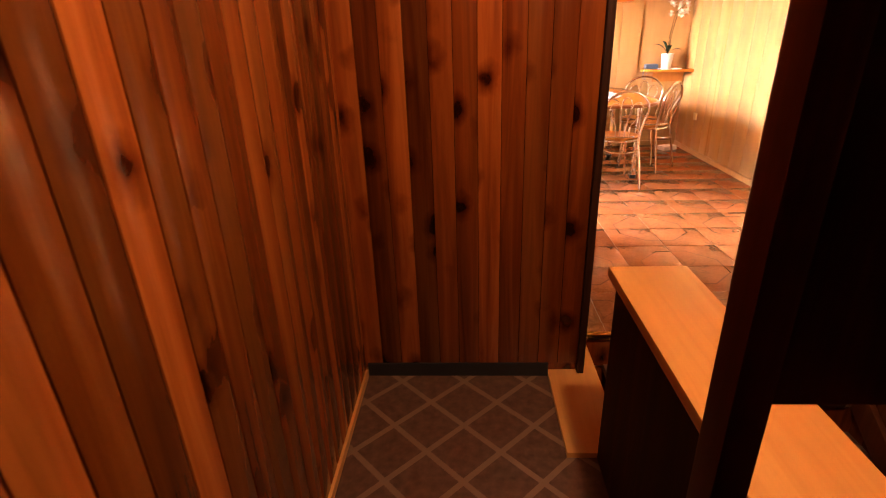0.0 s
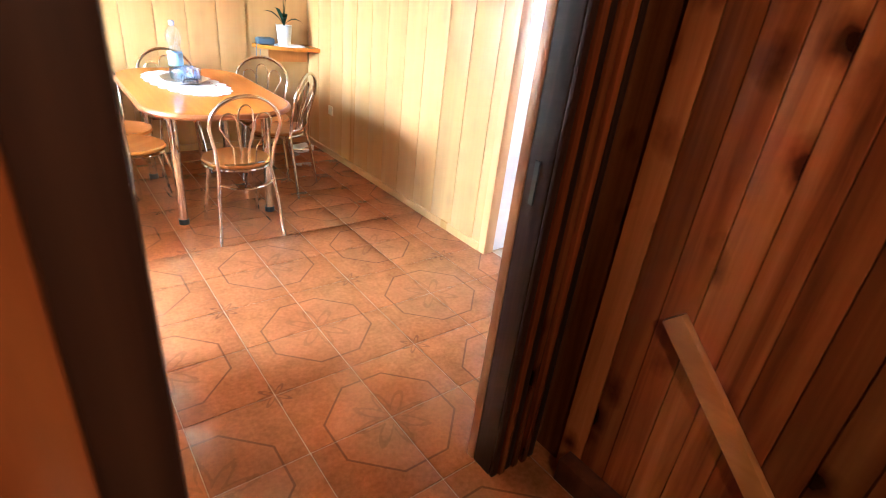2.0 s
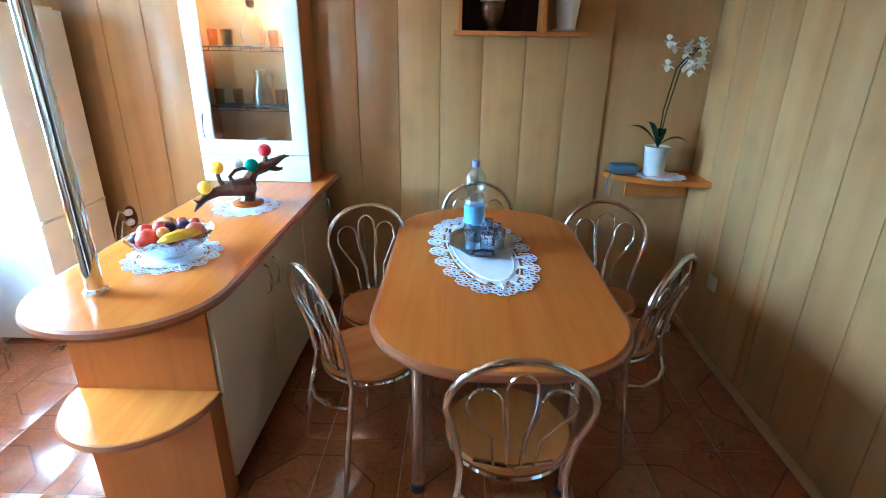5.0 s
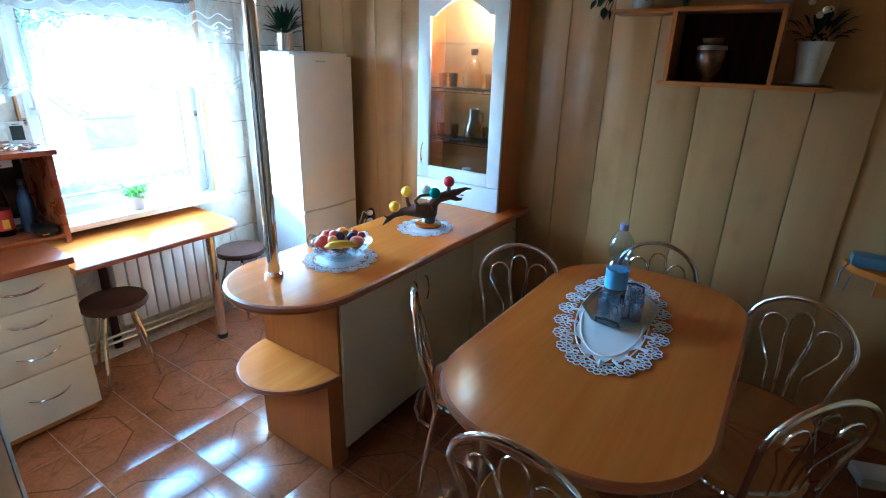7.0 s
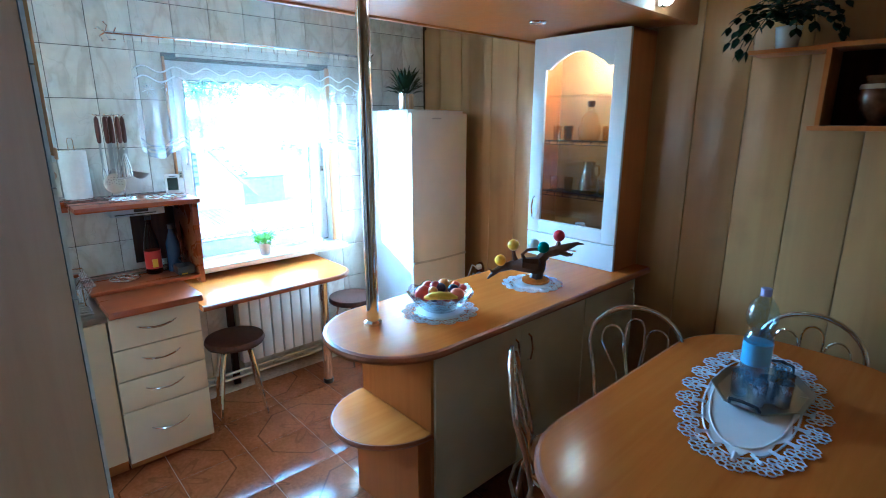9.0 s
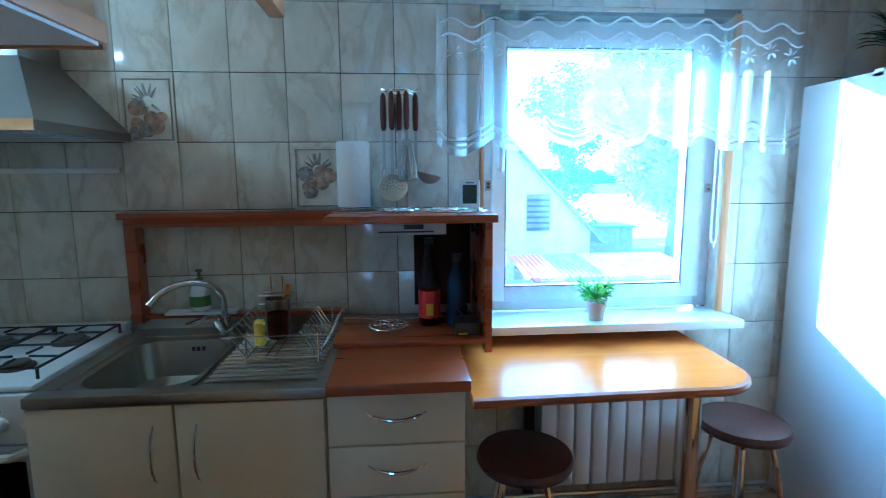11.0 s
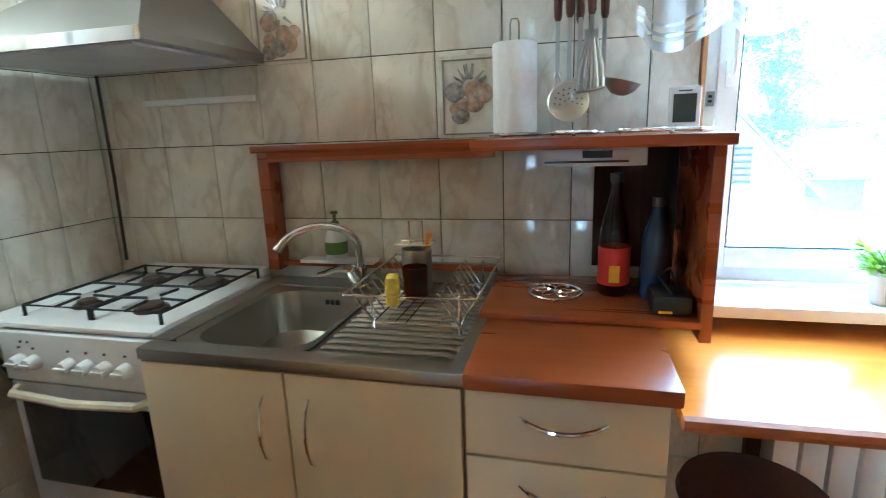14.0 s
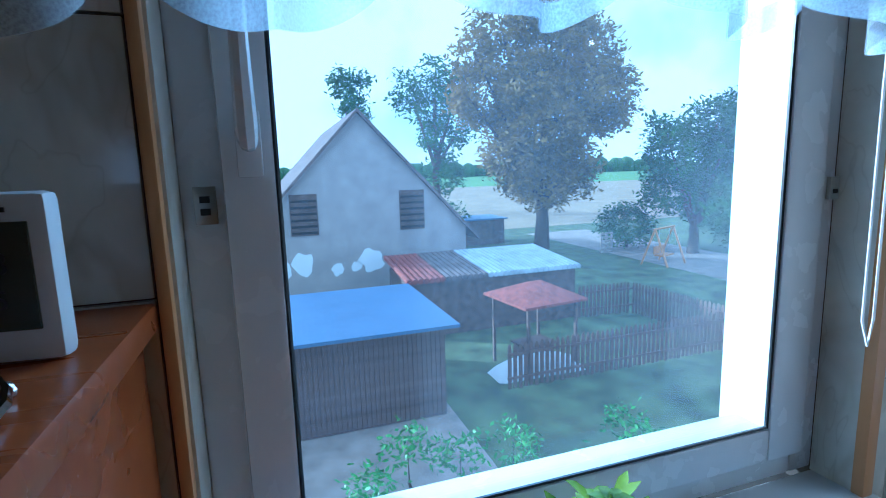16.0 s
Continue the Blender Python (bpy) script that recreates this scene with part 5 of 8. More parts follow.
sc = thing("sink_cabinet", "cream two-door cabinet under the steel sink", "cabinet")
part("carcass", boxed(-1.03, 4.655, 0.08, KX - 0.022, 5.45, 0.663), CREAM, sc)
part("plinth", boxed(-1.0, 4.655, 0.0, KX - 0.06, 5.45, 0.08), BEECH_UP, sc)
for y0, y1, yh in ((4.657, 5.038, 4.985), (5.044, 5.446, 5.10)):
    d = part("door", boxed(KX - 0.02, y0, 0.085, KX, y1, 0.798, bevel=0.003), CREAM, sc, "cream cupboard door")
    part("handle", bow_handle((KX, yh, 0.655), "z", 0.17), CHROME, d, "bowed chrome handle")
part("side", boxed(-1.03, 5.435, 0.663, KX - 0.022, 5.45, 0.803), CREAM, sc)
part("side", boxed(-1.03, 4.655, 0.663, KX - 0.022, 4.67, 0.803), CREAM, sc)

sink = thing("sink", "stainless steel sink top with basin and ribbed drainer", "sink")
Z = 0.833
for nm, a in (("back_ledge", (-1.03, 4.655, Z - 0.03, -0.93, 5.455, Z)), ("front_rim", (-0.45, 4.655, Z - 0.03, -0.395, 5.455, Z)), ("side_rim", (-0.93, 4.655, Z - 0.03, -0.45, 4.71, Z)), ("drainer", (-0.93, 5.08, Z - 0.03, -0.45, 5.455, Z - 0.006)), ("upstand", (-1.035, 4.655, Z, -1.02, 5.455, Z + 0.065))):
    part(nm, boxed(*a, bevel=0.004 if nm in ("front_rim", "upstand") else 0.0), STEEL, sink)
bm = bmesh.new()
rim = rounded_outline(-0.93, 4.71, -0.45, 5.08, 0.09, 6)
mid = rounded_outline(-0.905, 4.725, -0.475, 5.055, 0.085, 6)
low = rounded_outline(-0.885, 4.745, -0.495, 5.035, 0.08, 6)
loops = [[bm.verts.new((x, y, z)) for x, y in o] for o, z in ((rounded_outline(-0.932, 4.708, -0.448, 5.082, 0.03, 6), Z - 0.001), (rim, Z - 0.004), (mid, Z - 0.012), (low, Z - 0.14), (rounded_outline(-0.80, 4.83, -0.58, 4.95, 0.05, 6), Z - 0.15))]
for r, q in zip(loops, loops[1:]):
    for k in range(len(r)):
        bm.faces.new((r[k], r[(k + 1) % len(r)], q[(k + 1) % len(r)], q[k]))
bm.faces.new(loops[-1])
part("basin", bm, STEEL, sink, "deep rounded steel basin")
part("drain", lathe(bmesh.new(), [(0.04, 0.0), (0.038, 0.004), (0.02, 0.001)], (-0.69, 4.89, Z - 0.15), 20), CHROME, sink)
for k in range(3):
    part("overflow_slot", boxed(-0.897 + 0.0005, 4.90 + 0.018 * k, Z - 0.05, -0.890, 4.91 + 0.018 * k, Z - 0.035), BLACK, sink)
for k in range(13):
    x = -0.90 + 0.035 * k
    part("drainer_rib", tube(bmesh.new(), [(x, 5.10, Z - 0.004), (x, 5.12, Z + 0.001), (x, 5.40, Z + 0.001), (x, 5.42, Z - 0.004)], 0.006, 6), STEEL, sink)
tap = thing("mixer_tap", "chrome swan-neck mixer tap", "tap", (-0.945, 5.005, Z))
part("body", lathe(bmesh.new(), [(0.030, 0), (0.030, 0.006), (0.024, 0.012), (0.022, 0.05), (0.019, 0.062), (0.013, 0.066)], sides=20), CHROME, tap)
neck = [(0, 0, 0.05), (0, 0, 0.10)] + [(0.085 * (1 - math.cos(radians(a))), -0.095 * (1 - math.cos(radians(a))), 0.125 + 0.085 * math.sin(radians(a))) for a in range(0, 159, 12)]
part("spout", tube(bmesh.new(), neck, 0.0125, 12), CHROME, tap)
part("spout_tip", tube(bmesh.new(), [neck[-1], tuple(Vector(neck[-1]) + (Vector(neck[-1]) - Vector(neck[-2])) * 0.6)], 0.0145, 12), CHROME, tap)
part("lever_body", tube(bmesh.new(), [(0.012, 0.0, 0.015), (0.040, -0.005, 0.045), (0.052, -0.010, 0.072)], [0.017, 0.021, 0.019], 12), CHROME, tap)
part("lever", tube(bmesh.new(), [(0.048, -0.008, 0.070), (0.068, -0.045, 0.074), (0.082, -0.085, 0.062), (0.088, -0.105, 0.060)], [0.015, 0.011, 0.008, 0.006], 8), CHROME, tap, "chrome lever")

dc = thing("drawer_cabinet", "cream cabinet with four drawers", "cabinet")
part("carcass", boxed(-1.03, 5.455, 0.08, KX - 0.022, 5.845, 0.813), CREAM, dc)
part("plinth", boxed(-1.0, 5.46, 0.0, KX - 0.06, 5.84, 0.08), BEECH_UP, dc)
for z0, z1 in ((0.06, 0.33), (0.335, 0.49), (0.495, 0.648), (0.653, 0.805)):
    d = part("drawer", boxed(KX - 0.02, 5.455, z0, KX, 5.845, z1, bevel=0.003), CREAM, dc, "cream drawer front")
    part("handle", bow_handle((KX, 5.65, (z0 + z1) / 2 + 0.02), "y", 0.17), CHROME, d, "bowed chrome handle")
wt = thing("worktop", "red-brown laminate worktop above the drawers", "worktop")
part("slab", boxed(-1.035, 5.457, 0.815, -0.365, 5.86, 0.850, bevel=0.008), REDWOOD, wt)
part("raised_board", boxed(-1.02, 5.44, 0.851, -0.665, 5.955, 0.869, bevel=0.003), REDWOOD, wt)
part("back_strip", boxed(-1.03, 4.64, 0.879, -0.995, 5.44, 0.895, bevel=0.003), REDWOOD, wt)

us = thing("counter_shelf", "red-brown shelf bridge standing over the counter", "shelf")
part("left_upright", boxed(-1.03, 4.66, 0.87, -0.965, 4.70, 1.262, bevel=0.002), REDWOOD, us)
part("right_upright", boxed(-1.03, 5.945, 0.82, -0.665, 5.970, 1.262, bevel=0.002), REDWOOD, us)
part("narrow_board", boxed(-1.035, 4.645, 1.262, -0.953, 5.43, 1.285, bevel=0.003), REDWOOD, us)
part("deep_board", boxed(-1.035, 5.43, 1.262, -0.64, 5.984, 1.288, bevel=0.004), REDWOOD, us)
part("apron", boxed(-0.975, 4.70, 1.232, -0.96, 5.44, 1.262), REDWOOD, us)
# thin dark sheet over the tiles, at the right end only
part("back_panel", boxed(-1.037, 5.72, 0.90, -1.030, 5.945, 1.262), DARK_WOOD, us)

# cooker
ck = thing("gas_cooker", "white free-standing gas cooker with a dark oven door", "cooker")
ck.scale.z = 0.965
CY0, CY1, CF = 4.13, 4.64, -0.465
part("body", boxed(-1.0, CY0, 0.03, CF - 0.02, CY1, 0.855, bevel=0.004), WHITE_GLOSS, ck)
part("hob", boxed(-1.0, CY0, 0.856, CF, CY1, 0.872, bevel=0.006), WHITE_GLOSS, ck, "white enamel hob plate")
part("rear_vent", boxed(-1.01, CY0 + 0.02, 0.873, -0.965, CY1 - 0.005, 0.905, bevel=0.008), WHITE, ck)
pan = part("control_panel", boxed(CF - 0.02, CY0, 0.70, CF + 0.012, CY1, 0.85, bevel=0.008), WHITE_GLOSS, ck, "white control panel")
for y in (4.200, 4.250, 4.370, 4.430, 4.490, 4.555):
    bm = lathe(bmesh.new(), [(0.022, 0), (0.020, 0.018), (0.017, 0.03)], sides=18)
    box(bm, -0.004, -0.02, 0.018, 0.004, 0.02, 0.036)
    bmesh.ops.rotate(bm, verts=bm.verts, cent=(0, 0, 0), matrix=Matrix.Rotation(radians(90), 3, "Y"))
    bmesh.ops.translate(bm, verts=bm.verts, vec=(CF + 0.012, y, 0.765))
    part("knob", bm, WHITE, pan, "white control knob")
    part("knob_mark", boxed(CF + 0.012, y - 0.004, 0.802, CF + 0.014, y + 0.004, 0.808), BLACK, pan)
for y, c in ((4.210, RED), (4.210, BLACK), (4.235, BLACK)):
    part("indicator", ball(bmesh.new(), (CF + 0.012, y, 0.823), 0.004, 8), c, pan)
od = part("oven_door", boxed(CF - 0.018, CY0 + 0.004, 0.23, CF + 0.008, CY1 - 0.004, 0.695, bevel=0.006), GREY_ENAMEL, ck, "grey oven door with dark glass")
part("glass", boxed(CF + 0.006, CY0 + 0.035, 0.37, CF + 0.011, CY1 - 0.035, 0.645, bevel=0.004), OVEN_GLASS, od)
part("handle", tube(bmesh.new(), [(CF + 0.008, CY0 + 0.03, 0.675), (CF + 0.04, CY0 + 0.05, 0.675), (CF + 0.05, 4.385, 0.668), (CF + 0.04, CY1 - 0.05, 0.675), (CF + 0.008, CY1 - 0.03, 0.675)], 0.013, 8), IVORY, od, "ivory bar handle")
part("name_bar", boxed(CF + 0.008, 4.495, 0.275, CF + 0.0095, 4.585, 0.285), BLACK, od)
part("bottom_drawer", boxed(CF - 0.018, CY0 + 0.004, 0.06, CF + 0.004, CY1 - 0.004, 0.222, bevel=0.005), GREY_ENAMEL, ck)
for x, y, r in ((-0.86, 4.275, 0.034), (-0.86, 4.505, 0.046), (-0.62, 4.265, 0.028), (-0.62, 4.495, 0.036)):
    b = part("burner", lathe(bmesh.new(), [(r + 0.012, 0.872), (r + 0.010, 0.880), (r * 0.8, 0.884), (r, 0.886), (r * 0.9, 0.893), (0.002, 0.894)], (x, y, 0), 22), BURNER, ck, "round gas burner")
for y0, y1 in ((4.155, 4.385), (4.395, 4.620)):
    bm = bmesh.new()
    zz = 0.905
    tube(bm, [(-0.955, y0, zz), (-0.955, y1, zz), (-0.52, y1, zz), (-0.52, y0, zz)], 0.0045, 6, True)
    ym = (y0 + y1) / 2
    for x in (-0.86, -0.62):
        tube(bm, [(x, y0, zz), (x, ym - 0.025, zz + 0.003)], 0.0042, 6)
        tube(bm, [(x, y1, zz), (x, ym + 0.025, zz + 0.003)], 0.0042, 6)
        tube(bm, [(x - 0.095, ym, zz), (x - 0.025, ym, zz + 0.003)], 0.0042, 6)
        tube(bm, [(x + 0.10, ym, zz), (x + 0.025, ym, zz + 0.003)], 0.0042, 6)
    tube(bm, [(-0.74, y0, zz), (-0.74, y1, zz)], 0.0042, 6)
    for x in (-0.955, -0.52):
        for y in (y0, y1):
            tube(bm, [(x, y, zz), (x, y, 0.872)], 0.005, 6)
    part("pan_support", bm, IRON, ck, "black iron pan support")
gp = thing("gas_pipe", "thin dark gas pipe up the corner", "pipe", (-1.0, 4.03, 0))
part("pipe", tube(bmesh.new(), [(0, 0, 0.88), (-0.01, 0.0, 1.2), (-0.02, -0.01, 1.6)], 0.006, 8), BLACK, gp)
tr = thing("tile_shield", "white plastic rail on the tiles behind the cooker", "rail", (-1.035, 0, 1.43))
part("rail", boxed(0, 4.20, 0, 0.018, 4.64, 0.02, bevel=0.004), WHITE, tr)
lid = thing("white_board", "white board leaning flat between cooker and wall", "board")
part("board", boxed(-1.0, 3.975, 0.81, -0.46, 4.125, 0.822), WHITE, lid)

# hood
hood = thing("cooker_hood", "brushed steel chimney cooker hood", "cooker hood")
bm = bmesh.new()
lowr = [(-0.53, 3.985), (-0.53, 4.685), (-1.03, 4.685), (-1.03, 3.985)]
topr = [(-0.82, 4.26), (-0.82, 4.47), (-1.03, 4.47), (-1.03, 4.26)]
va = [bm.verts.new((x, y, 1.545)) for x, y in lowr]
vb = [bm.verts.new((x, y, 1.572)) for x, y in lowr]
vc = [bm.verts.new((x, y, 1.80)) for x, y in topr]
bm.faces.new(va[::-1])
bm.faces.new(vc)
for r, q in ((va, vb), (vb, vc)):
    for k in range(4):
        bm.faces.new((r[k], r[(k + 1) % 4], q[(k + 1) % 4], q[k]))
part("canopy", bm, HOOD_STEEL, hood, "pyramid steel canopy")
part("chimney", boxed(-1.03, 4.262, 1.80, -0.822, 4.468, 2.42, bevel=0.002), HOOD_STEEL, hood)
part("front_lip", boxed(-0.53, 3.985, 1.543, -0.525, 4.685, 1.574), CHROME, hood)
part("filter", boxed(-0.95, 4.08, 1.538, -0.55, 4.64, 1.545), GREY_ENAMEL, hood, "grey grease filter")

# upper cabinet on the partition and the box under it
uc = thing("wall_cabinet", "pale wood wall cabinet with a white underside", "cabinet")
part("carcass", boxed(0.215, 4.00, 1.605, 0.697, 5.270, 2.35, bevel=0.003), PANEL, uc)
part("underside", boxed(0.215, 4.00, 1.590, 0.697, 5.270, 1.604), WHITE, uc, "white underside")
part("cornice", boxed(0.195, 4.28, 2.35, 0.697, 5.285, 2.38, bevel=0.006), PANEL, uc)
for y0 in (4.005, 4.47, 4.80):
    d = part("door", boxed(0.195, y0, 1.61, 0.214, y0 + (0.46 if y0 < 4.4 else 0.32 if y0 < 4.6 else 0.46), 2.345, bevel=0.004), PANEL, uc)
    part("handle", tube(bmesh.new(), [(0.195, y0 + 0.05, 1.65), (0.172, y0 + 0.05, 1.69), (0.195, y0 + 0.05, 1.75)], 0.004, 6), CHROME, d)
part("edge_strip", boxed(0.200, 5.266, 1.595, 0.697, 5.276, 1.622, bevel=0.002), PANEL_TRIM, uc, "orange lower edge strip")
part("front_strip", boxed(0.188, 4.005, 1.590, 0.196, 5.266, 1.618, bevel=0.002), PANEL_TRIM, uc)
part("groove", boxed(0.335, 5.2705, 1.622, 0.341, 5.2675, 2.35), DARK_WOOD, uc)
fc = thing("pelmet_board", "pale wooden board hanging below the kitchen ceiling", "board")
part("face", boxed(-0.80, 5.26, 1.92, 0.0, 5.31, CEIL_Z, bevel=0.003), PANEL_TRIM, fc)
blk = thing("wooden_box", "worn orange wooden box stand against the partition", "box")
bm = bmesh.new()
box(bm, 0.10, 4.20, 0.60, 0.49, 4.70, 0.80, bevel=0.008)
part("body", bm, BOX_WOOD, blk)
part("lower_part", boxed(0.13, 4.22, 0.0, 0.49, 4.68, 0.60), DARK_WOOD, blk)
part("crack", boxed(0.098, 4.60, 0.66, 0.1005, 4.606, 0.78), BLACK, blk)
part("knot_mark", boxed(0.098, 4.50, 0.745, 0.1005, 4.53, 0.755), DARK_WOOD, blk)
tb = thing("baking_tray", "dark baking tray with bright edges on the box", "tray", (0.30, 4.46, 0.803), 0)
part("base", boxed(-0.15, -0.24, 0, 0.18, 0.10, 0.004), BLACK, tb)
for a in ((-0.155, -0.245, 0, -0.15, 0.105, 0.05), (0.18, -0.245, 0, 0.185, 0.105, 0.05), (-0.15, -0.245, 0, 0.18, -0.24, 0.05), (-0.15, 0.10, 0, 0.18, 0.105, 0.05)):
    part("side", boxed(*a), TRAY_STEEL, tb)
PICKLE = plain("pickle", (0.06, 0.085, 0.02), 0.3, vary=0.4, scale=20)


def jar(x, y):
    t = thing("pickle_jar", "glass jar of green gherkins with a white lid", "jar", (x, y, 0.808), group="jars in the baking tray")
    part("glass", lathe(bmesh.new(), [(0.034, 0), (0.040, 0.006), (0.041, 0.095), (0.034, 0.108), (0.034, 0.115)], sides=22), CLEAR, t)
    lid_ = part("lid", lathe(bmesh.new(), [(0.0375, 0.112), (0.038, 0.125), (0.036, 0.127), (0.001, 0.127)], sides=22), WHITE_GLOSS, t, "white metal lid")
    part("lid_mark", lathe(bmesh.new(), [(0.018, 0.1272), (0.016, 0.1282)], sides=18), plain("lid_blue", (0.05, 0.06, 0.13), 0.4), lid_)
    for k in range(5):
        a = k * math.tau / 5
        part("gherkin", tube(bmesh.new(), [(0.022 * math.cos(a), 0.022 * math.sin(a), 0.008), (0.024 * math.cos(a + 0.2), 0.024 * math.sin(a + 0.2), 0.05), (0.022 * math.cos(a + 0.3), 0.022 * math.sin(a + 0.3), 0.092)], [0.008, 0.0135, 0.008], 7), PICKLE, t)


for x, y in ((0.24, 4.44), (0.30, 4.35), (0.34, 4.46), (0.40, 4.36), (0.42, 4.46)):
    jar(x, y)
gr = thing("hand_grinder", "black plastic plunger handle on the box", "kitchen tool", (0.155, 4.62, 0.80))
part("handle", lathe(bmesh.new(), [(0.028, 0), (0.026, 0.012), (0.014, 0.016), (0.016, 0.06), (0.013, 0.075), (0.018, 0.08), (0.018, 0.095), (0.001, 0.10)], sides=16), BLACK, gr)
np_ = thing("napkin", "crumpled white napkin beside the tray", "napkin", (0.17, 4.30, 0.80))
bm = bmesh.new()
grid = [[bm.verts.new((-0.05 + 0.1 * i / 6, -0.06 + 0.12 * j / 6, 0.012 + 0.03 * noise.noise(Vector((i * 0.7, j * 0.7, 3))))) for j in range(7)] for i in range(7)]
for i in range(6):
    for j in range(6):
        bm.faces.new((grid[i][j], grid[i + 1][j], grid[i + 1][j + 1], grid[i][j + 1]))
part("paper", bm, PAPER, np_)

# fittings on the stove wall
sw = thing("light_switch", "ivory light switch on the tiles", "switch", (-0.255, LY, 1.30))
part("plate", box(bmesh.new(), -0.042, 0, -0.042, 0.042, 0.012, 0.042, bevel=0.004), IVORY, sw)
part("rocker", box(bmesh.new(), -0.026, 0.012, -0.026, 0.026, 0.018, 0.026, bevel=0.003), IVORY, sw)
so = thing("power_socket", "ivory power socket with a plugged black cable", "socket", (-0.335, LY, 0.975))
part("plate", box(bmesh.new(), -0.042, 0, -0.055, 0.042, 0.012, 0.055, bevel=0.004), IVORY, so)
bm = lathe(bmesh.new(), [(0.022, 0), (0.021, 0.03), (0.012, 0.04)], sides=16)
bmesh.ops.rotate(bm, verts=bm.verts, cent=(0, 0, 0), matrix=Matrix.Rotation(radians(-90), 3, "X"))
bmesh.ops.translate(bm, verts=bm.verts, vec=(0, 0.012, 0.015))
part("plug", bm, IVORY, so)
part("cable", tube(bmesh.new(), [(0, 0.05, 0.015), (-0.01, 0.07, -0.02), (-0.04, 0.06, -0.09), (-0.10, 0.05, -0.17), (-0.17, 0.05, -0.25), (-0.22, 0.04, -0.40)], 0.007, 8), BLACK, so, "black power cable")
hk = thing("hook_rail", "white plastic hook rail on the tiles", "hook rail", (-0.20, LY, 0.98))
part("strip", box(bmesh.new(), -0.075, 0, -0.02, 0.06, 0.010, 0.02, bevel=0.003), WHITE, hk)
for k in (-0.05, 0.02):
    part("hook", tube(bmesh.new(), [(k, 0.01, -0.005), (k, 0.022, -0.015), (k, 0.022, -0.002)], 0.003, 6), WHITE, hk)
ex = thing("power_strip", "white multi-plug strip on the floor by the cooker", "power strip", (-0.40, 4.03, 0.06), 30)
part("block", box(bmesh.new(), -0.05, -0.03, 0, 0.05, 0.03, 0.045, bevel=0.006), IVORY, ex)
part("pipe", tube(bmesh.new(), [(-0.06, -0.03, 0.0), (0.0, 0.02, -0.03), (0.25, 0.06, -0.03)], 0.012, 8), WHITE, ex)

# breakfast bar under the window
brk = thing("breakfast_bar", "orange beech breakfast bar with a rounded end", "table")
ol = [(-1.03, 6.82), (-1.03, 5.875), (-0.445, 5.875), (-0.455, 6.53)] + arc(-0.615, 6.65, 0.16, 0, 80, 8)
part("slab", prism(bmesh.new(), ol, 0.728, 0.760), BEECH, brk)
part("edge_band", tube(bmesh.new(), [(x, y, 0.744) for x, y in ol[2:] + [(-1.02, 6.82)]], 0.0165, 8), BEECH_EDGE, brk)
lg = part("leg", lathe(bmesh.new(), [(0.03, 0.02), (0.03, 0.728)], (-0.58, 6.64, 0), 20), CHROME, brk, "thick chrome leg")
part("foot", lathe(bmesh.new(), [(0.033, 0.0), (0.033, 0.03)], (-0.58, 6.64, 0), 18), BLACK, lg)
part("support", boxed(-0.98, 6.16, 0.0, -0.955, 6.20, 0.728), DARK_WOOD, brk)


def stool(x, y, turn):
    s = thing("stool", "round stool with brown leatherette seat and splayed chrome legs", "stool", (x, y, 0), turn, "stools under the breakfast bar")
    part("seat", lathe(bmesh.new(), [(0.13, 0.430), (0.158, 0.438), (0.166, 0.455), (0.158, 0.474), (0.12, 0.482), (0.001, 0.484)], sides=32), LEATHER, s, "padded brown leatherette seat")
    for k in range(4):
        a = k * math.tau / 4 + 0.4
        part("leg", tube(bmesh.new(), [(0.05 * math.cos(a), 0.05 * math.sin(a), 0.432), (0.10 * math.cos(a), 0.10 * math.sin(a), 0.40), (0.135 * math.cos(a), 0.135 * math.sin(a), 0.25), (0.175 * math.cos(a), 0.175 * math.sin(a), 0.0)], 0.0105, 8), CHROME, s)
    part("hub", lathe(bmesh.new(), [(0.06, 0.422), (0.06, 0.431)], sides=20), STEEL, s)
    return s


stool(-0.63, 6.08, 10)
stool(-0.78, 6.97, 35)
rad = thing("radiator", "white panel radiator under the window", "radiator")
for k in range(9):
    y = 6.22 + 0.072 * k
    part("section", boxed(-1.0, y, 0.14, -0.925, y + 0.066, 0.70, bevel=0.012), WHITE, rad)
for z in (0.05, 0.09):
    part("pipe", tube(bmesh.new(), [(-0.95, 5.87, z), (-0.95, 7.22, z)], 0.010, 8), STEEL, rad)
part("valve", tube(bmesh.new(), [(-0.96, 6.86, 0.20), (-0.96, 6.91, 0.20), (-0.95, 6.91, 0.09)], 0.011, 8), STEEL, rad)

# curtain
rod = thing("curtain_rod", "curved chrome curtain rod with ring clips", "curtain rod")
rp = [(-0.96 + 0.06 * math.sin(math.pi * k / 20), 5.72 + 1.56 * k / 20, 2.115) for k in range(21)]
part("bar", tube(bmesh.new(), rp, 0.008, 8), CHROME, rod)
for y in (5.72, 7.28):
    bm = bmesh.new()
    for k in range(5):
        a = k * math.tau / 5
        tube(bm, [(-0.96, y, 2.115), (-0.95, y + 0.035 * math.cos(a), 2.115 + 0.035 * math.sin(a)), (-0.93, y + 0.05 * math.cos(a + 0.5), 2.115 + 0.05 * math.sin(a + 0.5))], 0.004, 5)
    part("finial", bm, CHROME, rod, "twisted wire finial")
for k in range(1, 20):
    x, y, z = rp[k]
    part("clip", tube(bmesh.new(), [(x, y, z + 0.010), (x + 0.01, y, z), (x, y, z - 0.012), (x, y, z - 0.04)], 0.0022, 5), CHROME, rod)


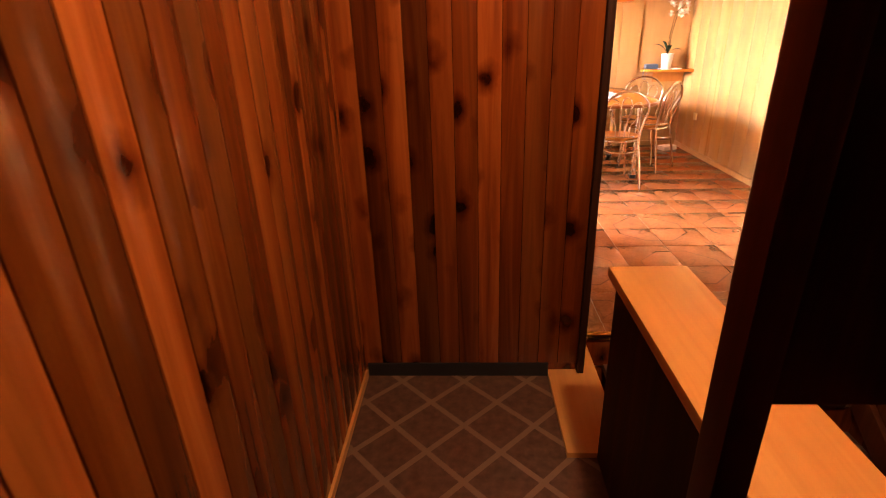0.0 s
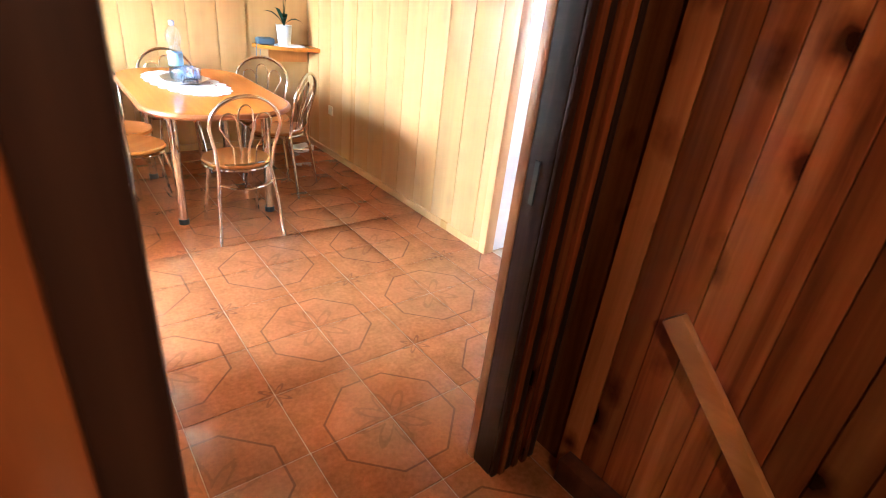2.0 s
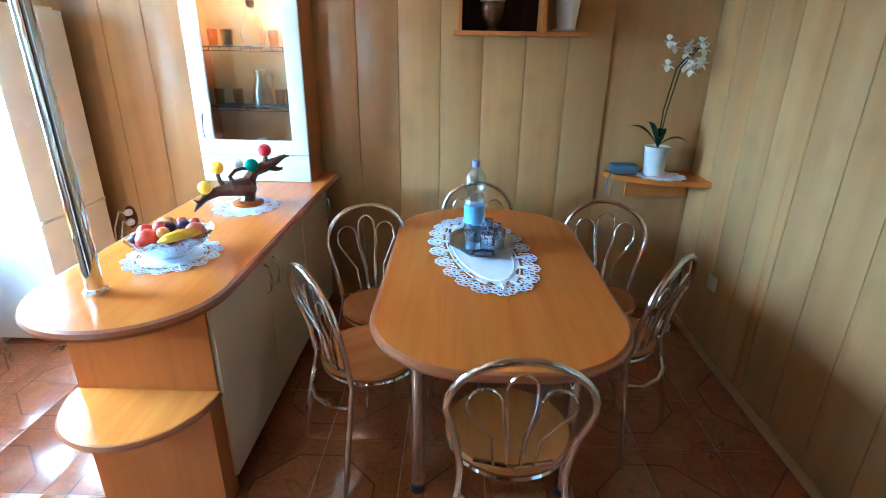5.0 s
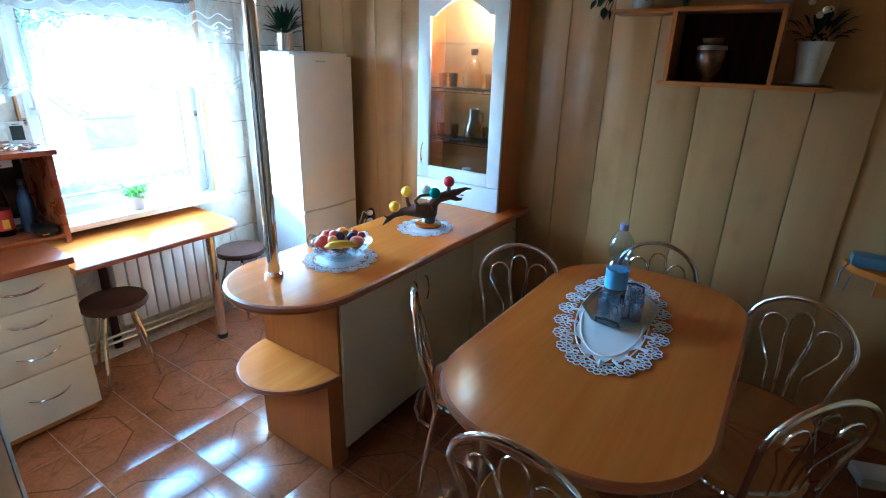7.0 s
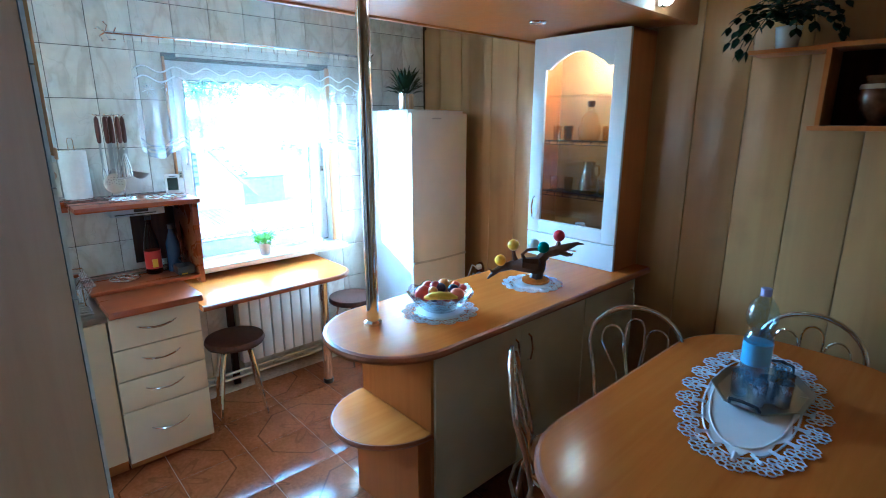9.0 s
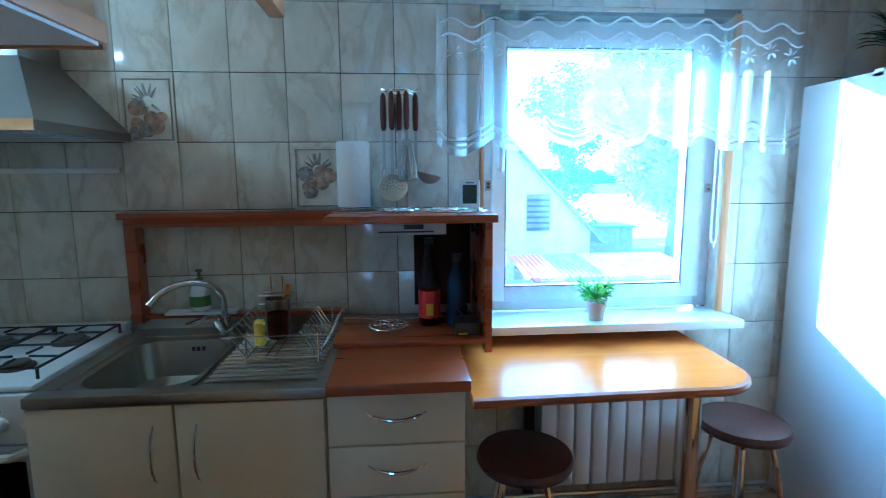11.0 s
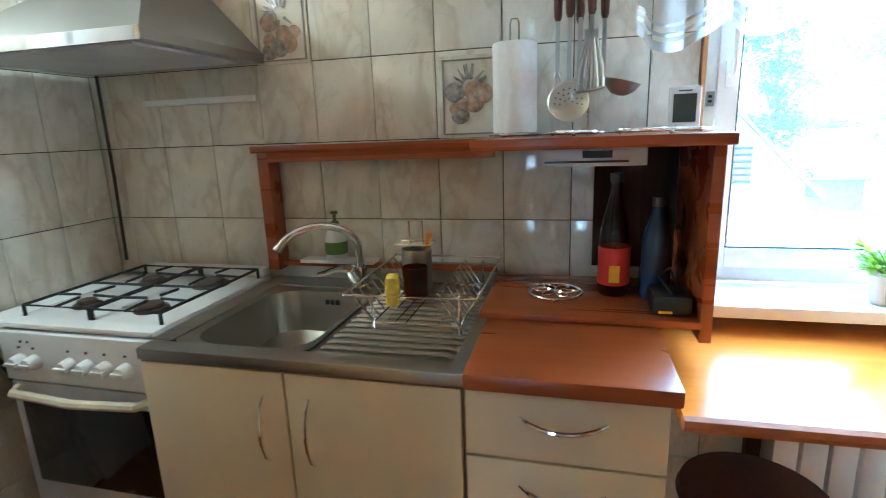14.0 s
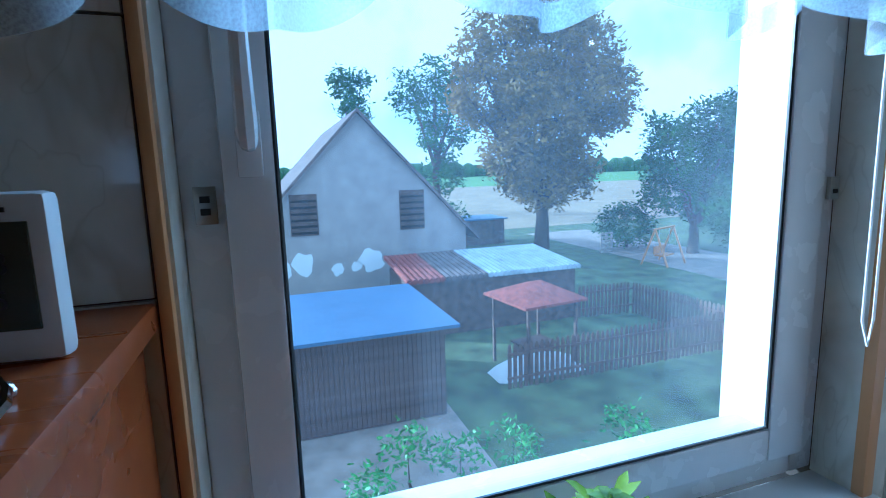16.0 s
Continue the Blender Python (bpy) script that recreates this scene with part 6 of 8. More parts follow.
def hem(s):
    """How far the curtain's lower edge hangs at s from 0 to 1."""
    return 1.53 - 0.055 * abs(math.sin(s * math.pi * 7)) + 0.04 * math.sin(math.pi * s)


cur = thing("lace_curtain", "short sheer white curtain with scalloped embroidered hem", "curtain")
bm = bmesh.new()
NU, NV = 220, 10
rows = []
for i in range(NU + 1):
    s = i / NU
    fold = 0.022 * math.sin(s * 95) + 0.012 * math.sin(s * 41 + 1) 
    y = 5.80 + 1.42 * s
    x = -0.945 + 0.055 * math.sin(math.pi * s)
    rows.append([bm.verts.new((x + fold * (0.3 + 0.7 * j / NV), y + 0.008 * math.cos(s * 95), 2.085 - (2.085 - hem(s)) * j / NV)) for j in range(NV + 1)])
for a, b in zip(rows, rows[1:]):
    for j in range(NV):
        bm.faces.new((a[j], b[j], b[j + 1], a[j + 1]))
part("voile", bm, SHEER, cur)
for low_, high_ in ((0.0, 0.024), (0.036, 0.045), (0.060, 0.068)):
    bm = bmesh.new()
    edge = []
    for i in range(NU + 1):
        s = i / NU
        fold = 0.022 * math.sin(s * 95) + 0.012 * math.sin(s * 41 + 1)
        x, y = -0.9425 + 0.055 * math.sin(math.pi * s) + fold, 5.80 + 1.42 * s + 0.008 * math.cos(s * 95)
        edge.append((bm.verts.new((x, y, hem(s) + low_)), bm.verts.new((x, y, hem(s) + high_))))
    for a, b in zip(edge, edge[1:]):
        bm.faces.new((a[0], b[0], b[1], a[1]))
    part("hem_band", bm, HEM_CLOTH, cur, "wavy embroidered band")
for k in range(15):
    bm = bmesh.new()
    y, z = 5.87 + 1.28 * k / 14, 1.845 + 0.02 * (k % 2)
    x = -0.930 + 0.055 * math.sin(math.pi * (y - 5.8) / 1.42)
    for q in range(7):
        a = q * math.tau / 7
        leaf_blade(bm, (x, y + 0.008 * math.cos(a), z + 0.008 * math.sin(a)), (x, y + 0.034 * math.cos(a), z + 0.034 * math.sin(a)), 0.016, 0, 3)
    part("embroidered_flower", bm, CURTAIN_CLOTH, cur)
for lift in (0.055, 0.105):
    part("embroidered_wave", tube(bmesh.new(), [(-0.933 + 0.055 * math.sin(math.pi * k / 90), 5.82 + 1.38 * k / 90, 1.845 + lift + 0.016 * math.sin(k * 0.62)) for k in range(91)], 0.004, 4), CURTAIN_CLOTH, cur)

# window sill plant, thermometer, utensils
sp = thing("sill_plant", "bright green leafy herb in a small beige pot", "plant", (-0.965, 6.445, 0.836))
part("pot", lathe(bmesh.new(), [(0.028, 0), (0.031, 0.004), (0.042, 0.075), (0.044, 0.078), (0.038, 0.075), (0.001, 0.065)], sides=24), plain("beige_pot", (0.52, 0.42, 0.34), 0.5), sp)
rng = random.Random(21)
for i in range(40):
    a, e, l = rng.uniform(0, math.tau), rng.uniform(0.15, 1.25), rng.uniform(0.045, 0.105)
    d = Vector((math.cos(a) * math.cos(e), math.sin(a) * math.cos(e), math.sin(e)))
    bm = bmesh.new()
    root, tip = Vector((0, 0, 0.07)), Vector((0, 0, 0.07)) + d * l
    tube(bm, [root, (root + tip) / 2 + Vector((0, 0, 0.012)), tip], 0.0018, 4)
    for k in range(4):
        b = a + (k - 1.5) * 0.75
        leaf_blade(bm, tip - d * 0.012, tip + Vector((0.033 * math.cos(b), 0.033 * math.sin(b), rng.uniform(-0.016, 0.022))), 0.017, 0.004, 3)
    part("sprig", bm, HERB, sp)
th = thing("thermometer", "white digital thermometer standing on the shelf", "thermometer", (-0.90, 5.925, 1.289), 84)
part("case", box(bmesh.new(), -0.037, -0.010, 0.0, 0.037, 0.010, 0.108, bevel=0.006), WHITE, th)
part("screen", boxed(-0.026, -0.0125, 0.022, 0.026, -0.0102, 0.090), LCD, th, "grey liquid crystal display")
part("button_bar", boxed(-0.015, -0.0125, 0.096, 0.015, -0.0102, 0.099), BLACK, th)


def display_text(body, size, at, parent, material, name="reading"):
    c = bpy.data.curves.new(name, "FONT")
    c.body, c.size, c.extrude = body, size, 0.0003
    ob = new(name, c)
    ob.data.materials.append(material)
    ob.parent = parent
    ob.matrix_basis = pose(*at, 90, 0, 0)
    return ob


display_text("25.8", 0.020, (-0.021, -0.0128, 0.058), th, BLACK)
display_text("26.5", 0.017, (-0.018, -0.0128, 0.036), th, BLACK)
pt = thing("paper_towel", "roll of white paper towel on a wire holder", "paper towel", (-0.968, 5.498, 1.288))
part("roll", lathe(bmesh.new(), [(0.018, 0.012), (0.060, 0.012), (0.061, 0.018), (0.061, 0.245), (0.058, 0.25), (0.018, 0.25)], sides=32), PAPER, pt)
part("wire_loop", tube(bmesh.new(), [(0, -0.012, 0.24), (0, -0.012, 0.30), (0, -0.008, 0.312), (0, 0.008, 0.312), (0, 0.012, 0.30), (0, 0.012, 0.24)], 0.0025, 6), CHROME, pt)
part("wire_base", tube(bmesh.new(), [(0.072 * math.cos(a * math.tau / 20), 0.072 * math.sin(a * math.tau / 20), 0.006) for a in range(20)], 0.003, 6, True), CHROME, pt)
SKIM = plain("dull_skimmer_steel", (0.60, 0.56, 0.44), 0.34, 0.85, vary=0.06)
ut = thing("utensil_stand", "chrome carousel stand with hanging kitchen utensils", "utensil stand", (-0.93, 5.675, 1.288))
part("post", tube(bmesh.new(), [(0, 0.02, 0.0), (0, 0.02, 0.43)], 0.004, 8), CHROME, ut)
part("crown", tube(bmesh.new(), [(0.055 * math.cos(a * math.tau / 20), 0.055 * math.sin(a * math.tau / 20), 0.425) for a in range(20)], 0.003, 6, True), CHROME, ut)
bm = bmesh.new()
for k in range(6):
    a = k * math.tau / 6
    tube(bm, [(0, 0.02, 0.43), (0.06 * math.cos(a), 0.06 * math.sin(a), 0.42), (0.075 * math.cos(a), 0.075 * math.sin(a), 0.43)], 0.0025, 5)
part("hooks", bm, CHROME, ut)
bm = bmesh.new()
for r in (0.075, 0.045):
    tube(bm, [(r * math.cos(a * math.tau / 20), r * math.sin(a * math.tau / 20), 0.006) for a in range(20)], 0.003, 6, True)
part("wire_base", bm, CHROME, ut)


def utensil(kind, label, x, y, low):
    u = thing(kind, label, "kitchen utensil", (-0.93 + x, 5.675 + y, 1.288), group="hanging utensils")
    part("handle", tube(bmesh.new(), [(0, 0, 0.418), (0, 0, 0.405), (0, 0, 0.35), (0, 0, 0.295), (0, 0, 0.285)], [0.004, 0.010, 0.012, 0.010, 0.006], 8), HANDLE_WOOD, u, "brown wooden handle")
    bm = box(bmesh.new(), -0.0015, -0.0055, low, 0.0015, 0.0055, 0.288)
    part("shaft", bm, STEEL, u, "flat steel shaft")
    return u


u = utensil("skimmer", "round perforated steel skimmer hanging from the stand", 0.055, -0.030, 0.13)
bm = lathe(bmesh.new(), [(0.001, 0.0), (0.03, 0.003), (0.050, 0.012), (0.052, 0.014), (0.049, 0.016), (0.029, 0.007), (0.001, 0.004)], sides=30)
bmesh.ops.rotate(bm, verts=bm.verts, cent=(0, 0, 0), matrix=Matrix.Rotation(radians(82), 3, "Y"))
bmesh.ops.translate(bm, verts=bm.verts, vec=(0.0, 0, 0.082))
disc = part("disc", bm, SKIM, u, "perforated round disc")
bm = bmesh.new()
for r, nn in ((0.010, 5), (0.022, 11), (0.034, 15)):
    for k in range(nn):
        a = k * math.tau / nn + r * 20
        tube(bm, [(0.0105 * (r / 0.045) ** 2 - 0.002 + 0.14 * r * math.sin(a), r * math.cos(a), 0.082 + r * math.sin(a)), (0.0105 * (r / 0.045) ** 2 + 0.0062 + 0.14 * r * math.sin(a), r * math.cos(a), 0.082 + r * math.sin(a))], 0.0021, 6)
part("holes", bm, BLACK, disc)
u = utensil("slotted_turner", "slotted steel turner hanging from the stand", 0.070, 0.022, 0.245)
part("shoulder", prism(bmesh.new(), [(-0.0015, -0.016), (0.0015, -0.016), (0.0015, 0.016), (-0.0015, 0.016)], 0.228, 0.252), STEEL, u)
for k in range(6):
    o = (k - 2.5) * 0.0118
    part("tine", tube(bmesh.new(), [(0, o * 0.45, 0.232), (0, o, 0.16), (0, o * 1.05, 0.112)], 0.0036, 5), STEEL, u)
part("lip", tube(bmesh.new(), [(0, -0.034, 0.106), (0.002, 0.0, 0.108), (0, 0.034, 0.116)], 0.0045, 6), STEEL, u)
u = utensil("ladle", "steel ladle hanging from the stand", 0.010, 0.055, 0.135)
bm = lathe(bmesh.new(), [(0.001, -0.030), (0.020, -0.026), (0.038, -0.012), (0.046, 0.004), (0.048, 0.006), (0.044, 0.004), (0.035, -0.010), (0.018, -0.022), (0.001, -0.026)], sides=24)
bmesh.ops.rotate(bm, verts=bm.verts, cent=(0, 0, 0), matrix=Matrix.Rotation(radians(-14), 3, "X"))
bmesh.ops.translate(bm, verts=bm.verts, vec=(0.0, 0.045, 0.125))
part("cup", bm, STEEL, u, "shallow steel ladle cup")
u = utensil("carving_fork", "long steel fork hanging from the stand", 0.020, -0.060, 0.16)
for s in (-1, 1):
    part("prong", tube(bmesh.new(), [(0, 0, 0.165), (0, s * 0.008, 0.14), (0, s * 0.007, 0.09)], [0.004, 0.003, 0.001], 5), STEEL, u)
u = utensil("serving_spoon", "dark-handled serving spoon hanging from the stand", -0.030, -0.005, 0.15)
part("spoon_bowl", ball(bmesh.new(), (0, 0, 0.12), 0.026, 14, 1.4), STEEL, u)
u = utensil("palette_knife", "flat steel knife hanging from the stand", 0.045, -0.004, 0.12)


def trivet(x, y, z, r, name="wire_trivet"):
    t = thing(name, "round chrome wire trivet lying flat", "trivet", (x, y, z))
    part("rim", tube(bmesh.new(), [(r * math.cos(a * math.tau / 28), r * math.sin(a * math.tau / 28), 0.008) for a in range(28)], 0.0032, 6, True), CHROME, t)
    # inner scrolls: open loops that meet the rim
    for k in range(6):
        a = k * math.tau / 6
        cx, cy = 0.52 * r * math.cos(a), 0.52 * r * math.sin(a)
        part("scroll", tube(bmesh.new(), [(cx + 0.46 * r * math.cos(a + 0.9 + q * 4.9 / 14), cy + 0.46 * r * math.sin(a + 0.9 + q * 4.9 / 14), 0.0085 + 0.0006 * k) for q in range(15)], 0.0026, 6), CHROME, t)
    for k in range(3):
        a = k * math.tau / 3
        part("foot", ball(bmesh.new(), (r * math.cos(a), r * math.sin(a), 0.0052), 0.0055, 8), CHROME, t)


trivet(-0.775, 5.86, 1.288, 0.105)
trivet(-0.80, 5.66, 1.288, 0.06, "small_trivet")
trivet(-0.83, 5.62, 0.869, 0.07, "small_trivet")
rd = thing("kitchen_radio", "flat silver radio hung under the shelf", "radio", (-0.70, 5.70, 1.245))
part("case", box(bmesh.new(), -0.20, -0.12, -0.025, 0.0, 0.12, 0.015, bevel=0.004), plain("silver_plastic", (0.52, 0.53, 0.54), 0.35), rd)
part("display", boxed(0.0, -0.02, -0.006, 0.002, 0.045, 0.010), BLACK, rd)
part("slot", boxed(0.0, -0.105, -0.017, 0.002, 0.08, -0.012), BLACK, rd)
kb = thing("syrup_bottle", "tall brown bottle with a red and yellow label", "bottle", (-0.86, 5.77, 0.870))
part("glass", lathe(bmesh.new(), [(0.036, 0), (0.040, 0.006), (0.040, 0.15), (0.032, 0.20), (0.015, 0.27), (0.014, 0.30)], sides=22), glass("brown_bottle", (0.30, 0.12, 0.04), 0.02), kb)
lb = part("paper_label", lathe(bmesh.new(), [(0.0408, 0.03), (0.0408, 0.13)], sides=22), plain("red_label", (0.55, 0.03, 0.02), 0.4), kb, "red label")
part("label_patch", boxed(0.038, -0.014, 0.04, 0.0425, 0.012, 0.085), YELLOW, lb)
part("cap", lathe(bmesh.new(), [(0.016, 0.298), (0.016, 0.32)], sides=16), BLACK, kb)
bb2 = thing("blue_bottle", "dark blue plastic bottle in the shelf corner", "bottle", (-0.84, 5.87, 0.870))
part("body", lathe(bmesh.new(), [(0.035, 0), (0.038, 0.01), (0.036, 0.16), (0.016, 0.22), (0.014, 0.24)], sides=20), plain("dark_blue_plastic", (0.012, 0.03, 0.07), 0.2), bb2)
part("cap", lathe(bmesh.new(), [(0.016, 0.238), (0.016, 0.262), (0.001, 0.264)], sides=16), BLACK, bb2, "black screw cap")
mc = thing("coffee_grinder", "small black appliance with cable on the raised board", "appliance", (-0.74, 5.89, 0.870))
part("body", box(bmesh.new(), -0.06, -0.045, 0, 0.05, 0.045, 0.05, bevel=0.015), BLACK, mc)
part("switch_bar", boxed(0.05, -0.03, 0.008, 0.052, 0.0, 0.014), YELLOW, mc)
part("cable", tube(bmesh.new(), [(0.03, 0.0, 0.05), (0.02, -0.03, 0.09), (-0.02, 0.0, 0.10), (-0.05, 0.02, 0.06)], 0.003, 6), BLACK, mc)

# sink things
sb_ = thing("soap_dispenser", "white soap pump bottle with green label", "soap bottle", (-0.99, 4.905, 0.9090))
part("body", lathe(bmesh.new(), [(0.028, 0), (0.036, 0.008), (0.037, 0.07), (0.030, 0.095), (0.015, 0.112), (0.013, 0.118)], sides=20), WHITE_GLOSS, sb_)
part("pump", tube(bmesh.new(), [(0, 0, 0.116), (0, 0, 0.126), (0, 0, 0.128), (0, 0, 0.150), (0, 0, 0.152), (0, 0, 0.160)], [0.014, 0.014, 0.006, 0.006, 0.013, 0.012], 10), plain("olive_plastic", (0.12, 0.14, 0.04), 0.4), sb_)
part("paper_label", lathe(bmesh.new(), [(0.0374, 0.022), (0.0378, 0.062)], sides=20), plain("green_label", (0.12, 0.22, 0.05), 0.4), sb_)
ds = thing("soap_dish_board", "white tray behind the sink", "tray", (-0.995, 4.90, 0.8985))
part("board", boxed(-0.03, -0.12, 0, 0.03, 0.14, 0.010), WHITE, ds)
dk = thing("dish_rack", "chrome wire dish rack on the drainer", "dish rack", (-0.765, 5.29, Z + 0.004))
part("top_rail", tube(bmesh.new(), [(-0.19, -0.165, 0.10), (0.20, -0.165, 0.095), (0.20, 0.165, 0.095), (-0.19, 0.165, 0.10)], 0.0034, 6, True), CHROME, dk)
part("bottom_frame", tube(bmesh.new(), [(-0.17, -0.105, 0.016), (0.17, -0.105, 0.016), (0.17, 0.115, 0.016), (-0.17, 0.115, 0.016)], 0.003, 6, True), CHROME, dk)
for k in range(9):
    x = -0.165 + 0.041 * k
    part("side_wire", tube(bmesh.new(), [(x, -0.165, 0.098), (x, -0.107, 0.016)], 0.0021, 5), CHROME, dk)
    part("plate_wire", tube(bmesh.new(), [(x, 0.062, 0.095), (x, 0.112, 0.016)], 0.0021, 5), CHROME, dk)
    part("end_wire", tube(bmesh.new(), [(x, 0.115, 0.016), (x, 0.165, 0.098)], 0.0018, 5), CHROME, dk)
for k in range(7):
    y = -0.075 + 0.028 * k
    part("floor_wire", tube(bmesh.new(), [(-0.17, y, 0.019), (0.17, y, 0.019)], 0.002, 5), CHROME, dk)
part("plate_wire_rail", tube(bmesh.new(), [(-0.17, 0.062, 0.097), (0.17, 0.062, 0.097)], 0.0024, 5), CHROME, dk)
for x, y in ((-0.17, -0.105), (0.17, -0.105), (0.17, 0.115), (-0.17, 0.115)):
    part("leg", tube(bmesh.new(), [(x, y, 0.095), (x, y, 0.010), (x, y, 0.0)], [0.003, 0.003, 0.0055], 6), CHROME, dk)
ch_ = thing("cutlery_caddy", "steel wire cutlery caddy", "cutlery caddy", (-0.87, 5.22, Z + 0.027))
part("cup", lathe(bmesh.new(), [(0.04, 0.0), (0.043, 0.004), (0.045, 0.12), (0.042, 0.12), (0.038, 0.006), (0.001, 0.006)], sides=20), STEEL, ch_)
part("loop", tube(bmesh.new(), [(0, -0.02, 0.11), (0, -0.02, 0.20), (0, 0.02, 0.20), (0, 0.02, 0.11)], 0.0025, 6), CHROME, ch_)
part("hanging_frame", tube(bmesh.new(), [(-0.03, -0.055, 0.135), (0.03, -0.055, 0.135), (0.03, 0.055, 0.135), (-0.03, 0.055, 0.135)], 0.0025, 6, True), CHROME, ch_)
cu = thing("yellow_brush", "yellow plastic brush handle in the caddy", "brush", (-0.87, 5.22, Z + 0.037))
part("stick", tube(bmesh.new(), [(0.0, 0.01, 0.0), (0.01, 0.03, 0.10), (0.015, 0.045, 0.16)], [0.005, 0.006, 0.009], 8), plain("orange_plastic", (0.75, 0.30, 0.02), 0.35), cu)
spg = thing("sponge", "yellow washing-up sponge standing in the rack", "sponge", (-0.70, 5.20, Z + 0.026), 15)
part("foam", box(bmesh.new(), -0.05, -0.018, 0, 0.012, 0.018, 0.08, bevel=0.010), plain("yellow_sponge", (0.80, 0.60, 0.06), 0.9, vary=0.3, scale=60), spg)
rg = thing("red_glass", "dark red glass standing in the dish rack", "glass", (-0.78, 5.24, Z + 0.026))
part("bowl", lathe(bmesh.new(), [(0.028, 0), (0.034, 0.006), (0.036, 0.09), (0.033, 0.09), (0.028, 0.01), (0.001, 0.008)], sides=18), glass("red_tint", (0.45, 0.10, 0.06), 0.02), rg)

wl_ = thing("wall_lamp", "small lit wall lamp above the cooker side", "wall lamp", (-0.34, LY, 1.90))
part("base", box(bmesh.new(), -0.05, 0, 0.03, 0.05, 0.03, 0.09, bevel=0.006), WHITE, wl_)
part("glow_tube", box(bmesh.new(), -0.04, 0.03, 0.05, 0.04, 0.06, 0.08, bevel=0.008), LAMP_ON, wl_)

# picture tiles with fruit baskets
FRUIT_PAINT = plain("printed_fruit", (0.40, 0.29, 0.22), 0.15, vary=0.5, scale=40)
PRINT_GREY = plain("printed_grey", (0.30, 0.28, 0.26), 0.15, vary=0.5, scale=60)
EMBOSS = plain("embossed_border", (0.36, 0.345, 0.32), 0.15)


def picture_tile(face, a0, a1, z0, z1):
    """A raised tile with a printed bowl of fruit; face is the wall it hangs on."""
    t = thing("picture_tile", "marbled tile printed with a basket of fruit", "wall tile", group="picture tiles")

    def at(a, z, o):
        return (WX + o, a, z) if face == "x" else (a, LY + o, z)

    def slab(a, z, b, w, o0, o1):
        p, q = at(a, z, o0), at(b, w, o1)
        return boxed(min(p[0], q[0]), min(p[1], q[1]), min(p[2], q[2]), max(p[0], q[0]), max(p[1], q[1]), max(p[2], q[2]))

    part("glaze", slab(a0 + 0.004, z0 + 0.004, a1 - 0.004, z1 - 0.004, 0.001, 0.005), WALL_TILE, t)
    part("border", tube(bmesh.new(), [at(a0 + 0.016, z0 + 0.016, 0.006), at(a1 - 0.016, z0 + 0.016, 0.006), at(a1 - 0.016, z1 - 0.016, 0.006), at(a0 + 0.016, z1 - 0.016, 0.006)], 0.004, 6, True), EMBOSS, t, "embossed grey border")
    am, zm = (a0 + a1) / 2, (z0 + z1) / 2
    rng = random.Random(int(1000 * (a0 + z0)))
    bm, bn = bmesh.new(), bmesh.new()
    for i in range(9):
        p = at(am + rng.uniform(-0.052, 0.052), zm - 0.025 + rng.uniform(-0.06, 0.05), 0.0045)
        ball(bm if i % 3 else bn, p, rng.uniform(0.020, 0.034), 10, 0.9)
    for i in range(16):
        a = rng.uniform(0, math.tau)
        p, q = at(am + 0.02 * math.cos(a), zm + 0.03 + 0.02 * math.sin(a), 0.008), at(am + 0.055 * math.cos(a), zm + 0.035 + 0.06 * math.sin(a), 0.009)
        tube(bn, [p, q], [0.006, 0.002], 5)
    for b_ in (bm, bn):
        for v in b_.verts:
            if face == "x":
                v.co.x = WX + 0.005 + (v.co.x - WX - 0.005) * 0.12 + 0.002
            else:
                v.co.y = LY + 0.005 + (v.co.y - LY - 0.005) * 0.12 + 0.002
    part("fruit_print", bm, FRUIT_PAINT, t, "faded printed fruit")
    part("leaf_print", bn, PRINT_GREY, t, "grey printed leaves")


picture_tile("x", 4.655, 4.85, 1.535, 1.785)
picture_tile("x", 5.26, 5.455, 1.285, 1.530)
picture_tile("y", -0.64, -0.445, 1.535, 1.785)
wsw = thing("dark_switch", "dark square light switch on the wood-clad partition", "switch", (0.83, 5.10, 1.62))
part("plate", box(bmesh.new(), 0, -0.04, -0.04, 0.012, 0.04, 0.04, bevel=0.004), BLACK, wsw)
fs = thing("fridge_socket", "brown double socket with two white plugs and cables", "socket", (-0.395, BY - 0.002, 0.56))
bm = bmesh.new()
prism(bm, [(0.036 * math.cos(a * math.tau / 20), 0.072 * math.sin(a * math.tau / 20)) for a in range(20)], 0, 0.012)
bmesh.ops.rotate(bm, verts=bm.verts, cent=(0, 0, 0), matrix=Matrix.Rotation(radians(90), 3, "X"))
part("plate", bm, BROWN_STAIN, fs, "oval brown backing plate")
for z, x in ((0.034, -0.09), (-0.03, -0.06)):
    plug = part("plug", tube(bmesh.new(), [(0, -0.010, z), (0, -0.035, z), (0, -0.052, z)], [0.022, 0.021, 0.012], 12), WHITE, fs, "round white plug")
    part("cable", tube(bmesh.new(), [(0, -0.05, z), (x * 0.4, -0.06, z + 0.015), (x, -0.05, z - 0.09), (x * 1.3, -0.04, z - 0.25), (x * 1.4, -0.035, -0.55)], 0.005, 6), WHITE, plug)
bcd = thing("blind_cord", "thin white blind cord hanging beside the window", "cord", (-1.03, 6.955, 0))
part("loop", tube(bmesh.new(), [(0, 0, 1.95), (0.004, 0.012, 1.5), (0.006, 0.014, 1.15), (0.006, 0.005, 1.11), (0.004, -0.008, 1.15), (0.0, -0.006, 1.5), (0, -0.004, 1.95)], 0.0022, 5), WHITE, bcd)

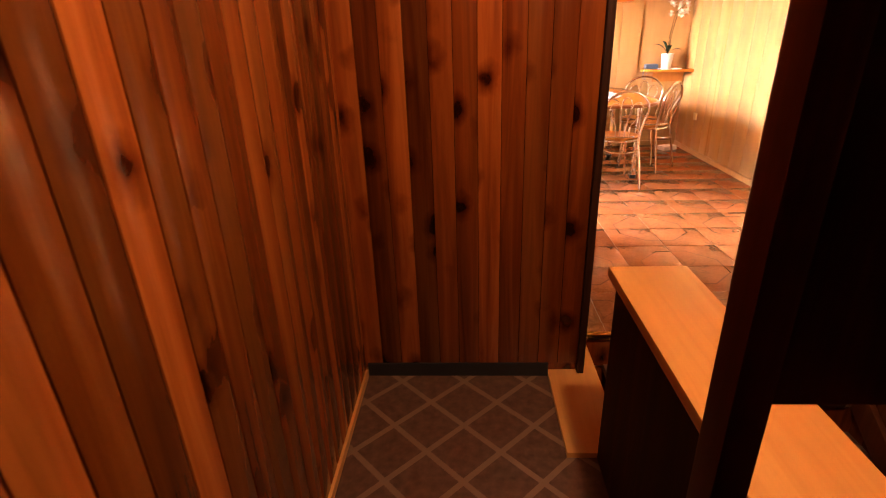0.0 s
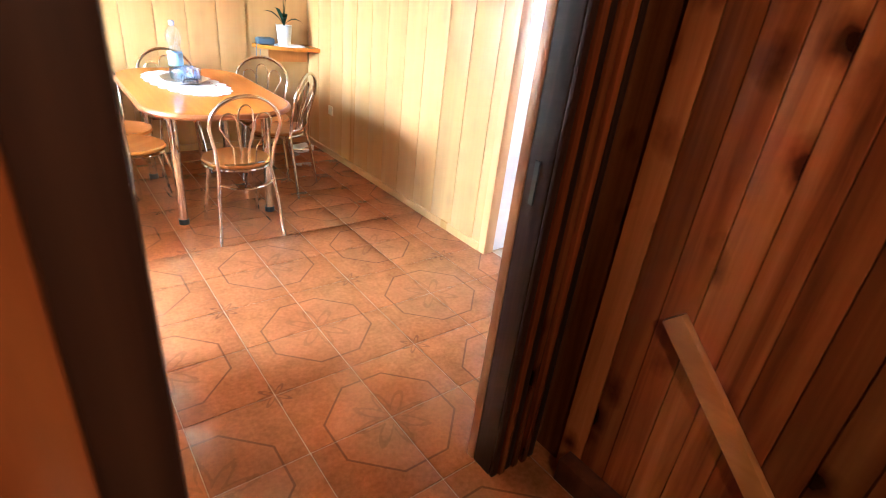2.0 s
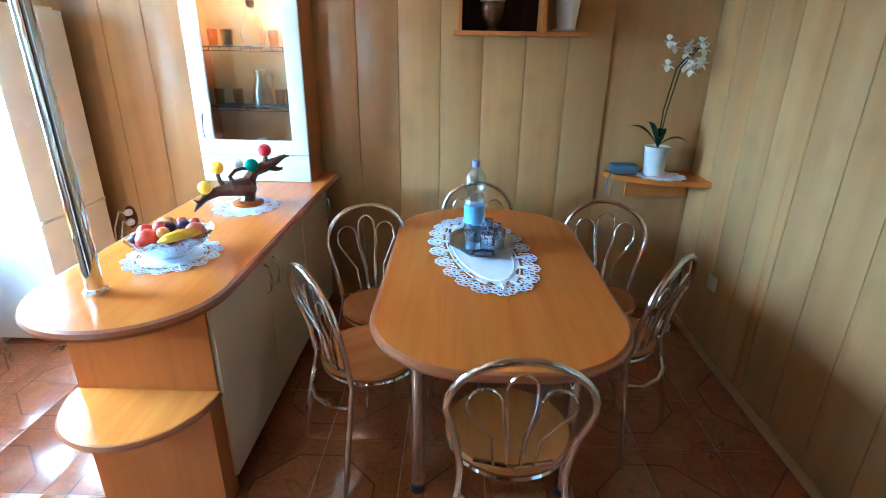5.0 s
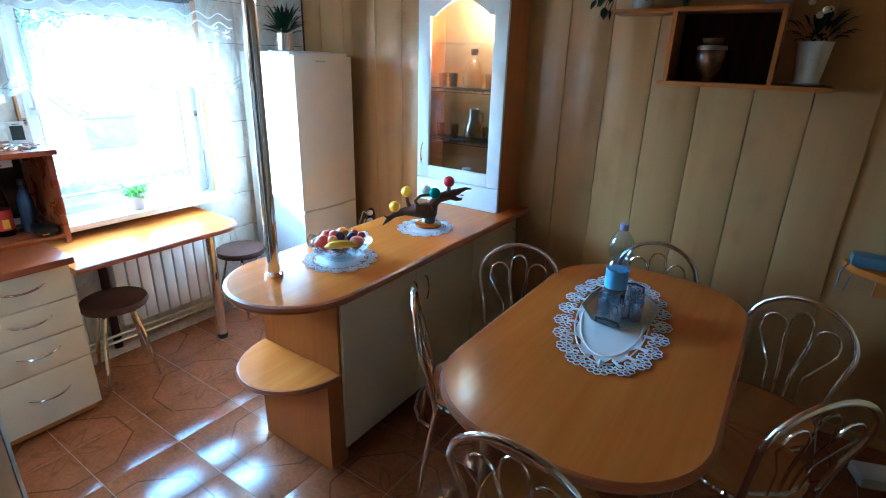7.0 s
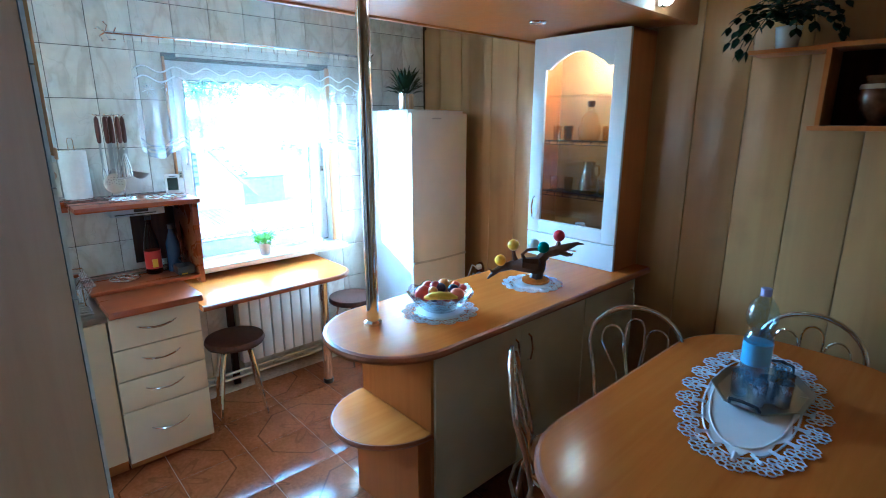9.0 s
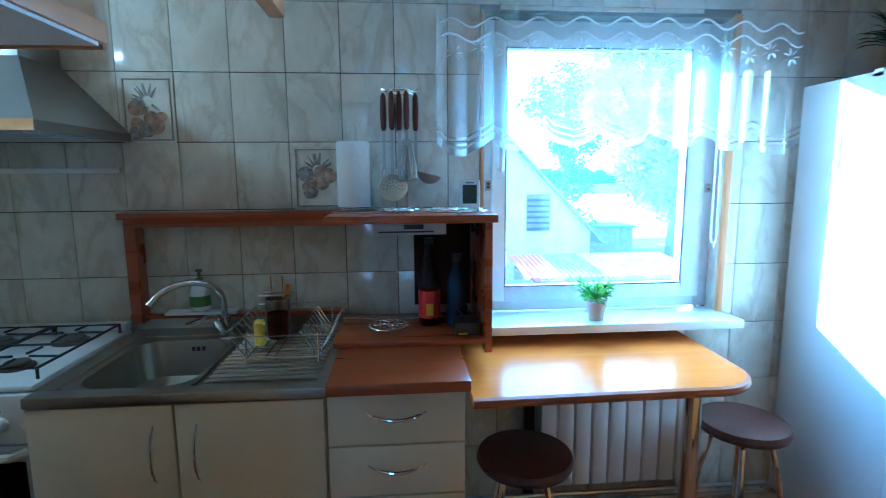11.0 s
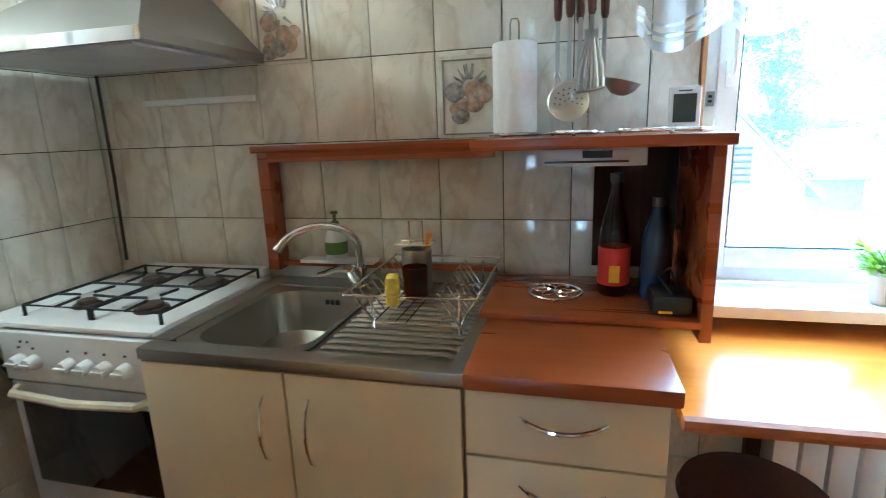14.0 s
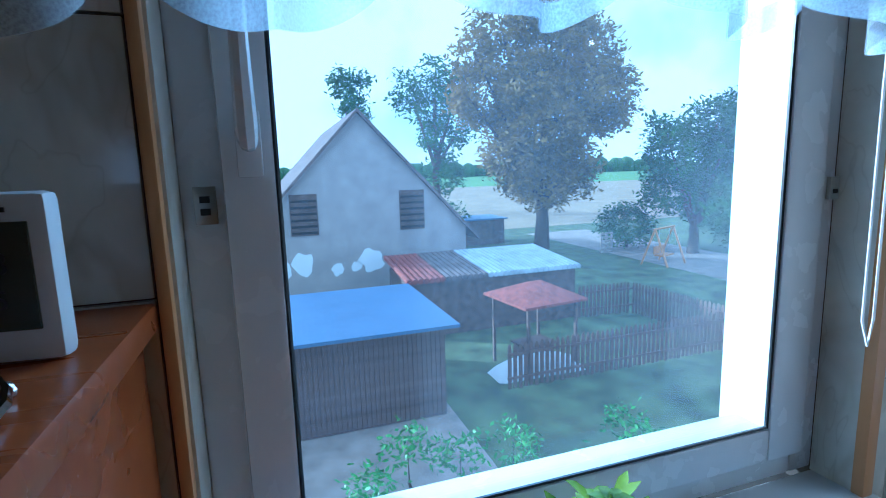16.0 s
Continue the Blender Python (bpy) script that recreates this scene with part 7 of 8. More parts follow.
# ---- living room things ----
ac = thing("armchair", "beige upholstered armchair with wooden feet", "armchair", (3.96, 5.76, 0), 7)
part("base", box(bmesh.new(), -0.42, -0.40, 0.12, 0.42, 0.42, 0.40, bevel=0.05), SOFA_CLOTH, ac)
part("cushion", box(bmesh.new(), -0.28, -0.36, 0.40, 0.28, 0.26, 0.52, bevel=0.05), SOFA_CLOTH, ac)
part("backrest", box(bmesh.new(), -0.40, 0.24, 0.35, 0.40, 0.44, 0.90, bevel=0.08), SOFA_CLOTH, ac)
for s in (-1, 1):
    part("armrest", box(bmesh.new(), s * 0.42 - 0.12, -0.40, 0.36, s * 0.42 + 0.12, 0.36, 0.60, bevel=0.07), SOFA_CLOTH, ac)
    part("arm_cap", box(bmesh.new(), s * 0.42 - 0.05, -0.42, 0.60, s * 0.42 + 0.05, 0.20, 0.622, bevel=0.008), BEECH_UP, ac, "brown wooden arm cap")
    for y in (-0.36, 0.36):
        part("foot", lathe(bmesh.new(), [(0.022, 0), (0.03, 0.06), (0.035, 0.12)], (s * 0.36, y, 0), 14), REDWOOD, ac)
ct = thing("coffee_table", "low pale table with a plant in the living room", "table", (5.9, 6.85, 0))
part("top", box(bmesh.new(), -0.40, -0.35, 0.52, 0.40, 0.35, 0.56, bevel=0.01), WHITE, ct)
for x, y in ((-0.34, -0.29), (0.34, -0.29), (-0.34, 0.29), (0.34, 0.29)):
    part("leg", boxed(x - 0.025, y - 0.025, 0, x + 0.025, y + 0.025, 0.52), REDWOOD, ct)
lp = thing("table_plant", "small leafy green plant in a white pot on the low table", "plant", (6.05, 6.8, 0.56))
pot_plant_pot(lp, 0.06, 0.11)
rng = random.Random(17)
bm = bmesh.new()
for _ in range(60):
    a, e, l = rng.uniform(0, math.tau), rng.uniform(0.2, 1.4), rng.uniform(0.10, 0.22)
    d = Vector((math.cos(a) * math.cos(e), math.sin(a) * math.cos(e), math.sin(e)))
    leaf_blade(bm, Vector((0, 0, 0.10)) + d * l * 0.3, Vector((0, 0, 0.10)) + d * l, 0.035, 0.012, 3)
part("foliage", bm, LEAF, lp)
ec = thing("easy_chair", "pale rounded easy chair by the living room wall", "armchair", (6.5, 6.2, 0), 20)
part("seat", box(bmesh.new(), -0.34, -0.34, 0.16, 0.34, 0.34, 0.46, bevel=0.08), SOFA_CLOTH, ec)
part("backrest", box(bmesh.new(), 0.20, -0.36, 0.30, 0.40, 0.36, 1.02, bevel=0.09), SOFA_CLOTH, ec)
for x, y in ((-0.28, -0.28), (0.28, -0.28), (-0.28, 0.28), (0.28, 0.28)):
    part("foot", lathe(bmesh.new(), [(0.02, 0), (0.028, 0.16)], (x, y, 0), 12), REDWOOD, ec)
bk = thing("bookcase", "tall red-brown bookcase with dark shelves", "bookcase", (6.15, 7.6, 0))
for x in (-0.6, 0.58):
    part("side", boxed(x, -0.2, 0, x + 0.02, 0.2, 2.1), REDWOOD, bk)
for k in range(6):
    part("shelf_board", boxed(-0.58, -0.2, 0.08 + 0.4 * k, 0.58, 0.2, 0.10 + 0.4 * k), REDWOOD, bk)
part("back", boxed(-0.58, 0.18, 0.1, 0.58, 0.2, 2.08), DARK_WOOD, bk)

# ---- outdoors ----
G = -4.4
GRASS = plain("grass", (0.105, 0.125, 0.045), 0.9, vary=0.5, scale=1.2)
DIRT = plain("pale_dirt", (0.33, 0.27, 0.21), 0.9, vary=0.25, scale=2)
FIELD = plain("stubble_field", (0.30, 0.225, 0.125), 0.9, vary=0.2, scale=0.3)
GREEN_FIELD = plain("green_field", (0.14, 0.24, 0.05), 0.9, vary=0.3, scale=0.2)
BARK = plain("bark", (0.09, 0.065, 0.045), 0.9, vary=0.4)
CHESTNUT = plain("chestnut_leaf", (0.25, 0.165, 0.04), 0.7, vary=0.6, scale=0.6)
TREE_LEAF = plain("tree_leaf", (0.06, 0.12, 0.025), 0.7, vary=0.6, scale=0.6)
STUCCO = plain("weathered_stucco", (0.40, 0.35, 0.31), 0.95, vary=0.14, scale=1.2)
ROOF = plain("old_roof", (0.16, 0.12, 0.10), 0.9, vary=0.35, scale=3)
BLUE_ROOF = plain("blue_sheet", (0.10, 0.155, 0.26), 0.5, vary=0.12, scale=1)
SLAT = plain("brown_slat", (0.13, 0.085, 0.06), 0.85, vary=0.4, scale=4)
TIN = plain("corrugated_sheet", (0.52, 0.55, 0.57), 0.5, vary=0.2, scale=2)
SHINGLE = plain("red_shingle", (0.26, 0.075, 0.05), 0.85, vary=0.3, scale=5)

bm = bmesh.new()
box(bm, -1500, -1500, G - 0.5, -1.45, 1500, G)
structure("ground", bm, GRASS, "patchy green grass yard", "ground")
structure("lane", boxed(-12.2, 2, G - 0.2, -5.5, 9.9, G + 0.01), DIRT, "pale dusty lane beside the shed", "road")
structure("yard_path", boxed(-40, 27, G - 0.2, -13, 33, G + 0.008), DIRT, "bare pale earth in the yard", "ground")
structure("stubble_field_ground", boxed(-150, -60, G - 0.2, -44, 150, G + 0.02), FIELD, "pale stubble field", "ground")
structure("green_field_ground", boxed(-330, -150, G - 0.2, -150, 330, G + 0.03), GREEN_FIELD, "green field strip", "ground")
structure("house_base_wall", boxed(-1.44, -6, G, -1.405, 12, -0.2), STUCCO, "outer wall of the house below the kitchen", "wall")


def tree(name, label, x, y, trunk_r, trunk_h, crown, n, leaf, material, seed, spread=1.0):
    """A trunk with limbs and a crown of clumped leaves inside ellipsoids (cx, cy, cz, r, rz)."""
    rng = random.Random(seed)
    t = thing(name, label, "tree", (x, y, G))
    bm = tube(bmesh.new(), [(0, 0, 0), (0.05, 0.03, trunk_h * 0.5), (0, 0, trunk_h)], [trunk_r * 1.3, trunk_r, trunk_r * 0.8], 10)
    for cx, cy, cz, r, rz in crown:
        tube(bm, [(0, 0, trunk_h * 0.85), (cx * 0.5, cy * 0.5, (trunk_h + cz) / 2), (cx, cy, cz + rz * 0.4)], [trunk_r * 0.6, trunk_r * 0.3, trunk_r * 0.08], 7)
    part("trunk", bm, BARK, t)
    verts, faces = [], []
    total = sum(r * r * rz for *_, r, rz in crown)
    for cx, cy, cz, r, rz in crown:
        for _ in range(int(n * r * r * rz / total / 7)):
            d = Vector((rng.gauss(0, 1), rng.gauss(0, 1), rng.gauss(0, 1))).normalized() * (rng.uniform(0.35, 1.0) ** 0.5) * (1 + 0.12 * rng.uniform(-1, 1))
            c = Vector((cx + d.x * r, cy + d.y * r, cz + d.z * rz))
            for _ in range(7):
                p = c + Vector((rng.gauss(0, 1), rng.gauss(0, 1), rng.gauss(0, 0.8))) * leaf * 1.4
                a, b = (Vector((rng.uniform(-1, 1), rng.uniform(-1, 1), rng.uniform(-0.7, 0.7))).normalized() * leaf for _ in range(2))
                i = len(verts)
                verts += [p - a, p - b * 0.5, p + a, p + b * 0.5]
                faces.append((i, i + 1, i + 2, i + 3))
    me = bpy.data.meshes.new("crown")
    me.from_pydata([tuple(v) for v in verts], [], faces)
    me.materials.append(material)
    ob = new("crown", me)
    ob.parent = t
    tagged(ob, kind="stuff")
    return t


CHESTNUT_CROWN = [
    (0, 0, 8.4, 3.3, 3.2), (-1.5, -3.4, 10.8, 2.4, 2.6), (1, 3.8, 10.4, 2.6, 2.6), (0, 0.8, 13.8, 3.0, 2.6), (0, -2.4, 6.6, 2.1, 1.8),
    (0, 2.2, 6.0, 2.0, 1.7), (0, 5.3, 9.2, 1.6, 1.5), (0, -5.0, 12.8, 1.5, 1.5), (0, 0.2, 4.4, 2.2, 1.6), (0.5, -1.6, 5.0, 1.8, 1.5),
    (0.5, 2.4, 4.9, 1.6, 1.3), (1, -1.5, 11.0, 2.4, 2.3), (0, -3.2, 15.0, 1.9, 1.7), (0, 4.2, 14.0, 1.8, 1.7), (0, 0.4, 16.4, 2.2, 1.6), (0, 2.6, 16.0, 1.5, 1.3), (0, -5.4, 10.0, 1.1, 1.0), (0, 5.6, 12.2, 1.2, 1.1),
]
tree("chestnut_tree", "large chestnut tree with browning leaves", -32.4, 24.2, 0.45, 4.0, CHESTNUT_CROWN, 36000, 0.22, CHESTNUT, 1)
tree("poplar_tree", "tall airy deciduous tree behind the house", -62, 26.0, 0.5, 7, [(0, 0, 13, 2.8, 3.2), (0, 3.4, 15.5, 2.4, 2.8), (0, -3.2, 15, 2.0, 2.8), (0, 1, 9.5, 3.0, 1.8), (0, 0.4, 17.8, 2.0, 1.6), (0, 4.6, 11.5, 1.8, 1.6), (0, 1.2, 5.0, 2.4, 2.6)], 5600, 0.32, TREE_LEAF, 2)
tree("poplar_tree", "tall airy deciduous tree behind the house", -64, 15.8, 0.4, 6, [(0, 0, 9.6, 1.9, 2.2), (0, 0.8, 13, 1.7, 2.0), (0, -0.4, 16, 1.6, 1.8), (0, 1.8, 16.4, 1.2, 1.2)], 2600, 0.32, TREE_LEAF, 3)
tree("yard_tree", "leafy green tree at the edge of the yard", -26, 31.5, 0.3, 2.0, [(0, -1.2, 6.4, 2.2, 2.0), (0, 1.6, 7.8, 2.4, 2.0), (0, 4.0, 7.0, 2.4, 2.4), (-1, -0.6, 4.2, 2.2, 1.8), (0, 2.4, 3.4, 2.8, 2.2), (0, -2.6, 7.6, 1.3, 1.1), (0, 3.4, 9.2, 1.4, 1.1)], 17000, 0.18, TREE_LEAF, 4)
tree("yard_tree", "leafy green tree at the edge of the yard", -20, 29.0, 0.2, 1.2, [(0, 0, 3.2, 1.9, 1.9), (0, 2, 4.6, 2.0, 2.0), (0, 1.0, 6.0, 1.2, 1.0)], 6000, 0.14, TREE_LEAF, 6)
tree("bush", "broad green bush behind the old house", -38, 16.6, 0.15, 0.6, [(0, -1.8, 2.6, 2.0, 2.4), (0, 0.6, 2.2, 2.0, 1.9), (0, 2.6, 1.7, 1.7, 1.5), (0, -3.4, 3.4, 1.8, 2.2)], 6400, 0.16, TREE_LEAF, 11)
tree("bush", "round green bush by the field", -36, 15.5, 0.15, 0.6, [(0, 0, 1.8, 2.6, 1.6), (0, -2.2, 2.2, 2.0, 1.6)], 4200, 0.16, TREE_LEAF, 8)
tree("bush", "round green bush by the field", -30, 29.5, 0.12, 0.5, [(0, 0, 1.6, 2.0, 1.5)], 2600, 0.15, TREE_LEAF, 9)
rng = random.Random(30)
for k in range(7):
    tree("garden_plant", "weedy green plant below the window", -7.2 + rng.uniform(-1.5, 0.5), 7.2 + 0.85 * k, 0.03, 0.3, [(0, 0, 0.7 + rng.uniform(0, 0.5), 0.45, 0.45)], 260, 0.07, LEAF, 40 + k)
bm = bmesh.new()
for k in range(170):
    y = -60 + 2.1 * k
    ball(bm, (-335 + rng.uniform(-8, 8), y, G + rng.uniform(2, 5)), rng.uniform(3, 6.5), 7, 1.1)
solid("far_woods", bm, TREE_LEAF, "distant dark line of woods on the horizon", "woods", kind="stuff")

hs = thing("old_house", "old weathered stucco house with a steep gable", "house", (-22.0, 9.7, G))
bm = bmesh.new()
sh_ = [(-4.7, 0), (4.7, 0), (4.7, 3.2), (0, 8.2), (-4.7, 3.2)]
fa = [bm.verts.new((0, y, z)) for y, z in sh_]
fb = [bm.verts.new((-14, y, z)) for y, z in sh_]
bm.faces.new(fa)
bm.faces.new(fb[::-1])
for i in range(5):
    bm.faces.new((fa[i], fa[(i + 1) % 5], fb[(i + 1) % 5], fb[i]))
part("wall", bm, STUCCO, hs)
for s in (-1, 1):
    bm = bmesh.new()
    q = [(0.3, s * 5.25, 2.77), (0.3, 0, 8.36), (-14.3, 0, 8.36), (-14.3, s * 5.25, 2.77)]
    v1 = [bm.verts.new(p) for p in q]
    v2 = [bm.verts.new((p[0], p[1], p[2] - 0.16)) for p in q]
    bm.faces.new(v1)
    bm.faces.new(v2[::-1])
    for i in range(4):
        bm.faces.new((v1[i], v1[(i + 1) % 4], v2[(i + 1) % 4], v2[i]))
    part("roof", bm, ROOF, hs, "worn grey roof slope")
for y0 in (1.66, -2.9):
    w = part("window", boxed(-0.02, y0, 3.25, 0.05, y0 + 1.1, 4.95), SLAT, hs, "boarded dark window")
    for k in range(6):
        part("slat", boxed(0.05, y0 + 0.04, 3.32 + 0.26 * k, 0.08, y0 + 1.06, 3.42 + 0.26 * k), DARK_FILL, w)
rng = random.Random(8)
for k, (y0, z0, r) in enumerate(((-3.4, 1.9, 0.55), (-2.5, 2.1, 0.5), (-1.1, 1.75, 0.3), (0.35, 2.0, 0.6), (-0.35, 1.8, 0.25))):
    bm = bmesh.new()
    rim = [(y0 + r * rng.uniform(0.6, 1.1) * math.cos(q * math.tau / 14), z0 + r * rng.uniform(0.7, 1.2) * math.sin(q * math.tau / 14)) for q in range(14)]
    back, front = ([bm.verts.new((x, y, z)) for y, z in rim] for x in (-0.005, 0.018))
    bm.faces.new(front)
    for q in range(14):
        bm.faces.new((back[q], back[(q + 1) % 14], front[(q + 1) % 14], front[q]))
    part("whitewash_patch", bm, PAPER, hs, "bare white patch in the stucco")

sd = thing("blue_roofed_shed", "brown slatted shed with a flat blue roof", "shed", (-11.35, 6.85, G))
# near-black core paints the shade between the slats
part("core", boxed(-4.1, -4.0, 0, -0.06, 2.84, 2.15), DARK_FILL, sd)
part("roof", boxed(-4.4, -4.3, 2.2, 0.25, 3.15, 2.28), BLUE_ROOF, sd, "flat blue sheet roof")
part("side_boards", boxed(-4.1, 2.80, 0.05, -0.03, 2.86, 2.2), SLAT, sd)
SLAT_ME = mesh_of("slat", boxed(-0.015, -0.05, 0.0, 0.015, 0.05, 2.15), SLAT)
for k in range(58):
    piece("slat", SLAT_ME, sd, pose(-0.02 + 0.006 * (k % 2), -3.6 + 0.112 * k, 0.03))

ls = thing("long_shed", "long low shed with a corrugated roof", "shed", (-17.0, 10.4, G))
part("wall", boxed(-3.2, 0, 0, 0, 6.5, 1.95), SLAT, ls)
for k in range(34):
    y = -0.1 + 0.2 * k
    bm = tube(bmesh.new(), [(0.25, y, 2.05), (-3.4, y, 2.35)], 0.10, 8)
    part("roof_sheet", bm, TIN if k > 14 else (SHINGLE if k < 7 else ROOF), ls)

gz = thing("gazebo", "small open gazebo with a red shingle roof", "gazebo", (-13.3, 13.1, G), 8)
gz.scale = (0.82, 0.78, 1.0)
bm = bmesh.new()
a4 = [bm.verts.new((x, y, 2.05)) for x, y in ((1.3, -1.35), (1.3, 1.35), (-1.3, 1.35), (-1.3, -1.35))]
b4 = [bm.verts.new((x, y, 2.12)) for x, y in ((1.3, -1.35), (1.3, 1.35), (-1.3, 1.35), (-1.3, -1.35))]
c2 = [bm.verts.new((0, -0.3, 2.55)), bm.verts.new((0, 0.3, 2.55))]
bm.faces.new(a4[::-1])
for i in range(4):
    bm.faces.new((a4[i], a4[(i + 1) % 4], b4[(i + 1) % 4], b4[i]))
bm.faces.new((b4[0], b4[1], c2[1], c2[0]))
bm.faces.new((b4[2], b4[3], c2[0], c2[1]))
bm.faces.new((b4[1], b4[2], c2[1]))
bm.faces.new((b4[3], b4[0], c2[0]))
part("roof", bm, SHINGLE, gz, "red shingle hipped roof")
for x, y in ((1.05, -1.05), (1.05, 1.05), (-1.05, 1.05), (-1.05, -1.05)):
    part("post", boxed(x - 0.05, y - 0.05, 0, x + 0.05, y + 0.05, 2.05), SLAT, gz)
part("table", boxed(-0.5, -0.7, 0.68, 0.5, 0.7, 0.74), SLAT, gz)
for sx in (-0.4, 0.4):
    part("table_leg", boxed(sx - 0.03, -0.6, 0, sx + 0.03, 0.6, 0.68), SLAT, gz)
pool = thing("covered_pile", "white and yellow sheeting over a heap by the gazebo", "tarpaulin", (-12.85, 12.95, G))
bm = bmesh.new()
gr_ = [[bm.verts.new((-0.45 + 0.9 * i / 8, -1.35 + 2.7 * j / 14, 0.55 * (math.sin(math.pi * i / 8) * math.sin(math.pi * j / 14)) ** 0.4 + 0.08 * noise.noise(Vector((i, j, 1)))) ) for j in range(15)] for i in range(9)]
for i in range(8):
    for j in range(14):
        bm.faces.new((gr_[i][j], gr_[i + 1][j], gr_[i + 1][j + 1], gr_[i][j + 1]))
part("sheet", bm, PAPER, pool)


def fence(name, x0, y0, x1, y1, mat):
    n = int(math.hypot(x1 - x0, y1 - y0) / 0.16)
    turn = math.degrees(math.atan2(y1 - y0, x1 - x0))
    f = thing(name, "weathered wooden picket fence", "fence", (x0, y0, G), turn)
    L = math.hypot(x1 - x0, y1 - y0)
    for z in (0.3, 0.95):
        part("rail", boxed(0, -0.045, z, L, -0.015, z + 0.07), mat, f)
    bm = bmesh.new()
    q = [(-0.05, 0), (0.05, 0), (0.05, 1.12), (0.03, 1.20), (0.0, 1.23), (-0.03, 1.20), (-0.05, 1.12)]
    u1 = [bm.verts.new((x, 0.012, z)) for x, z in q]
    u2 = [bm.verts.new((x, -0.012, z)) for x, z in q]
    bm.faces.new(u1)
    bm.faces.new(u2[::-1])
    for i in range(7):
        bm.faces.new((u1[i], u1[(i + 1) % 7], u2[(i + 1) % 7], u2[i]))
    me = mesh_of("picket", bm, mat)
    for k in range(n):
        piece("picket", me, f, pose(0.08 + 0.16 * k, 0.0, 0.03 + 0.02 * math.sin(k * 2.3), 0, 0, 0))


PICKET = plain("picket_wood", (0.13, 0.075, 0.05), 0.85, vary=0.3, scale=3)
fence("picket_fence", -12.0, 11.6, -12.1, 19.6, PICKET)
fence("picket_fence", -16.8, 16.9, -16.6, 19.2, PICKET)
fence("picket_fence", -12.1, 19.6, -16.6, 19.2, PICKET)
PALLET = plain("grey_pallet_wood", (0.34, 0.30, 0.25), 0.9, vary=0.3, scale=4)
swg = thing("garden_swing", "wooden garden swing seat on an A-frame", "swing", (-24, 27.4, G), 20)
for y in (-1.0, 1.0):
    part("frame_leg", tube(bmesh.new(), [(0.8, y, 0), (0, y, 2.1)], 0.06, 6), PANEL_TRIM, swg)
    part("frame_leg", tube(bmesh.new(), [(-0.8, y, 0), (0, y, 2.1)], 0.06, 6), PANEL_TRIM, swg)
part("top_beam", tube(bmesh.new(), [(0, -1.15, 2.1), (0, 1.15, 2.1)], 0.06, 6), PANEL_TRIM, swg)
part("seat", boxed(-0.25, -0.6, 0.5, 0.3, 0.6, 0.58), PANEL_TRIM, swg)
part("seat_back", boxed(-0.3, -0.6, 0.6, -0.25, 0.6, 1.05), PANEL_TRIM, swg)
for y in (-0.55, 0.55):
    part("chain", tube(bmesh.new(), [(0, y, 2.1), (0.1, y, 0.55)], 0.012, 5), STEEL, swg)
mast = thing("lattice_mast", "grey steel lattice mast in the far field", "pylon", (-190, 118, G))
for x, y in ((-1, -1), (-1, 1), (1, -1), (1, 1)):
    part("leg", tube(bmesh.new(), [(x * 3.2, y * 3.2, 0), (x * 1.2, y * 1.2, 19)], 0.16, 6), STEEL, mast)
for k in range(4):
    r, q, z = 3.2 - 0.5 * k, 2.7 - 0.5 * k, 4.75 * k
    for y in (-1, 1):
        part("brace", tube(bmesh.new(), [(r, y * r, z), (q, -y * q, z + 4.75)], 0.11, 5), STEEL, mast)
part("cross_arm", tube(bmesh.new(), [(0, -4.5, 18.6), (0, 4.5, 18.6)], 0.16, 6), STEEL, mast)
pal = thing("pallet", "grey wooden pallet leaning beside the bush", "pallet", (-28.6, 26.9, G), 12)
for k in range(6):
    part("slat", box(bmesh.new(), 0.0, -0.55, 0.04 + 0.24 * k, 0.03, 0.55, 0.16 + 0.24 * k, bevel=0.004), PALLET, pal)
for y in (-0.5, 0.0, 0.5):
    part("bearer", box(bmesh.new(), -0.10, y - 0.05, 0.0, -0.001, y + 0.05, 1.36, bevel=0.004), PALLET, pal)
bgy = thing("far_shed", "low grey shed beyond the lawn", "shed", (-36, 17.0, G))
part("wall", boxed(-3, 0, 0, 0, 6, 1.9), SLAT, bgy)
part("roof", boxed(-3.2, -0.2, 1.9, 0.2, 6.2, 2.0), BLUE_ROOF, bgy)

# ---- boards, panels and tiles, one by one ----


def board_mesh(name, w, d, h, mat, bevel=0.004):
    return mesh_of(name, box(bmesh.new(), -w / 2, 0, 0, w / 2, d, h, bevel=bevel), mat)


def clad(parent, me, origin, along, step, count, turn):
    """Boards side by side; along is the way they follow each other."""
    for k in range(count):
        piece("board", me, parent, pose(origin[0] + along[0] * step * (k + 0.5), origin[1] + along[1] * step * (k + 0.5), origin[2], 0, 0, turn))


PB = board_mesh("board", 0.088, 0.013, 2.5, PINE, 0.005)
LB = board_mesh("board", 0.088, 0.013, 4.9, PINE_GOLD, 0.005)
wl = bpy.data.objects
clad(wl["wall_hall_panel"], PB, (-0.04, 3.272, -0.001), (1, 0), 0.0881, 11, 0)
clad(wl["wall_hall_left"], LB, (-0.032, -1.1, -2.4), (0, 1), 0.0905, 49, 90)
clad(wl["wall_hall_right"], LB, (2.182, -1.1, -2.4), (0, 1), 0.0905, 54, -90)
PP = board_mesh("panel", 0.232, 0.012, 2.37, PANEL, 0.004)
for k in range(13):
    piece("panel", PP, wl["wall_back"], pose(0.17 + 0.235 * (k - 1) - 0.3825, BY, 0.0))
for k in range(4):
    piece("panel", PP, wl["wall_back"], pose(-0.36 - 0.235 * k - 0.08 - 0.075, BY, 0.0))
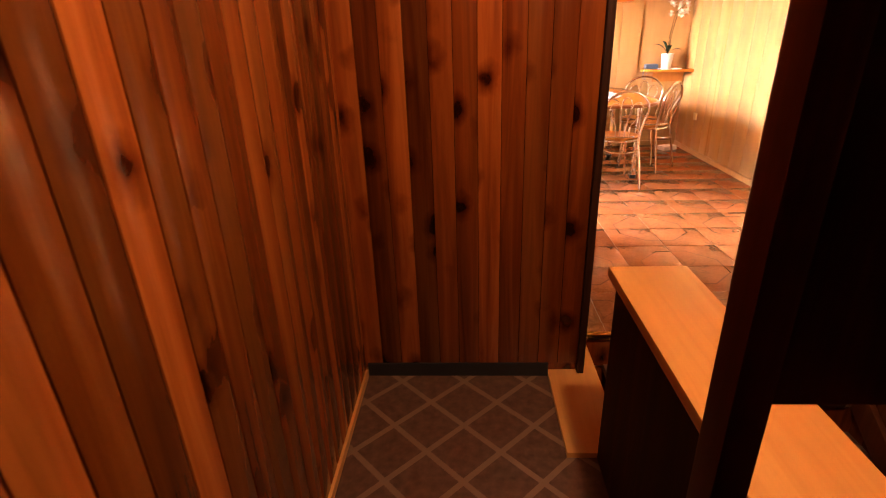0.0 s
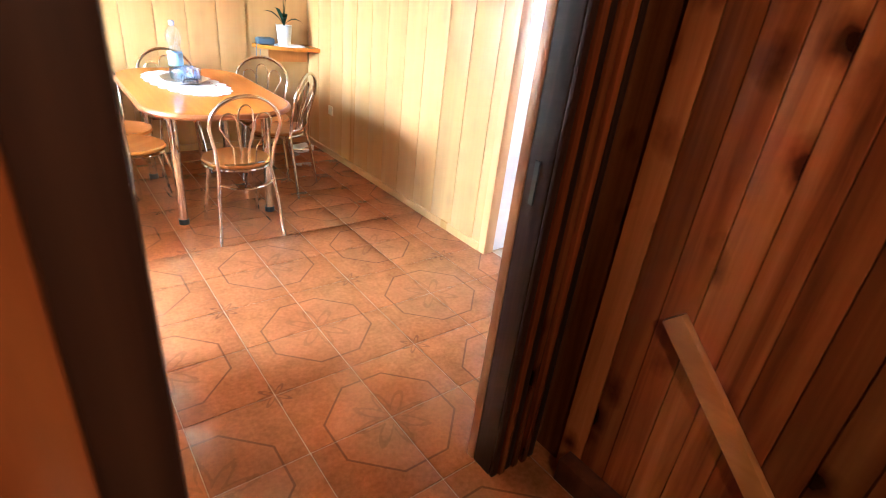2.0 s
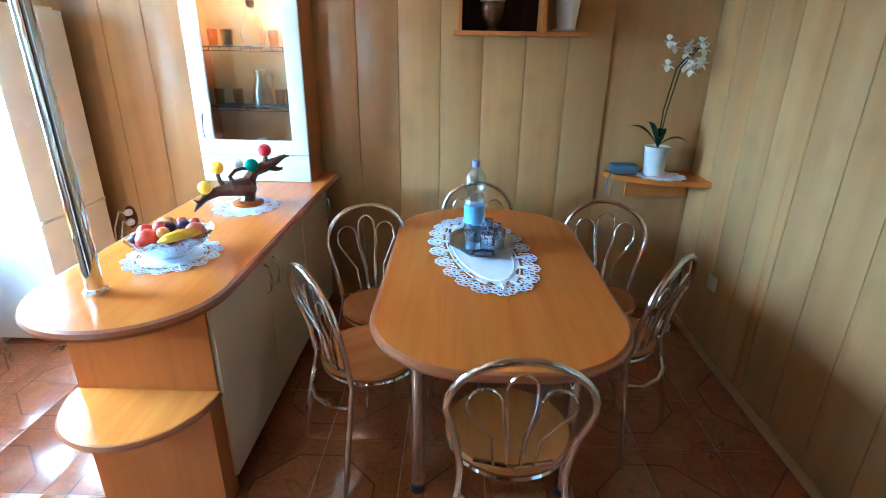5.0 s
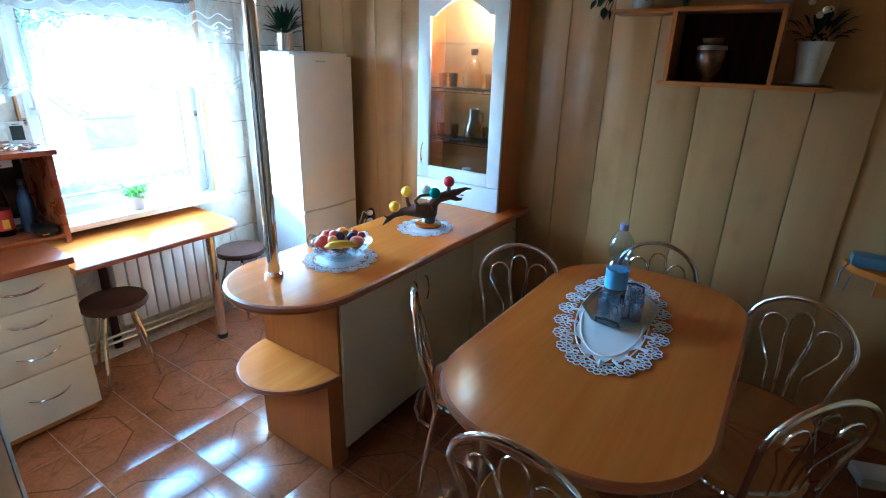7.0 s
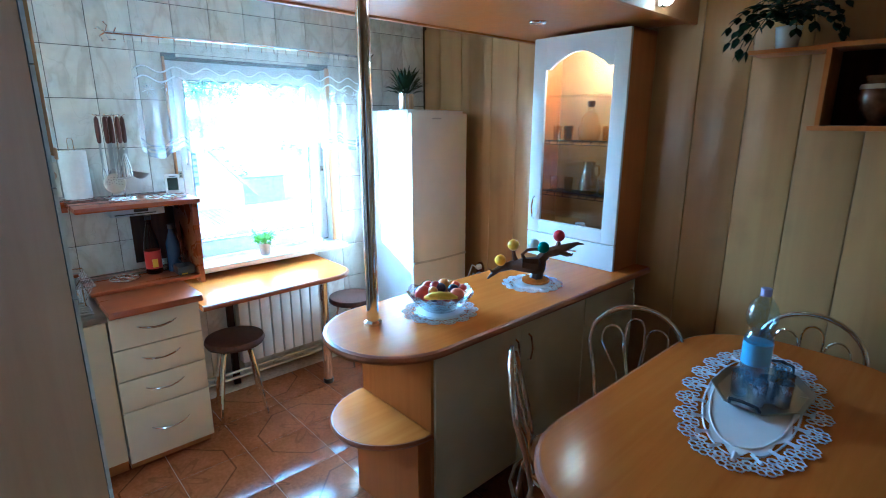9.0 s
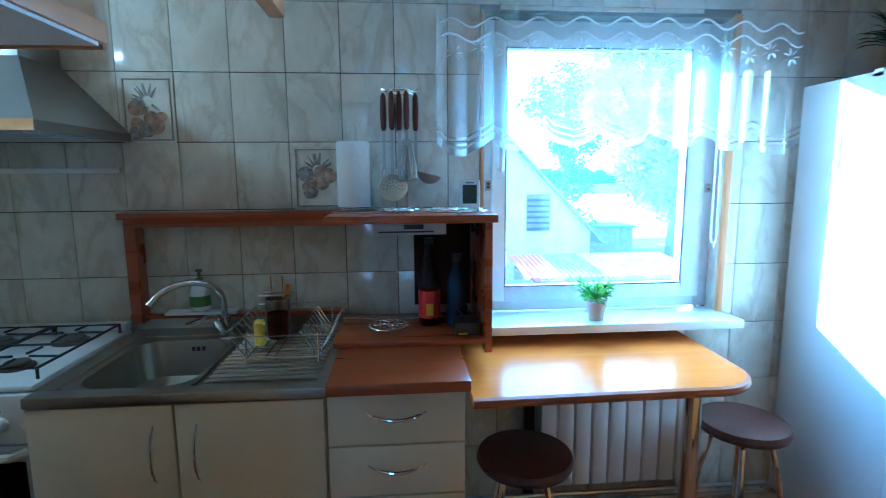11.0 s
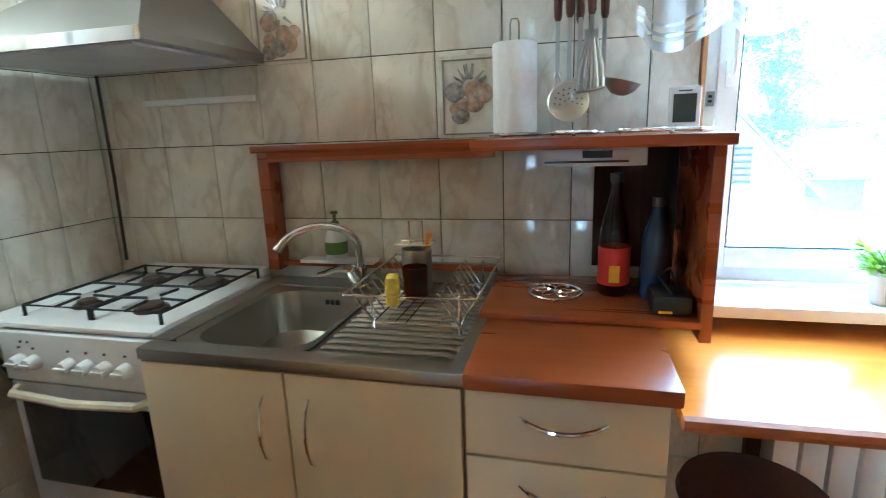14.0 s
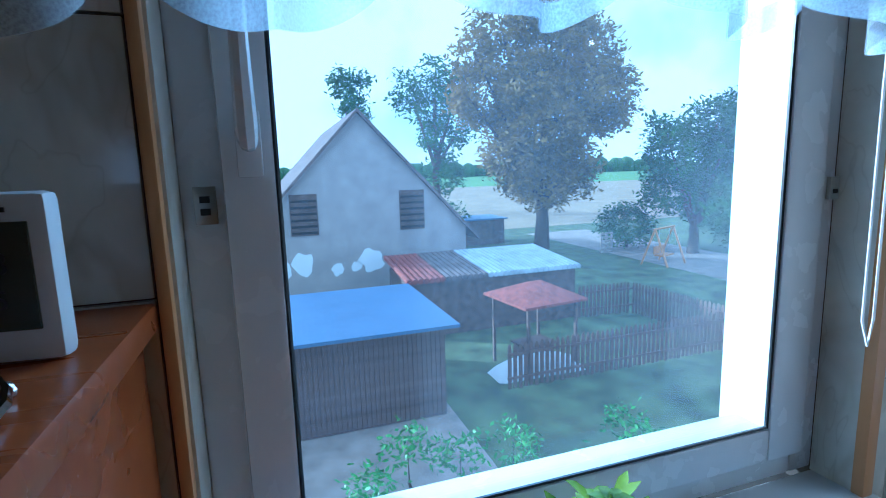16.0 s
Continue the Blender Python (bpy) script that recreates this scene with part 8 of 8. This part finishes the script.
for k in range(11):
    piece("panel", PP, wl["wall_right"], pose(RX, BY - 0.235 * (k + 0.5), 0.0, 0, 0, -90))

piece("panel", mesh_of("panel", boxed(-0.043, 0, 0, 0.043, 0.012, 2.37, bevel=0.004), PANEL), wl["wall_right"], pose(RX, 5.270, 0.0, 0, 0, -90))

TW, TH = 0.202, 0.2535
TILE = mesh_of("tile", box(bmesh.new(), 0.0, 0.0014, 0.0014, 0.009, TW - 0.0014, TH - 0.0014, bevel=0.0008), WALL_TILE)
Y0, Z0 = 5.252, 1.543
wwin, wsto = wl["wall_window"], wl["wall_stove"]
for j in range(-7, 4):
    for i in range(-7, 13):
        y, z = Y0 + TW * i, Z0 + TH * j
        if z < -0.3 or z > 2.40:
            continue
        hole = y + TW > 5.984 and y < 7.02 and z + TH > 0.80 and z < 2.03
        if y < 3.96 - 0.2 or y > 7.8:
            continue
        if hole:
            # cut tiles that meet the window opening
            a, b = y, y + TW
            c, d = z, z + TH
            if a < 5.984 < b and c < 2.03:
                piece("cut_tile", mesh_of("cut_tile", boxed(0, a + 0.0015, c + 0.0015, 0.009, 5.982, d - 0.0015), WALL_TILE), wwin, pose(WX - 0.009, 0, 0))
            elif a < 7.02 < b and c < 2.03:
                piece("cut_tile", mesh_of("cut_tile", boxed(0, 7.024, c + 0.0015, 0.009, b - 0.0015, d - 0.0015), WALL_TILE), wwin, pose(WX - 0.009, 0, 0))
            elif d > 2.03 and c < 2.03:
                piece("cut_tile", mesh_of("cut_tile", boxed(0, a + 0.0015, 2.034, 0.009, b - 0.0015, d - 0.0015), WALL_TILE), wwin, pose(WX - 0.009, 0, 0))
            elif c < 0.80 < d:
                piece("cut_tile", mesh_of("cut_tile", boxed(0, a + 0.0015, c + 0.0015, 0.009, b - 0.0015, 0.797), WALL_TILE), wwin, pose(WX - 0.009, 0, 0))
            continue
        piece("tile", TILE, wwin, pose(WX - 0.009, y, z))
for j in range(-6, 4):
    for i in range(5):
        x1 = -0.225 - TW * i
        z = Z0 + TH * j
        if z > 2.40 or x1 < -1.03:
            continue
        piece("tile", TILE, wsto, pose(x1, LY - 0.009, z, 0, 0, 90))
for j in range(-6, 4):
    piece("cut_tile", mesh_of("cut_tile", boxed(-0.222, LY - 0.009, Z0 + TH * j + 0.0015, -0.174, LY, Z0 + TH * j + TH - 0.0015), WALL_TILE), wsto, pose(0, 0, 0))
# tiled end of the partition
for j in range(-6, 4):
    piece("cut_tile", mesh_of("cut_tile", boxed(0.697, 5.242, Z0 + TH * j + 0.0015, 0.833, 5.25, Z0 + TH * j + TH - 0.0015), WALL_TILE), wl["wall_partition"], pose(0, 0, 0))

FT = 0.333
FTILE = mesh_of("floor_tile", box(bmesh.new(), 0.0015, 0.0015, -0.008, FT - 0.0015, FT - 0.0015, 0.0, bevel=0.0012), FLOOR_TILE)
fl_ = wl["floor"]
for i in range(-9, 5):
    for j in range(-6, 7):
        x, y = 1.788 + FT * i, 5.61 + FT * j
        if y < 3.52 or x < -1.05 or x > 3.0:
            continue
        piece("floor_tile", FTILE, fl_, pose(x, y, 0))

# narrow cut row at the door sill
for i in range(-3, 2):
    x = 1.788 + FT * i
    piece("cut_floor_tile", mesh_of("cut_floor_tile", boxed(x + 0.0015, 3.522, -0.008, min(x + FT - 0.0015, 2.18), 3.6105, 0.0), FLOOR_TILE), fl_, pose(0, 0, 0))
